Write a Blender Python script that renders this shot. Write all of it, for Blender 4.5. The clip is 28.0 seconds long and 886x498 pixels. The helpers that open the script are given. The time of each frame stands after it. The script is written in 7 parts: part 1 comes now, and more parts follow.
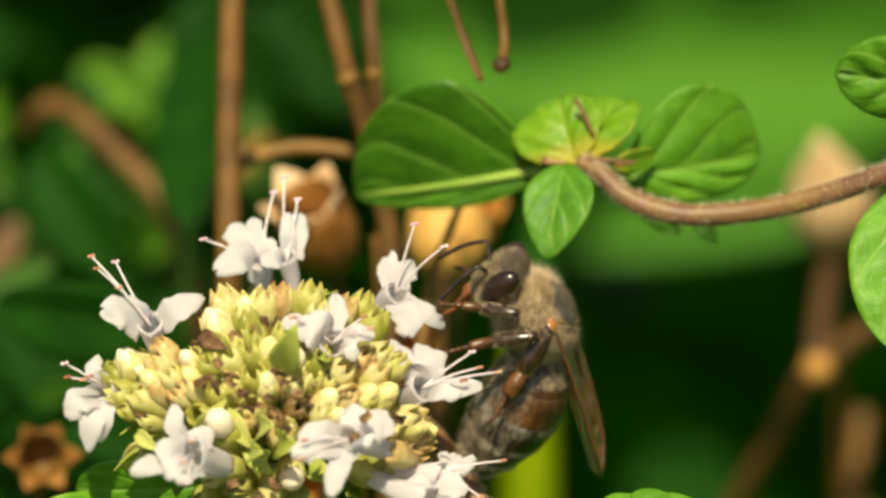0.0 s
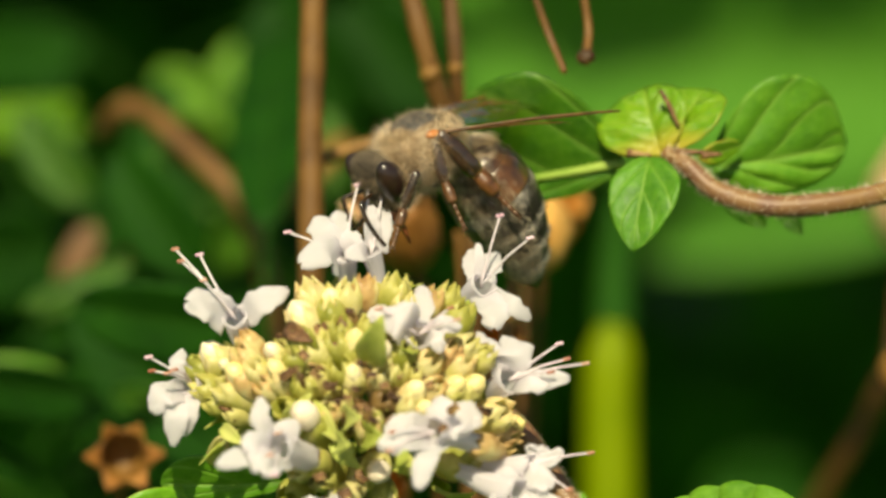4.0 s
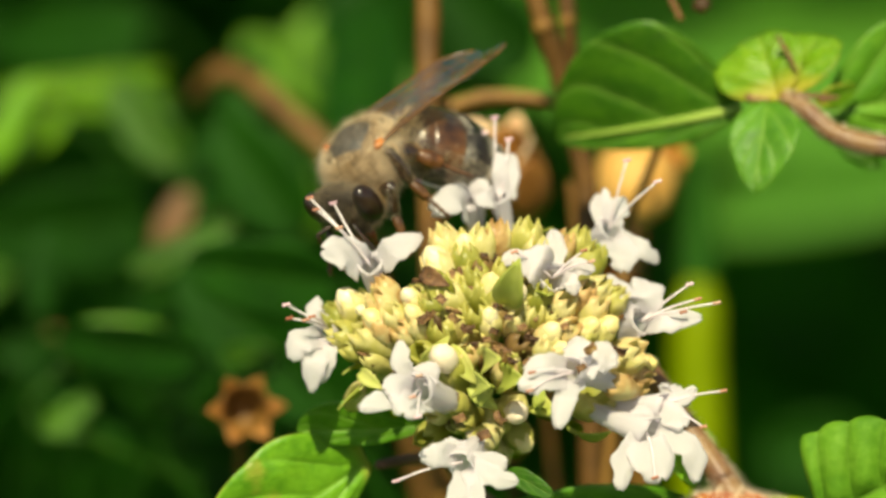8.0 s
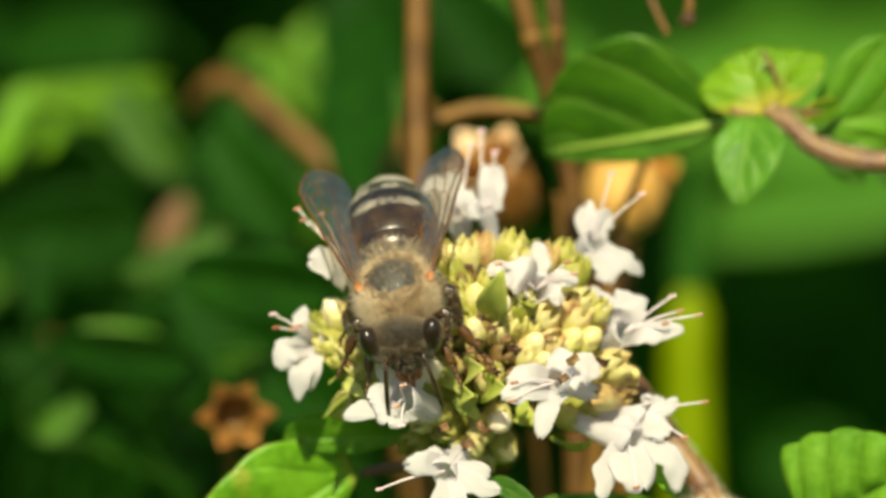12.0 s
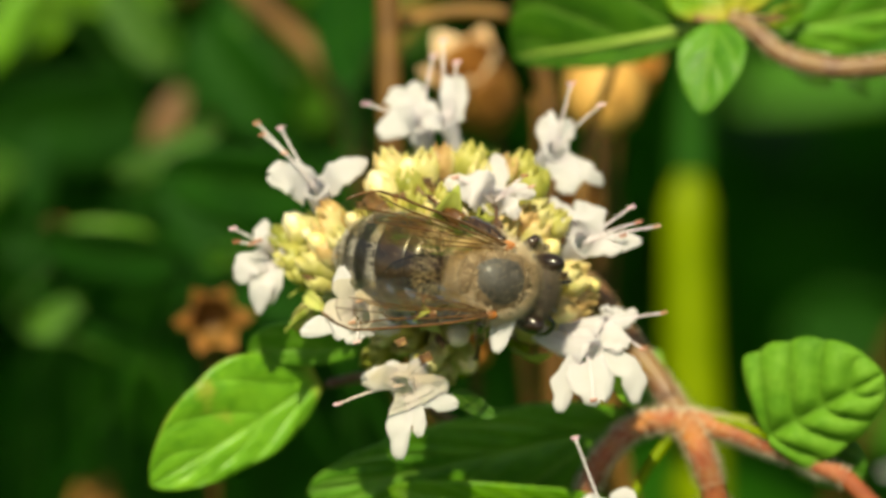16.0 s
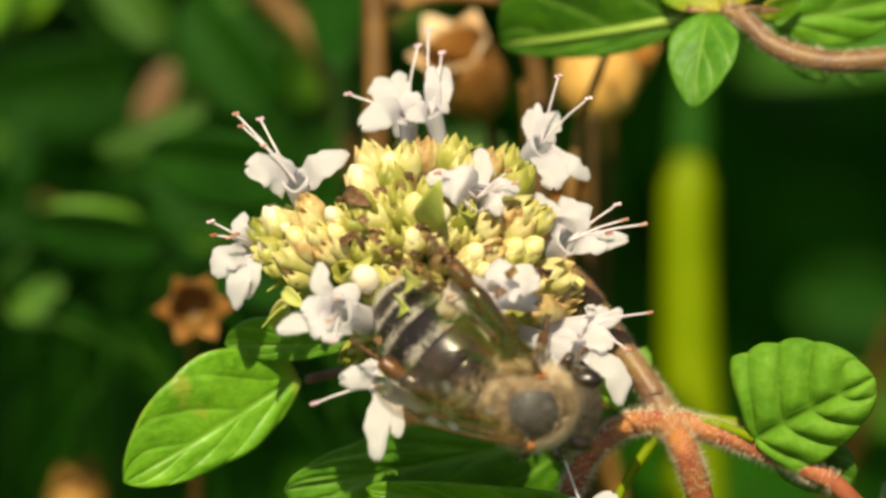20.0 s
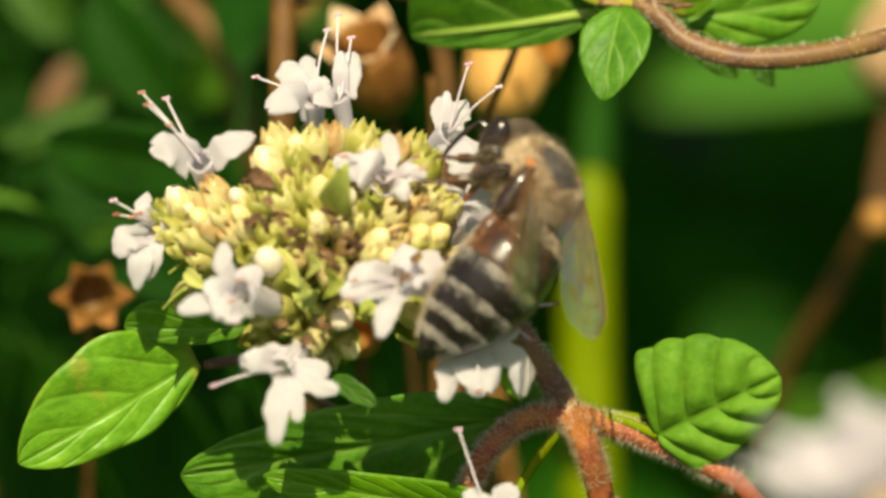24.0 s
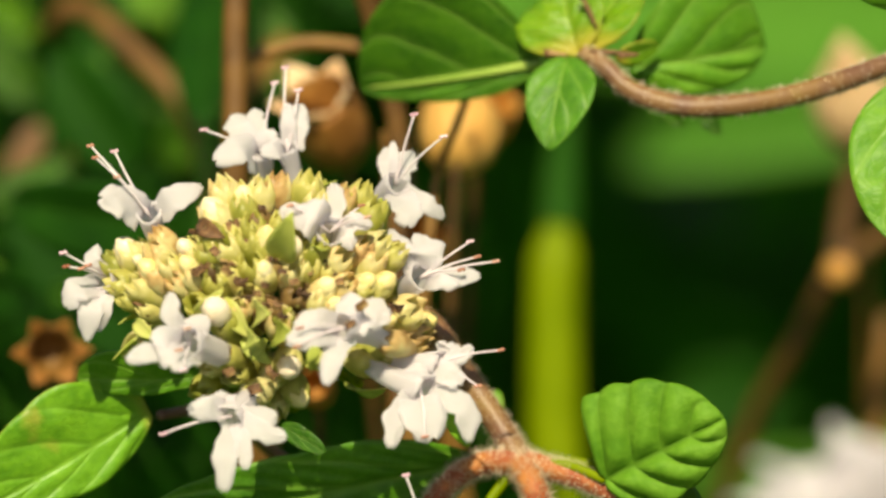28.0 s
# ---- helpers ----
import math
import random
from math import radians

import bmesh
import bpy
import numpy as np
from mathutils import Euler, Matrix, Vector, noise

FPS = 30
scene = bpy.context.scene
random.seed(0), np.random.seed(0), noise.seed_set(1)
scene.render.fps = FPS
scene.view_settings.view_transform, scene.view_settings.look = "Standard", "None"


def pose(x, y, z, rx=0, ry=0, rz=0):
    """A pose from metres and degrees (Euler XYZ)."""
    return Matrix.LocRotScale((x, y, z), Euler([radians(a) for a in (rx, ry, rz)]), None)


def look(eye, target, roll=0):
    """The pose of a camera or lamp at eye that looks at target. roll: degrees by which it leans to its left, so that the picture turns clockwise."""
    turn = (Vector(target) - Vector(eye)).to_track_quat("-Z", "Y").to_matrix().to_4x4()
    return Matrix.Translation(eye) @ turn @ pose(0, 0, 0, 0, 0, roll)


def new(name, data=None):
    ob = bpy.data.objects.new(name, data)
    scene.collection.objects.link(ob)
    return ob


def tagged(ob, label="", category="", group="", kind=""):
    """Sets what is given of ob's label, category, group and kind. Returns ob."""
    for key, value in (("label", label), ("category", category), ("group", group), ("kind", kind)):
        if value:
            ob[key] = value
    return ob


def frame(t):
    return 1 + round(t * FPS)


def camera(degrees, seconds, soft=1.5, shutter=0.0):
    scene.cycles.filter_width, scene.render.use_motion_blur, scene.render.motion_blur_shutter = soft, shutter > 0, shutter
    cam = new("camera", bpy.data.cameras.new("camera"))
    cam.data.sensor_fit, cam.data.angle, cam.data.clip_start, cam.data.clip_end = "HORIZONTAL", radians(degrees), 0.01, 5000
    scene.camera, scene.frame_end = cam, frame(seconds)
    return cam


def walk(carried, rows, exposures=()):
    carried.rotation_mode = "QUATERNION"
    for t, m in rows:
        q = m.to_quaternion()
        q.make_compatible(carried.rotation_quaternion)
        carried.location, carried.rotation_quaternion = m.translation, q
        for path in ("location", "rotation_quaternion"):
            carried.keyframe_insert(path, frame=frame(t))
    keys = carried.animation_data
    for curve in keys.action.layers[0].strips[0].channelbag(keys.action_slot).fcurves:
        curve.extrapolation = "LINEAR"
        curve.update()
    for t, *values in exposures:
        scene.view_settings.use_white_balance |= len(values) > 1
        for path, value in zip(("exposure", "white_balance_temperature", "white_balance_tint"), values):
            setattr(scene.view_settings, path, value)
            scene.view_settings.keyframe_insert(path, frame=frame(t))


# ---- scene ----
cam = camera(6.54, 28.0, soft=3.0)
cam.data.dof.use_dof = True
cam.data.dof.focus_distance = 0.3490
cam.data.dof.aperture_fstop = 32.0
cam.data.dof.aperture_blades = 0
walk(cam, [
    (0.0, pose(-0.00577, -0.32223, 0.43421, 68.1515, -0.4283, -1.1233)),
    (0.5, pose(-0.00433, -0.32162, 0.43256, 67.9963, -0.2487, -1.1207)),
    (1.0, pose(-0.00255, -0.32020, 0.43278, 67.8682, 0.0627, -1.0750)),
    (1.5, pose(-0.00415, -0.31964, 0.43224, 68.0015, 0.1848, -1.2701)),
    (2.0, pose(-0.00482, -0.32018, 0.43110, 68.2889, 0.1218, -1.1844)),
    (2.5, pose(-0.00509, -0.31994, 0.43065, 68.4089, 0.1571, -1.1129)),
    (3.0, pose(-0.00643, -0.32068, 0.42996, 68.5764, -0.0525, -1.0047)),
    (3.5, pose(-0.00748, -0.32077, 0.43043, 68.5625, -0.0771, -0.9535)),
    (5.5, pose(-0.01008, -0.32400, 0.42862, 68.9432, -0.2643, -1.1827)),
    (6.0, pose(-0.01439, -0.32560, 0.42782, 68.8166, -0.6094, -1.3865)),
    (6.5, pose(-0.01672, -0.32673, 0.42680, 69.1100, -0.5031, -1.8366)),
    (7.0, pose(-0.01452, -0.32578, 0.42738, 68.9984, -0.4218, -1.5984)),
    (7.5, pose(-0.01566, -0.32597, 0.42810, 68.9371, -0.3670, -1.6231)),
    (8.0, pose(-0.02064, -0.32745, 0.42827, 68.9236, 0.5098, -2.3520)),
    (8.5, pose(-0.01658, -0.32611, 0.43107, 68.6922, -0.3749, -1.2744)),
    (9.0, pose(-0.01644, -0.32708, 0.43040, 68.8813, -0.4403, -1.0737)),
    (9.5, pose(-0.01475, -0.32737, 0.43016, 68.8974, -0.1943, -0.9424)),
    (10.0, pose(-0.01484, -0.32808, 0.42891, 69.1081, 0.0425, -1.1108)),
    (10.5, pose(-0.01513, -0.32898, 0.42852, 69.1152, -0.4712, -1.0665)),
    (11.0, pose(-0.01704, -0.32924, 0.42894, 68.9655, -0.2632, -1.3681)),
    (11.5, pose(-0.01656, -0.32995, 0.42968, 68.9557, -0.3241, -1.4633)),
    (12.0, pose(-0.01819, -0.33107, 0.43045, 68.8810, 0.2834, -1.9334)),
    (12.5, pose(-0.01746, -0.33164, 0.43068, 68.8685, -0.3672, -1.6910)),
    (13.0, pose(-0.01666, -0.33294, 0.42972, 68.9179, -0.3571, -1.6764)),
    (13.5, pose(-0.01564, -0.33361, 0.42992, 68.6293, -0.1038, -1.8537)),
    (15.5, pose(-0.00749, -0.33048, 0.43788, 67.0263, 1.2991, -1.0172)),
    (16.0, pose(-0.00607, -0.32958, 0.43775, 67.0366, 1.3448, -0.6087)),
    (16.5, pose(-0.00186, -0.32764, 0.43901, 66.9936, 1.5185, 0.0846)),
    (17.0, pose(-0.00084, -0.32708, 0.43933, 66.8961, 1.6575, 0.1877)),
    (17.5, pose(-0.00195, -0.32651, 0.43866, 66.9910, 1.3559, -0.0438)),
    (18.0, pose(-0.00265, -0.32507, 0.43786, 66.9726, 1.1805, -0.0498)),
    (18.5, pose(-0.00167, -0.32386, 0.43787, 66.7918, 0.9021, 0.0865)),
    (19.0, pose(-0.00132, -0.32243, 0.43855, 66.5136, 1.1757, -0.0158)),
    (19.5, pose(-0.00201, -0.32124, 0.43865, 66.4340, 1.2583, 0.0185)),
    (20.0, pose(-0.00266, -0.32046, 0.43862, 66.2909, 0.9433, 0.0107)),
    (20.5, pose(-0.00186, -0.31946, 0.43776, 66.2860, -0.0155, -0.0253)),
    (21.0, pose(-0.00028, -0.31712, 0.43793, 66.1295, -0.1341, -0.0768)),
    (21.5, pose(-0.00222, -0.31534, 0.43751, 66.0760, -0.6925, -0.0719)),
    (22.0, pose(-0.00379, -0.31398, 0.43703, 66.0146, -0.9818, -0.1586)),
    (22.5, pose(-0.00455, -0.31449, 0.43611, 66.1623, -1.0043, -0.1989)),
    (24.5, pose(-0.00363, -0.32032, 0.43095, 67.3922, -0.7077, -0.2442)),
    (25.0, pose(-0.00203, -0.32045, 0.43117, 67.4362, -0.6454, -0.1437)),
    (25.5, pose(-0.00210, -0.32110, 0.43077, 67.5496, -0.3211, -0.4768)),
    (26.0, pose(-0.00289, -0.32213, 0.43133, 67.5916, -0.2998, -0.5999)),
    (26.5, pose(-0.00178, -0.32250, 0.43131, 67.6919, -0.3431, -0.4006)),
    (27.0, pose(-0.00077, -0.32276, 0.43212, 67.6611, -0.3527, -0.2465)),
    (27.5, pose(0.00011, -0.32247, 0.43227, 67.6145, -0.3356, -0.0602)),
    (28.0, pose(0.00162, -0.32382, 0.43046, 68.0003, -0.0088, 0.0039)),
], exposures=((0.0, 0.40, 8800.0, -2.0), (7.0, 0.40, 8800.0, -3.0), (9.0, 0.48, 8800.0, -7.0), (14.0, 0.46, 8800.0, -7.0), (18.0, 0.38, 8800.0, -4.0), (21.0, 0.40, 8800.0, 1.0), (28.0, 0.40, 8800.0, 0.0)))

# ---- light ----
SUN_ELEVATION, SUN_TURN = 58.0, 188.0
world = bpy.data.worlds.new("sky")
scene.world = world
world.use_nodes = True
sky = world.node_tree.nodes.new("ShaderNodeTexSky")
sky.sky_type = "NISHITA"
sky.sun_disc = False
sky.sun_elevation = radians(SUN_ELEVATION)
sky.sun_rotation = radians(SUN_TURN)
background = world.node_tree.nodes["Background"]
background.inputs["Strength"].default_value = 0.084
world.node_tree.links.new(sky.outputs[0], background.inputs["Color"])
sun = new("sun", bpy.data.lights.new("sun", "SUN"))
sun.data.energy = 4.9
sun.data.angle = radians(0.55)
sun.data.color = (1.0, 0.95, 0.86)
to_sun = Vector((math.sin(radians(SUN_TURN)) * math.cos(radians(SUN_ELEVATION)),
                 math.cos(radians(SUN_TURN)) * math.cos(radians(SUN_ELEVATION)), math.sin(radians(SUN_ELEVATION))))
sun.matrix_world = look(to_sun * 2.0, (0, 0, 0))


# ---- materials ----
def shader(name):
    mat = bpy.data.materials.new(name)
    mat.use_nodes = True
    nodes, links = mat.node_tree.nodes, mat.node_tree.links
    return mat, nodes, links, nodes["Principled BSDF"], nodes["Material Output"]


def ramp(nodes, links, fac, stops):
    node = nodes.new("ShaderNodeValToRGB")
    while len(node.color_ramp.elements) < len(stops):
        node.color_ramp.elements.new(0.5)
    for element, (place, colour) in zip(node.color_ramp.elements, stops):
        element.position = place
        element.color = (*colour, 1)
    links.new(fac, node.inputs[0])
    return node.outputs[0]


def grain(nodes, scale, detail=4.0, coords="Object", stretch=None):
    tex, place = nodes.new("ShaderNodeTexNoise"), nodes.new("ShaderNodeTexCoord")
    tex.inputs["Scale"].default_value = scale
    tex.inputs["Detail"].default_value = detail
    links = tex.id_data.links
    if stretch:
        mapping = nodes.new("ShaderNodeMapping")
        mapping.inputs["Scale"].default_value = stretch
        links.new(place.outputs[coords], mapping.inputs[0])
        links.new(mapping.outputs[0], tex.inputs["Vector"])
    else:
        links.new(place.outputs[coords], tex.inputs["Vector"])
    return tex.outputs["Fac"]


def mixed(nodes, links, fac, a, b, how="MIX"):
    node = nodes.new("ShaderNodeMix")
    node.data_type, node.blend_type = "RGBA", how
    for socket, value in ((node.inputs[0], fac), (node.inputs[6], a), (node.inputs[7], b)):
        if isinstance(value, (int, float)):
            socket.default_value = value
        elif isinstance(value, tuple):
            socket.default_value = (*value, 1)
        else:
            links.new(value, socket)
    return node.outputs[2]


def math_node(nodes, links, how, a, b=0.0):
    node = nodes.new("ShaderNodeMath")
    node.operation = how
    for socket, value in ((node.inputs[0], a), (node.inputs[1], b)):
        if isinstance(value, (int, float)):
            socket.default_value = value
        else:
            links.new(value, socket)
    return node.outputs[0]


def relief(nodes, links, bsdf, height, strength, depth):
    bump = nodes.new("ShaderNodeBump")
    bump.inputs["Strength"].default_value = strength
    bump.inputs["Distance"].default_value = depth
    links.new(height, bump.inputs["Height"])
    links.new(bump.outputs[0], bsdf.inputs["Normal"])
    return bump.outputs[0]


def see_through(nodes, links, bsdf, output, colour, share, normal=None):
    """Lets a share of the light pass through a thin blade."""
    back, mix = nodes.new("ShaderNodeBsdfTranslucent"), nodes.new("ShaderNodeMixShader")
    mix.inputs[0].default_value = share
    links.new(bsdf.outputs[0], mix.inputs[1])
    links.new(back.outputs[0], mix.inputs[2])
    links.new(mix.outputs[0], output.inputs[0])
    if isinstance(colour, tuple):
        back.inputs[0].default_value = (*colour, 1)
    else:
        links.new(colour, back.inputs[0])


def tissue(name, stops, scale, rough=0.5, share=0.0, back=(0.5, 0.5, 0.2), bump=0.4, depth=0.00006, spread=0.25, coords="Object",
           stretch=None, specular=0.5):
    """Plant tissue: two scales of colour change, fine relief, some light through it; each piece a little different."""
    mat, nodes, links, bsdf, output = shader(name)
    fine = grain(nodes, scale, 5.0, coords, stretch)
    broad = grain(nodes, scale * 0.23, 2.0)
    piece = nodes.new("ShaderNodeObjectInfo")
    both = math_node(nodes, links, "ADD", math_node(nodes, links, "MULTIPLY", fine, 0.55), math_node(nodes, links, "MULTIPLY", broad, 0.45))
    moved = math_node(nodes, links, "ADD", both, math_node(nodes, links, "MULTIPLY", math_node(nodes, links, "SUBTRACT", piece.outputs["Random"], 0.5), spread))
    colour = ramp(nodes, links, moved, stops)
    links.new(colour, bsdf.inputs["Base Color"])
    bsdf.inputs["Roughness"].default_value = rough
    bsdf.inputs["Specular IOR Level"].default_value = specular
    relief(nodes, links, bsdf, fine, bump, depth)
    if share:
        see_through(nodes, links, bsdf, output, colour if back is None else back, share)
    return mat


def leaf_material(name, deep, mid, light, vein, blotch=None, share=0.3, back=(0.16, 0.42, 0.02), veins=7.0, slant=0.55, gloss=0.42, vein_mix=0.6,
                  base_colour=None, base_reach=0.16, shine=0.4):
    """A leaf blade: midrib and side veins along its own length (u) and breadth (v), quilted between them."""
    mat, nodes, links, bsdf, output = shader(name)
    place = nodes.new("ShaderNodeTexCoord")
    parts = nodes.new("ShaderNodeSeparateXYZ")
    links.new(place.outputs["UV"], parts.inputs[0])
    along = parts.outputs[0]
    off = math_node(nodes, links, "ABSOLUTE", math_node(nodes, links, "SUBTRACT", parts.outputs[1], 0.5))
    fine = grain(nodes, 2600.0, 6.0)
    broad = grain(nodes, 420.0, 3.0)
    wobble = math_node(nodes, links, "MULTIPLY", math_node(nodes, links, "SUBTRACT", broad, 0.5), 0.10)
    phase = math_node(nodes, links, "ADD", math_node(nodes, links, "SUBTRACT", along, math_node(nodes, links, "MULTIPLY", off, slant)), wobble)
    saw = math_node(nodes, links, "ABSOLUTE", math_node(nodes, links, "SUBTRACT", math_node(nodes, links, "FRACT", math_node(nodes, links, "MULTIPLY", phase, veins)), 0.5))
    side_vein = ramp(nodes, links, saw, ((0.36, (0, 0, 0)), (0.49, (1, 1, 1))))
    midrib = ramp(nodes, links, off, ((0.012, (1, 1, 1)), (0.045, (0, 0, 0))))
    net_tex = nodes.new("ShaderNodeTexVoronoi")
    net_tex.feature = "DISTANCE_TO_EDGE"
    net_tex.inputs["Scale"].default_value = 2300.0
    links.new(place.outputs["Object"], net_tex.inputs["Vector"])
    net = ramp(nodes, links, net_tex.outputs["Distance"], ((0.0, (1, 1, 1)), (0.12, (0, 0, 0))))
    tone = math_node(nodes, links, "ADD", math_node(nodes, links, "MULTIPLY", fine, 0.45), math_node(nodes, links, "MULTIPLY", broad, 0.55))
    piece = nodes.new("ShaderNodeObjectInfo")
    tone = math_node(nodes, links, "ADD", tone, math_node(nodes, links, "MULTIPLY", math_node(nodes, links, "SUBTRACT", piece.outputs["Random"], 0.5), 0.22))
    colour = ramp(nodes, links, tone, ((0.30, deep), (0.52, mid), (0.72, light)))
    lines = math_node(nodes, links, "MAXIMUM", math_node(nodes, links, "MULTIPLY", side_vein, 0.8), midrib)
    lines = math_node(nodes, links, "MAXIMUM", lines, math_node(nodes, links, "MULTIPLY", net, 0.25))
    colour = mixed(nodes, links, math_node(nodes, links, "MULTIPLY", lines, vein_mix), colour, vein)
    if blotch:
        spots = ramp(nodes, links, grain(nodes, 260.0, 4.0), ((0.62, (0, 0, 0)), (0.72, (1, 1, 1))))
        colour = mixed(nodes, links, spots, colour, blotch)
    if base_colour:
        near = ramp(nodes, links, math_node(nodes, links, "ADD", along, wobble), ((base_reach * 0.4, (1, 1, 1)), (base_reach * 1.6, (0, 0, 0))))
        colour = mixed(nodes, links, near, colour, base_colour)
    links.new(colour, bsdf.inputs["Base Color"])
    bsdf.inputs["Roughness"].default_value = gloss
    bsdf.inputs["Specular IOR Level"].default_value = shine
    height = math_node(nodes, links, "SUBTRACT", math_node(nodes, links, "MULTIPLY", fine, 0.25), math_node(nodes, links, "MULTIPLY", lines, 0.8))
    relief(nodes, links, bsdf, height, 0.7, 0.00008)
    see_through(nodes, links, bsdf, output, back, share)
    return mat


PETAL = tissue("petal", ((0.25, (0.71, 0.63, 0.665)), (0.42, (0.785, 0.755, 0.785)), (0.7, (0.815, 0.795, 0.815))), 1500.0, 0.6, 0.66, (0.92, 0.885, 0.915), 0.3, 0.00005, 0.10)
CALYX = tissue("calyx", ((0.16, (0.12, 0.15, 0.02)), (0.30, (0.26, 0.28, 0.05)), (0.45, (0.52, 0.49, 0.14)), (0.57, (0.75, 0.67, 0.34)), (0.64, (0.64, 0.42, 0.19)), (0.74, (0.24, 0.09, 0.04))), 900.0, 0.42, 0.34, (0.80, 0.71, 0.20), 0.7, 0.0001, 0.36)
OLD_CUP = tissue("old_calyx", ((0.25, (0.06, 0.028, 0.012)), (0.42, (0.28, 0.17, 0.06)), (0.55, (0.55, 0.50, 0.16)), (0.75, (0.66, 0.60, 0.24))), 900.0, 0.55, 0.25, (0.55, 0.45, 0.12), 0.8, 0.0001, 0.3)
BRACT = tissue("bract", ((0.25, (0.30, 0.36, 0.06)), (0.5, (0.50, 0.55, 0.13)), (0.68, (0.60, 0.58, 0.20)), (0.85, (0.28, 0.12, 0.06))), 900.0, 0.5, 0.3, (0.55, 0.62, 0.12), 0.5, 0.00006, 0.3)
BUD_TIP = tissue("bud_tip", ((0.22, (0.82, 0.66, 0.24)), (0.45, (0.91, 0.79, 0.42)), (0.60, (0.93, 0.84, 0.62)), (0.74, (0.88, 0.62, 0.48))), 700.0, 0.42, 0.2, (0.88, 0.82, 0.55), 0.3, 0.00004, 0.4)
PINK_TIP = tissue("pink_tip", ((0.3, (0.84, 0.58, 0.42)), (0.5, (0.90, 0.76, 0.58)), (0.75, (0.91, 0.83, 0.72))), 900.0, 0.4, 0.2, (0.88, 0.74, 0.6), 0.3, 0.00004, 0.2)
WITHERED = tissue("withered", ((0.3, (0.04, 0.018, 0.008)), (0.5, (0.16, 0.075, 0.03)), (0.75, (0.40, 0.26, 0.10))), 2200.0, 0.7, 0.0, bump=0.8, depth=0.0001)
FILAMENT = tissue("filament", ((0.3, (0.72, 0.60, 0.66)), (0.7, (0.86, 0.82, 0.84))), 2000.0, 0.4, 0.2, (0.85, 0.78, 0.82), 0.2)
ANTHER = tissue("anther", ((0.3, (0.32, 0.10, 0.06)), (0.55, (0.54, 0.26, 0.18)), (0.8, (0.70, 0.50, 0.40))), 4000.0, 0.5, bump=0.6, spread=0.4)
STIGMA = tissue("stigma", ((0.3, (0.60, 0.32, 0.42)), (0.7, (0.80, 0.60, 0.66))), 4000.0, 0.5, bump=0.5, spread=0.3)
TWIG = tissue("twig", ((0.25, (0.08, 0.032, 0.022)), (0.45, (0.145, 0.066, 0.036)), (0.60, (0.20, 0.105, 0.035)), (0.76, (0.22, 0.16, 0.04))), 700.0, 0.5, bump=0.7, depth=0.00008, spread=0.1, stretch=(1.0, 1.0, 0.4))
RED_TWIG = tissue("red_twig", ((0.25, (0.13, 0.022, 0.010)), (0.45, (0.29, 0.070, 0.025)), (0.62, (0.38, 0.14, 0.035)), (0.8, (0.34, 0.23, 0.05))), 1100.0, 0.7, bump=1.0, depth=0.00008, spread=0.1, stretch=(1.0, 1.0, 0.4))
TWIG_HAIR = tissue("twig_hair", ((0.3, (0.62, 0.44, 0.28)), (0.7, (0.88, 0.78, 0.62))), 3000.0, 0.5, 0.4, (0.8, 0.7, 0.6), 0.1)
DRY_STEM = tissue("dry_stem", ((0.25, (0.034, 0.014, 0.002)), (0.5, (0.125, 0.054, 0.008)), (0.75, (0.24, 0.118, 0.022))), 500.0, 0.6, bump=0.8, depth=0.0001, spread=0.35, stretch=(1.0, 1.0, 0.25))
DRY_HUSK = tissue("dry_husk", ((0.25, (0.22, 0.075, 0.012)), (0.5, (0.48, 0.20, 0.035)), (0.75, (0.68, 0.38, 0.10))), 600.0, 0.65, 0.22, (0.70, 0.36, 0.09), 0.7, 0.0001, 0.2)
BROWN_HUSK = tissue("brown_husk", ((0.25, (0.13, 0.045, 0.009)), (0.5, (0.30, 0.12, 0.023)), (0.75, (0.48, 0.24, 0.06))), 600.0, 0.65, 0.15, (0.45, 0.2, 0.05), 0.7, 0.0001, 0.2)
CREAM_HUSK = tissue("cream_husk", ((0.25, (0.76, 0.38, 0.16)), (0.5, (0.88, 0.56, 0.31)), (0.75, (0.92, 0.74, 0.53))), 500.0, 0.7, 0.1, (0.75, 0.5, 0.3), 0.4, 0.0001, 0.2)
PALE_HUSK = tissue("pale_husk", ((0.25, (0.44, 0.19, 0.04)), (0.5, (0.65, 0.34, 0.085)), (0.75, (0.76, 0.47, 0.15))), 500.0, 0.6, 0.2, (0.75, 0.5, 0.3), 0.6, 0.0001, 0.2)
CULM = tissue("culm", ((0.25, (0.085, 0.145, 0.003)), (0.5, (0.155, 0.22, 0.005)), (0.75, (0.21, 0.27, 0.008))), 300.0, 0.5, 0.15, (0.36, 0.48, 0.005), 0.4, 0.0001, 0.1, stretch=(1.0, 1.0, 0.2), specular=0.12)
MIDRIB = tissue("midrib", ((0.3, (0.22, 0.38, 0.05)), (0.7, (0.36, 0.50, 0.10))), 900.0, 0.5, 0.2, (0.3, 0.5, 0.05), 0.4)
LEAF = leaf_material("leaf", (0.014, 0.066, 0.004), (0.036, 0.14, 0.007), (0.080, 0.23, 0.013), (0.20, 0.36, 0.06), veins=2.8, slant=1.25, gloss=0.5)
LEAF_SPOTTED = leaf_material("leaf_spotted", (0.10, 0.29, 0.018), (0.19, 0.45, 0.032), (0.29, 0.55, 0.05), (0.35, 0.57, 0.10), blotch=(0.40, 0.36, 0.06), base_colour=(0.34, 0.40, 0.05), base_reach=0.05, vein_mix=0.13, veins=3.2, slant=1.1)
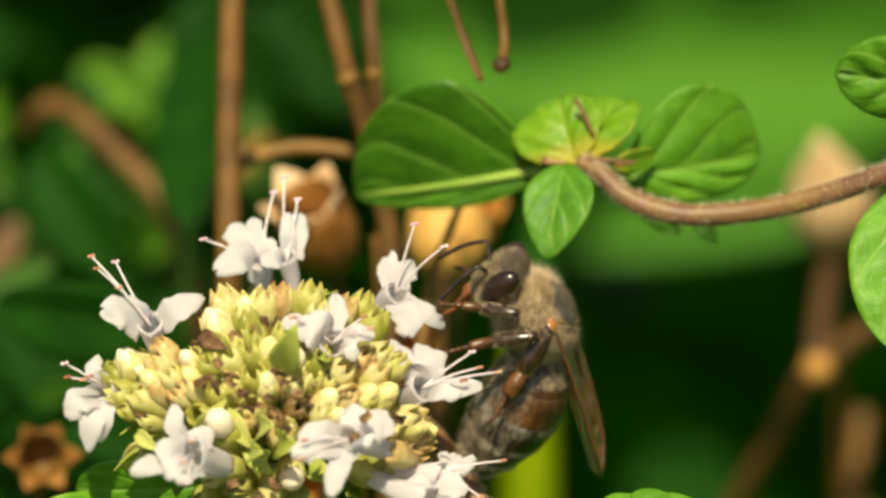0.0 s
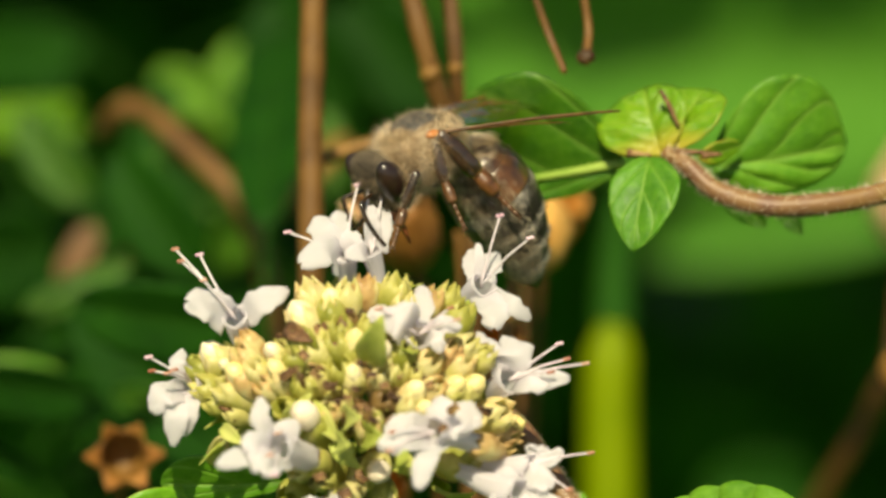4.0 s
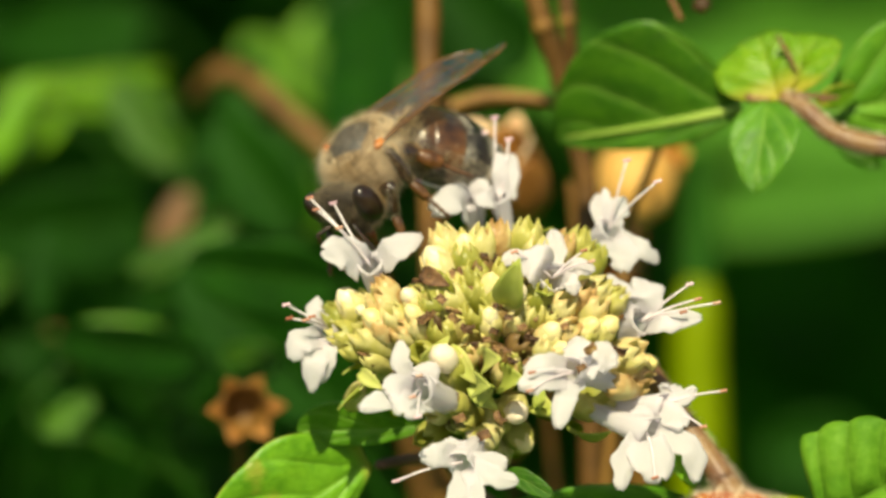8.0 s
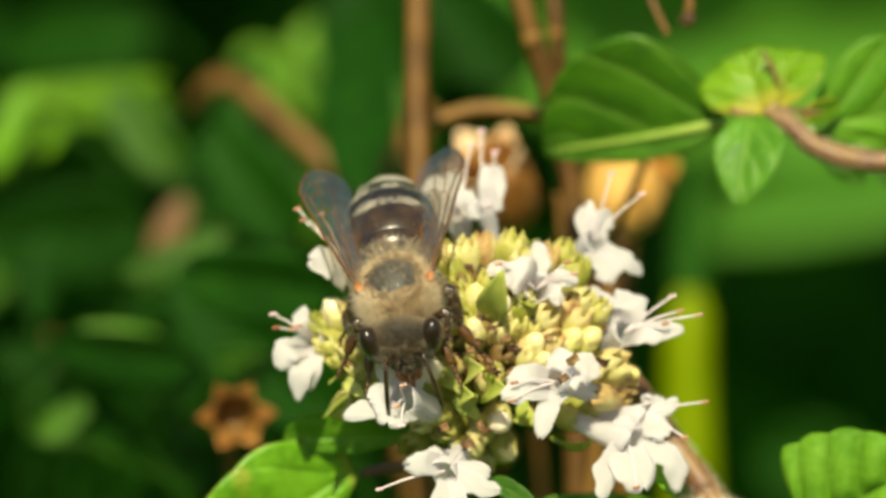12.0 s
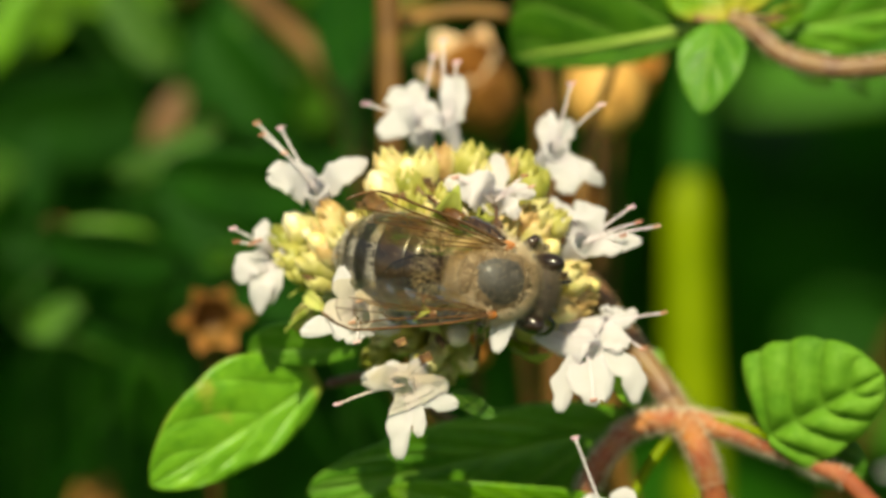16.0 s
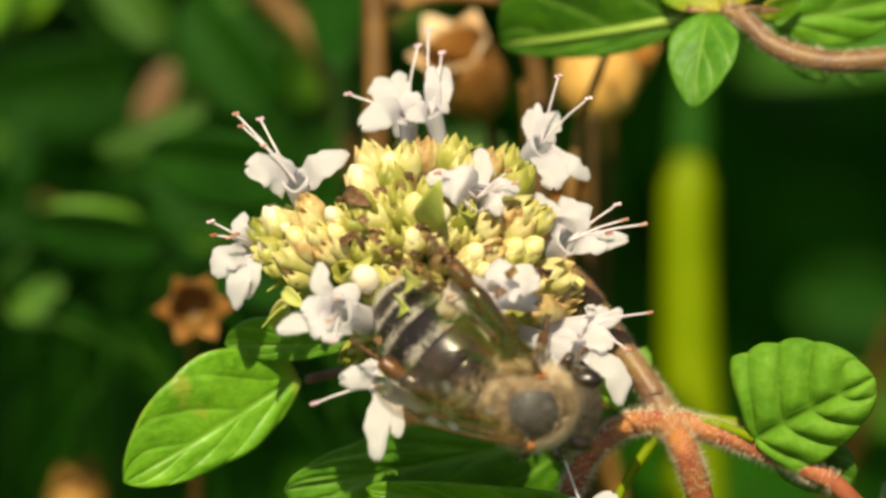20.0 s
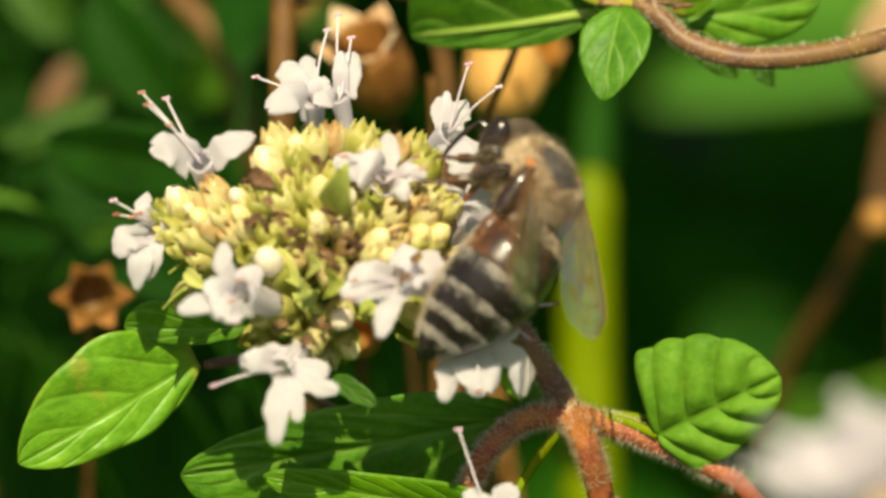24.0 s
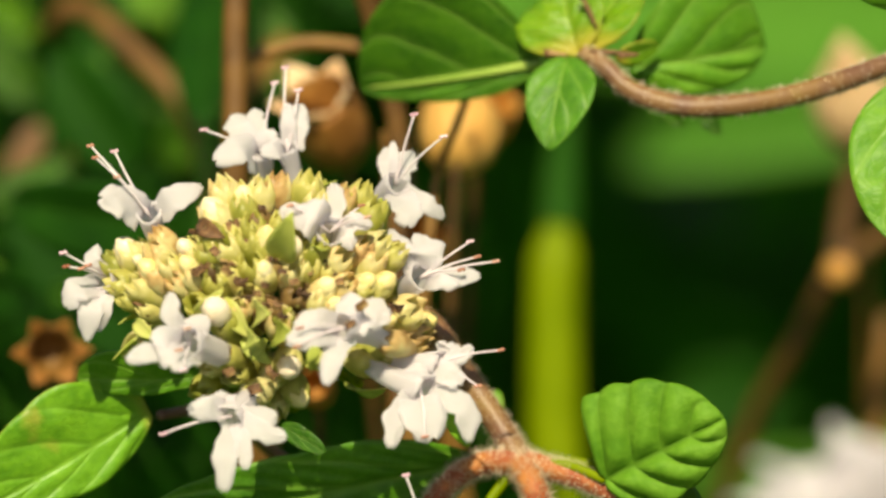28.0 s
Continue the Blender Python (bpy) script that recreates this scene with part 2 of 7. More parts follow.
# Sunlit copy of the plain leaf: sunlight is put into its brighter green.
LEAF_SUN_TONE = leaf_material("leaf_sun_tone", (0.05, 0.18, 0.010), (0.10, 0.29, 0.018), (0.17, 0.38, 0.03), (0.24, 0.43, 0.07), veins=2.8, slant=1.25, gloss=0.5)
# The darker vein colour puts the shade of the folds into the creases.
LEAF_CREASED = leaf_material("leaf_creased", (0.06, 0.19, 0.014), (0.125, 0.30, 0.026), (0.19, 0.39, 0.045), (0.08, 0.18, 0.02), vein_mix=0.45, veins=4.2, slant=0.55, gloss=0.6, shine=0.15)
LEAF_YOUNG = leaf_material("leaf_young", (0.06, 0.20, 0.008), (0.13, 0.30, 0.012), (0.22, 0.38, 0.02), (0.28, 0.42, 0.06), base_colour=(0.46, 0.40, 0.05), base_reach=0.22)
# Shaded copy of the plain leaf: shade is put into its dark green.
LEAF_SHADE_TONE = leaf_material("leaf_shade_tone", (0.002, 0.024, 0.001), (0.005, 0.045, 0.002), (0.012, 0.075, 0.004), (0.024, 0.09, 0.008), share=0.2, back=(0.03, 0.15, 0.005), gloss=0.6, shine=0.12)
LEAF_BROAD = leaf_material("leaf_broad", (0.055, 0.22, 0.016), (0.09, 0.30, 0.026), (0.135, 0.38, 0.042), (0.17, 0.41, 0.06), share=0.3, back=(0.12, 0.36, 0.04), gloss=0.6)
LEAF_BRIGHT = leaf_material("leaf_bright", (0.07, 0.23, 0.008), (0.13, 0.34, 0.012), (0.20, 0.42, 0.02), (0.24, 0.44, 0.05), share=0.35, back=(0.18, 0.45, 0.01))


# ---- building tools ----
# The plot leans back by 22 degrees: x to the right, y up the plants, z out to the open side, in millimetres from its middle.
MM = 0.001
LEAN = Matrix.Translation((0.0, 0.0, 0.30)) @ pose(0, 0, 0, 68.0)
dice = random.Random(7)


def spot(p):
    return LEAN @ (Vector(p) * MM)


def thing(name, base, label, category, group="", kind=""):
    ob = new(name)
    ob.empty_display_size = 0.002
    ob.matrix_world = LEAN @ Matrix.Translation(Vector(base) * MM)
    ob["base"] = [float(c) for c in base]
    return tagged(ob, label, category, group, kind)


def base_of(ob):
    while "base" not in ob:
        ob = ob.parent
    return Vector(ob["base"])


def finish(bm, name, material, smooth=True):
    mesh = bpy.data.meshes.new(name)
    if smooth:
        for face in bm.faces:
            face.smooth = True
    bm.to_mesh(mesh)
    bm.free()
    for mat in (material if isinstance(material, (list, tuple)) else (material,)):
        mesh.materials.append(mat)
    return mesh


def part(name, bm, material, parent, label=""):
    """Links a bmesh, drawn in the plot's millimetres, as one mesh under a thing or a part."""
    shift = base_of(parent)
    for v in bm.verts:
        v.co = (v.co - shift) * MM
    ob = new(name, finish(bm, name, material))
    ob.parent = parent
    return tagged(ob, label)


def piece(name, mesh, m, parent, label=""):
    """One more piece on a shared mesh (drawn in metres), at the pose m in the plot's millimetres."""
    ob = new(name, mesh)
    ob.parent = parent
    local = m.copy()
    local.translation = (m.translation - base_of(parent)) * MM
    ob.matrix_basis = local
    return tagged(ob, label)


def scaled(bm):
    for v in bm.verts:
        v.co *= MM
    return bm


def aim(at_point, along, hint=(0, 0, 1), size=1.0):
    """A pose at a point whose z runs along a direction and whose x leans to the hint."""
    z = Vector(along).normalized()
    x = Vector(hint) - z * Vector(hint).dot(z)
    if x.length < 1e-4:
        x = z.orthogonal()
    x.normalize()
    y = z.cross(x)
    m = Matrix((x, y, z)).transposed().to_4x4()
    m = m @ Matrix.Scale(size, 4)
    m.translation = Vector(at_point)
    return m


def bezier(points, n):
    """n + 1 points along a smooth line through the given ones."""
    p = [Vector(q) for q in points]
    if len(p) == 2:
        return [p[0].lerp(p[1], i / n) for i in range(n + 1)]
    spans = len(p) - 1
    gaps = [max((p[i + 1] - p[i]).length, 1e-6) for i in range(spans)]
    ways = []
    for i in range(len(p)):
        if i in (0, spans):
            k = min(i, spans - 1)
            ways.append((p[k + 1] - p[k]) / gaps[k])
        else:
            mean = (p[i] - p[i - 1]) / gaps[i - 1] * gaps[i] + (p[i + 1] - p[i]) / gaps[i] * gaps[i - 1]
            ways.append(mean / (gaps[i] + gaps[i - 1]))
    out = []
    for i in range(n + 1):
        f = i / n * spans
        k = min(int(f), spans - 1)
        t = f - k
        h = (2 * t ** 3 - 3 * t * t + 1, t ** 3 - 2 * t * t + t, -2 * t ** 3 + 3 * t * t, t ** 3 - t * t)
        out.append(p[k] * h[0] + ways[k] * gaps[k] * h[1] + p[k + 1] * h[2] + ways[k + 1] * gaps[k] * h[3])
    return out


def tube(bm, points, radii, sides=10, n=None, lumps=0.0, cap=True):
    """A round stalk along points, its radius running through radii, a little uneven."""
    n = n or max(2, 4 * (len(points) - 1))
    line = bezier(points, n)
    rings, side = [], None
    for i, p in enumerate(line):
        way = (line[min(i + 1, n)] - line[max(i - 1, 0)]).normalized()
        side = (side - way * side.dot(way)).normalized() if side else way.orthogonal().normalized()
        up = way.cross(side)
        f = i / n * (len(radii) - 1)
        k = min(int(f), len(radii) - 2) if len(radii) > 1 else 0
        r = radii[k] + (radii[min(k + 1, len(radii) - 1)] - radii[k]) * (f - k)
        ring = []
        for j in range(sides):
            a = 2 * math.pi * j / sides
            rr = r * (1 + lumps * noise.noise(Vector((p.x * 0.7 + j, p.y * 0.7, p.z * 0.7))))
            ring.append(bm.verts.new(p + (side * math.cos(a) + up * math.sin(a)) * rr))
        rings.append(ring)
    for a, b in zip(rings, rings[1:]):
        for j in range(sides):
            bm.faces.new((a[j], a[(j + 1) % sides], b[(j + 1) % sides], b[j]))
    if cap:
        bm.faces.new(list(reversed(rings[0])))
        bm.faces.new(rings[-1])
    return rings


def blob(bm, centre, radii, turn=None, rings=10, sides=14, dent=0.0, seed=0.0):
    """A rounded body with an uneven skin."""
    turn = turn or Matrix.Identity(3)
    centre = Vector(centre)
    levels = []
    for i in range(rings + 1):
        a = math.pi * i / rings
        level = []
        for j in range(1 if i in (0, rings) else sides):
            b = 2 * math.pi * j / sides
            d = Vector((math.sin(a) * math.cos(b), math.sin(a) * math.sin(b), math.cos(a)))
            k = 1 + dent * noise.noise(d * 2.2 + Vector((seed, seed, 0)))
            level.append(bm.verts.new(centre + turn @ Vector((d.x * radii[0] * k, d.y * radii[1] * k, d.z * radii[2] * k))))
        levels.append(level)
    for a, b in zip(levels, levels[1:]):
        for j in range(sides):
            k = (j + 1) % sides
            if len(a) == 1:
                bm.faces.new((a[0], b[j], b[k]))
            elif len(b) == 1:
                bm.faces.new((a[j], b[0], a[k]))
            else:
                bm.faces.new((a[j], b[j], b[k], a[k]))


def sheet(bm, grid, thick=0.0, uvs=True):
    """A blade from rows of points, with a back face at its thickness; u runs along the rows, v across them."""
    rows, cols = len(grid), len(grid[0])
    layer = bm.loops.layers.uv.verify() if uvs else None
    front = [[bm.verts.new(p) for p in row] for row in grid]
    quads = []
    for i in range(rows - 1):
        for j in range(cols - 1):
            quads.append((bm.faces.new((front[i][j], front[i][j + 1], front[i + 1][j + 1], front[i + 1][j])), i, j, False))
    if thick:
        bm.normal_update()
        back = [[bm.verts.new(v.co - v.normal * thick) for v in row] for row in front]
        for i in range(rows - 1):
            for j in range(cols - 1):
                quads.append((bm.faces.new((back[i + 1][j], back[i + 1][j + 1], back[i][j + 1], back[i][j])), i, j, True))
        rim = [(i, 0) for i in range(rows)] + [(rows - 1, j) for j in range(1, cols)] + [(i, cols - 1) for i in range(rows - 2, -1, -1)] + [(0, j) for j in range(cols - 2, 0, -1)]
        for (a, b), (c, d) in zip(rim, rim[1:] + rim[:1]):
            face = bm.faces.new((front[a][b], front[c][d], back[c][d], back[a][b]))
            quads.append((face, None, None, False))
    if uvs:
        for face, i, j, flipped in quads:
            if i is None:
                continue
            corners = ((i, j), (i, j + 1), (i + 1, j + 1), (i + 1, j))
            corners = ((i + 1, j), (i + 1, j + 1), (i, j + 1), (i, j)) if flipped else corners
            for loop, (a, b) in zip(face.loops, corners):
                loop[layer].uv = (a / (rows - 1), b / (cols - 1))


def leaf_blade(base, tip, across, left, right, sag=0.15, quilt=0.10, veins=7.0, slant=0.55, fold=0.25, rows=30, cols=17, thick=0.09,
               blunt=0.35, wave=0.06, seed=0.0, point=0.0, teeth=0.0, scallop=0.0):
    """A leaf from its base to its tip. across: the way its right half spreads; left and right: the halves' breadths;
    fold: how far the halves rise from the midrib; quilt: how the blade swells between the side veins."""
    bm = bmesh.new()
    base, tip = Vector(base), Vector(tip)
    way = tip - base
    length = way.length
    way.normalize()
    side = Vector(across) - way * Vector(across).dot(way)
    side.normalize()
    face = side.cross(way)
    if face.z < 0:
        face = -face
    grid = []
    for i in range(rows + 1):
        s = i / rows
        spine = base + way * length * s + face * (-sag * length * (s - 0.35) ** 2 + 0.12 * sag * length)
        if s < blunt:
            breadth = math.sin(0.5 * math.pi * (0.06 + 0.94 * s / blunt)) ** 0.65
        else:
            f = (s - blunt) / (1 - blunt)
            breadth = max(0.0, 1 - f ** (2.3 - point)) ** (0.55 + 0.4 * point)
        breadth = max(breadth, 0.03)
        row = []
        for j in range(cols):
            v = 2 * j / (cols - 1) - 1
            reach = (right if v > 0 else left) * breadth
            edge = 1 + teeth * (0.5 + 0.5 * math.sin(s * 46)) * abs(v) ** 6
            saw = ((s - abs(v) * slant * 0.5) * veins) % 1.0
            edge += scallop * (math.sin(math.pi * saw) ** 0.7 - 0.6) * abs(v) ** 4
            swell = quilt * math.sin(math.pi * saw) ** 0.8 * (1 - abs(v) ** 3) * min(1, abs(v) * 5)
            ripple = wave * noise.noise(Vector((s * 5 + seed, v * 2.5, seed)))
            p = spine + side * (v * reach * edge) + face * (fold * abs(v) ** 1.3 * reach + (swell + ripple * abs(v)) * min(1.0, breadth * 1.2) * min(left, right, 3.0) / 2.2)
            row.append(p)
        grid.append(row)
    sheet(bm, grid, thick)
    return bm


def fuzz(bm, spots, length, width, dice, lean=(0, 0, 0), bend=0.3):
    """Fine hairs: slim three-sided spikes, slightly bent, from (point, normal) pairs."""
    lean = Vector(lean)
    for p, n in spots:
        n = Vector(n)
        way = (n + lean + Vector((dice.uniform(-1, 1), dice.uniform(-1, 1), dice.uniform(-1, 1))) * bend).normalized()
        l = length * dice.uniform(0.55, 1.2)
        a = way.orthogonal().normalized()
        b = way.cross(a)
        w = width * dice.uniform(0.7, 1.2)
        p = Vector(p)
        root = [bm.verts.new(p + (a * math.cos(k) + b * math.sin(k)) * w) for k in (0, 2.1, 4.2)]
        tip = bm.verts.new(p + way * l)
        for k in range(3):
            bm.faces.new((root[k], root[(k + 1) % 3], tip))


def stalk_hairs(parent, points, radii, count, length, width=0.02):
    """The downy hairs of a stalk, as one part."""
    line = bezier(points, 40)
    spots = []
    for _ in range(count):
        f = dice.uniform(0, 0.999) * 40
        i = int(f)
        p = line[i].lerp(line[i + 1], f - i)
        way = (line[i + 1] - line[i]).normalized()
        g = f / 40 * (len(radii) - 1)
        k = min(int(g), len(radii) - 2)
        r = radii[k] + (radii[k + 1] - radii[k]) * (g - k)
        a = dice.uniform(0, 2 * math.pi)
        o = way.orthogonal().normalized()
        n = o * math.cos(a) + way.cross(o) * math.sin(a)
        spots.append((p + n * r * 0.96, n))
    bm = bmesh.new()
    fuzz(bm, spots, length, width, dice)
    return tagged(part("hairs", bm, TWIG_HAIR, parent, "fine whitish downy hairs"), kind="stuff")


def stalk(parent, points, radii, material, name="stem", label="", sides=12, lumps=0.12):
    bm = bmesh.new()
    tube(bm, points, radii, sides, 6 * (len(points) - 1), lumps)
    return part(name, bm, material, parent, label)


# ---- ground and distance ----
DOWN = Vector((0.0, -0.9272, -0.3746))


def below(p, depth, drift=(0, 0, 0)):
    return Vector(p) + DOWN * depth + Vector(drift)


def ground_sheet():
    bm = bmesh.new()
    rings = [0.0, 0.05, 0.1, 0.16, 0.25, 0.4, 0.6, 0.9, 1.4, 2.2, 4.0, 9.0, 25.0, 80.0, 300.0, 1200.0]
    sides, rows = 48, []
    for r in rings:
        row = []
        for j in range(sides):
            a = 2 * math.pi * j / sides
            x, y = r * math.cos(a), 0.1 + r * math.sin(a)
            lift = 0.012 * noise.noise(Vector((x * 9, y * 9, 3.0))) + 0.02 * noise.noise(Vector((x * 2, y * 2, 1.0)))
            row.append(bm.verts.new((x, y, (lift if r < 8 else 0) - 0.02)))
        rows.append(row)
    for a, b in zip(rows, rows[1:]):
        for j in range(sides):
            if a is rows[0]:
                continue
            bm.faces.new((a[j], b[j], b[(j + 1) % sides], a[(j + 1) % sides]))
    bm.faces.new(rows[1])
    mat, nodes, links, bsdf, output = shader("soil")
    tone = grain(nodes, 60.0, 8.0)
    wide = grain(nodes, 3.0, 4.0)
    colour = ramp(nodes, links, tone, ((0.3, (0.012, 0.010, 0.006)), (0.6, (0.035, 0.028, 0.016)), (0.8, (0.07, 0.055, 0.03))))
    green = ramp(nodes, links, wide, ((0.42, (0, 0, 0)), (0.55, (1, 1, 1))))
    links.new(mixed(nodes, links, green, colour, (0.025, 0.055, 0.012)), bsdf.inputs["Base Color"])
    bsdf.inputs["Roughness"].default_value = 0.95
    relief(nodes, links, bsdf, tone, 0.8, 0.004)
    return tagged(new("ground", finish(bm, "ground", mat)), "dark crumbly garden soil with some low green growth", "ground", kind="structure")


ground_sheet()


def thicket(name, label, count, box, sizes, material, seed, upright=0.5):
    """Far leafy growth as one mass of small leaf blades, in the plot's millimetres."""
    d = random.Random(seed)
    verts, faces, uv = [], [], []
    for _ in range(count):
        c = Vector([d.uniform(a, b) for a, b in box])
        size = d.uniform(*sizes)
        way = Vector((d.uniform(-1, 1), d.uniform(-0.6, 0.9) * upright + d.uniform(-0.4, 0.4), d.uniform(-0.3, 1.0))).normalized()
        side = way.cross(Vector((d.uniform(-0.5, 0.5), d.uniform(0.2, 1.0), d.uniform(0.1, 0.9)))).normalized()
        up = side.cross(way)
        k = len(verts)
        outline = ((0, 0, 0), (0.22, 0.26, 0.06), (0.5, 0.33, 0.08), (0.8, 0.2, 0.05), (1, 0, -0.06), (0.8, -0.2, 0.05), (0.5, -0.33, 0.08), (0.22, -0.26, 0.06), (0.5, 0, 0.0))
        for a, b, h in outline:
            verts.append(spot(c + way * a * size + side * b * size + up * h * size))
        for a, b in ((0, 1), (1, 2), (2, 3), (3, 4), (4, 5), (5, 6), (6, 7), (7, 0)):
            faces.append((k + a, k + b, k + 8))
    mesh = bpy.data.meshes.new(name)
    mesh.from_pydata(verts, [], faces)
    mesh.materials.append(material)
    for p in mesh.polygons:
        p.use_smooth = True
    return tagged(new(name, mesh), label, "foliage" if label else "", kind="stuff")


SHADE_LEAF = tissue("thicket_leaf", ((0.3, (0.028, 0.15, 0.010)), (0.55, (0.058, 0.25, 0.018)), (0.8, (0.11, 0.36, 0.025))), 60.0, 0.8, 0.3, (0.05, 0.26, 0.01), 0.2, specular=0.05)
thicket("low_growth", "dense dark green low growth in shade", 2600, ((-170, 170), (-190, 60), (-440, -250)), (12, 26), SHADE_LEAF, 3)
# Unseen boughs, added overhead to keep the sun off the far growth.
shrub = thing("shrub", (150, -345, -640), "unseen leafy shrub added to shade the back of the bed", "shrub")
crown = thicket("crown", "", 2600, ((-230, 230), (60, 110), (-420, -150)), (18, 34), SHADE_LEAF, 9, 0.2)
crown.parent = shrub
crown.matrix_parent_inverse = shrub.matrix_world.inverted()
for ends in ((-200, 88, -230), (-90, 84, -180), (30, 90, -170), (140, 84, -190), (215, 88, -260), (-30, 96, -380)):
    stalk(shrub, ((150, -345, -640), Vector((150, -120, -600)).lerp(Vector(ends), 0.15), Vector((150, 70, -480)).lerp(Vector(ends), 0.4), ends), (9.0, 6.5, 4.0, 1.5), DRY_STEM, "bough", sides=8, lumps=0.15)
thicket("hedge_growth", "tall dark green leafy growth behind the bed", 1500, ((-260, 260), (20, 260), (-700, -430)), (22, 50), SHADE_LEAF, 5)


def ground_cover(count, seed):
    """Low green growth over the soil all round the bed, thinning out with distance."""
    d = random.Random(seed)
    verts, faces = [], []
    for _ in range(count):
        a, r = d.uniform(0, 2 * math.pi), 0.04 + 1.3 * d.random() ** 1.6
        foot = Vector((r * math.cos(a), 0.12 + r * math.sin(a), -0.02))
        size = d.uniform(0.014, 0.034)
        way = Vector((d.uniform(-1, 1), d.uniform(-1, 1), d.uniform(0.1, 0.8))).normalized()
        side = way.cross(Vector((d.uniform(-0.3, 0.3), d.uniform(-0.3, 0.3), 1))).normalized()
        foot.z += d.uniform(0.0, 0.075)
        k = len(verts)
        for u, v, h in ((0, 0, 0), (0.3, 0.28, 0.05), (0.65, 0.26, 0.04), (1, 0, -0.06), (0.65, -0.26, 0.04), (0.3, -0.28, 0.05)):
            verts.append(foot + way * u * size + side * v * size + Vector((0, 0, h * size)))
        faces += [(k, k + 1, k + 2, k + 3), (k, k + 3, k + 4, k + 5)]
    mesh = bpy.data.meshes.new("ground_cover")
    mesh.from_pydata(verts, [], faces)
    mesh.materials.append(SHADE_LEAF)
    return tagged(new("ground_cover", mesh), "low green leafy growth over the soil", "foliage", kind="stuff")


ground_cover(9000, 12)


# ---- loose background stems and leaves ----
def garden_leaf(base, tip, across, left, right, material, label, stem_to=None, name="broad_leaf", group="background leaves", stalk_r=0.5, **shape):
    """A leaf on its own shoot, whose stalk runs down to the soil."""
    foot = Vector(stem_to) if stem_to else below(base, 240, (0, 0, -70))
    ob = thing(name, foot, label, "leaf", group)
    part("blade", leaf_blade(base, tip, across, left, right, **shape), material, ob)
    mid = Vector(base).lerp(foot, 0.25) + Vector((0, 0, -30))
    stalk(ob, (base, Vector(base) + (Vector(base) - Vector(tip)).normalized() * 2.0 + DOWN * 2.0, mid, foot), (stalk_r * 0.6, stalk_r, stalk_r * 1.1, stalk_r * 1.3), LEAF_SHADE_TONE, "stalk", sides=7)
    return ob


# broad pale green leaves far behind
for b, t, a, l, r, m in (
    ((41.59, 17.72, -190.00), (-1.61, 20.38, -200.00), (0.1, 1, 0.5), 8, 12, LEAF_BROAD),
    ((64.00, 15.40, -230.00), (4.00, 15.20, -210.00), (0.1, 1, -0.2), 4, 7, LEAF_BROAD),
    ((70.52, 14.11, -230.00), (29.05, 17.43, -210.00), (0.0, 1, 0.5), 7, 9, LEAF_BROAD),
    ((33.00, 8.20, -155.00), (13.50, 5.00, -155.00), (0.1, 1, 0.30), 1.5, 4.4, LEAF_BROAD),
    # Darker green here steps the brightness down below the sunlit leaves.
    ((62.00, 11.00, -215.00), (12.00, 10.80, -215.00), (0.1, 1, -0.8), 2.6, 4.0, LEAF),
    ((26.43, 29.20, -200.00), (-9.54, 30.68, -190.00), (0.1, 1, 0.5), 8, 10, LEAF_BROAD),
):
    garden_leaf(b, t, a, l, r, m, "broad bright green leaf in sun far behind the flowers", stalk_r=1.0, sag=0.05, rows=14, cols=9)

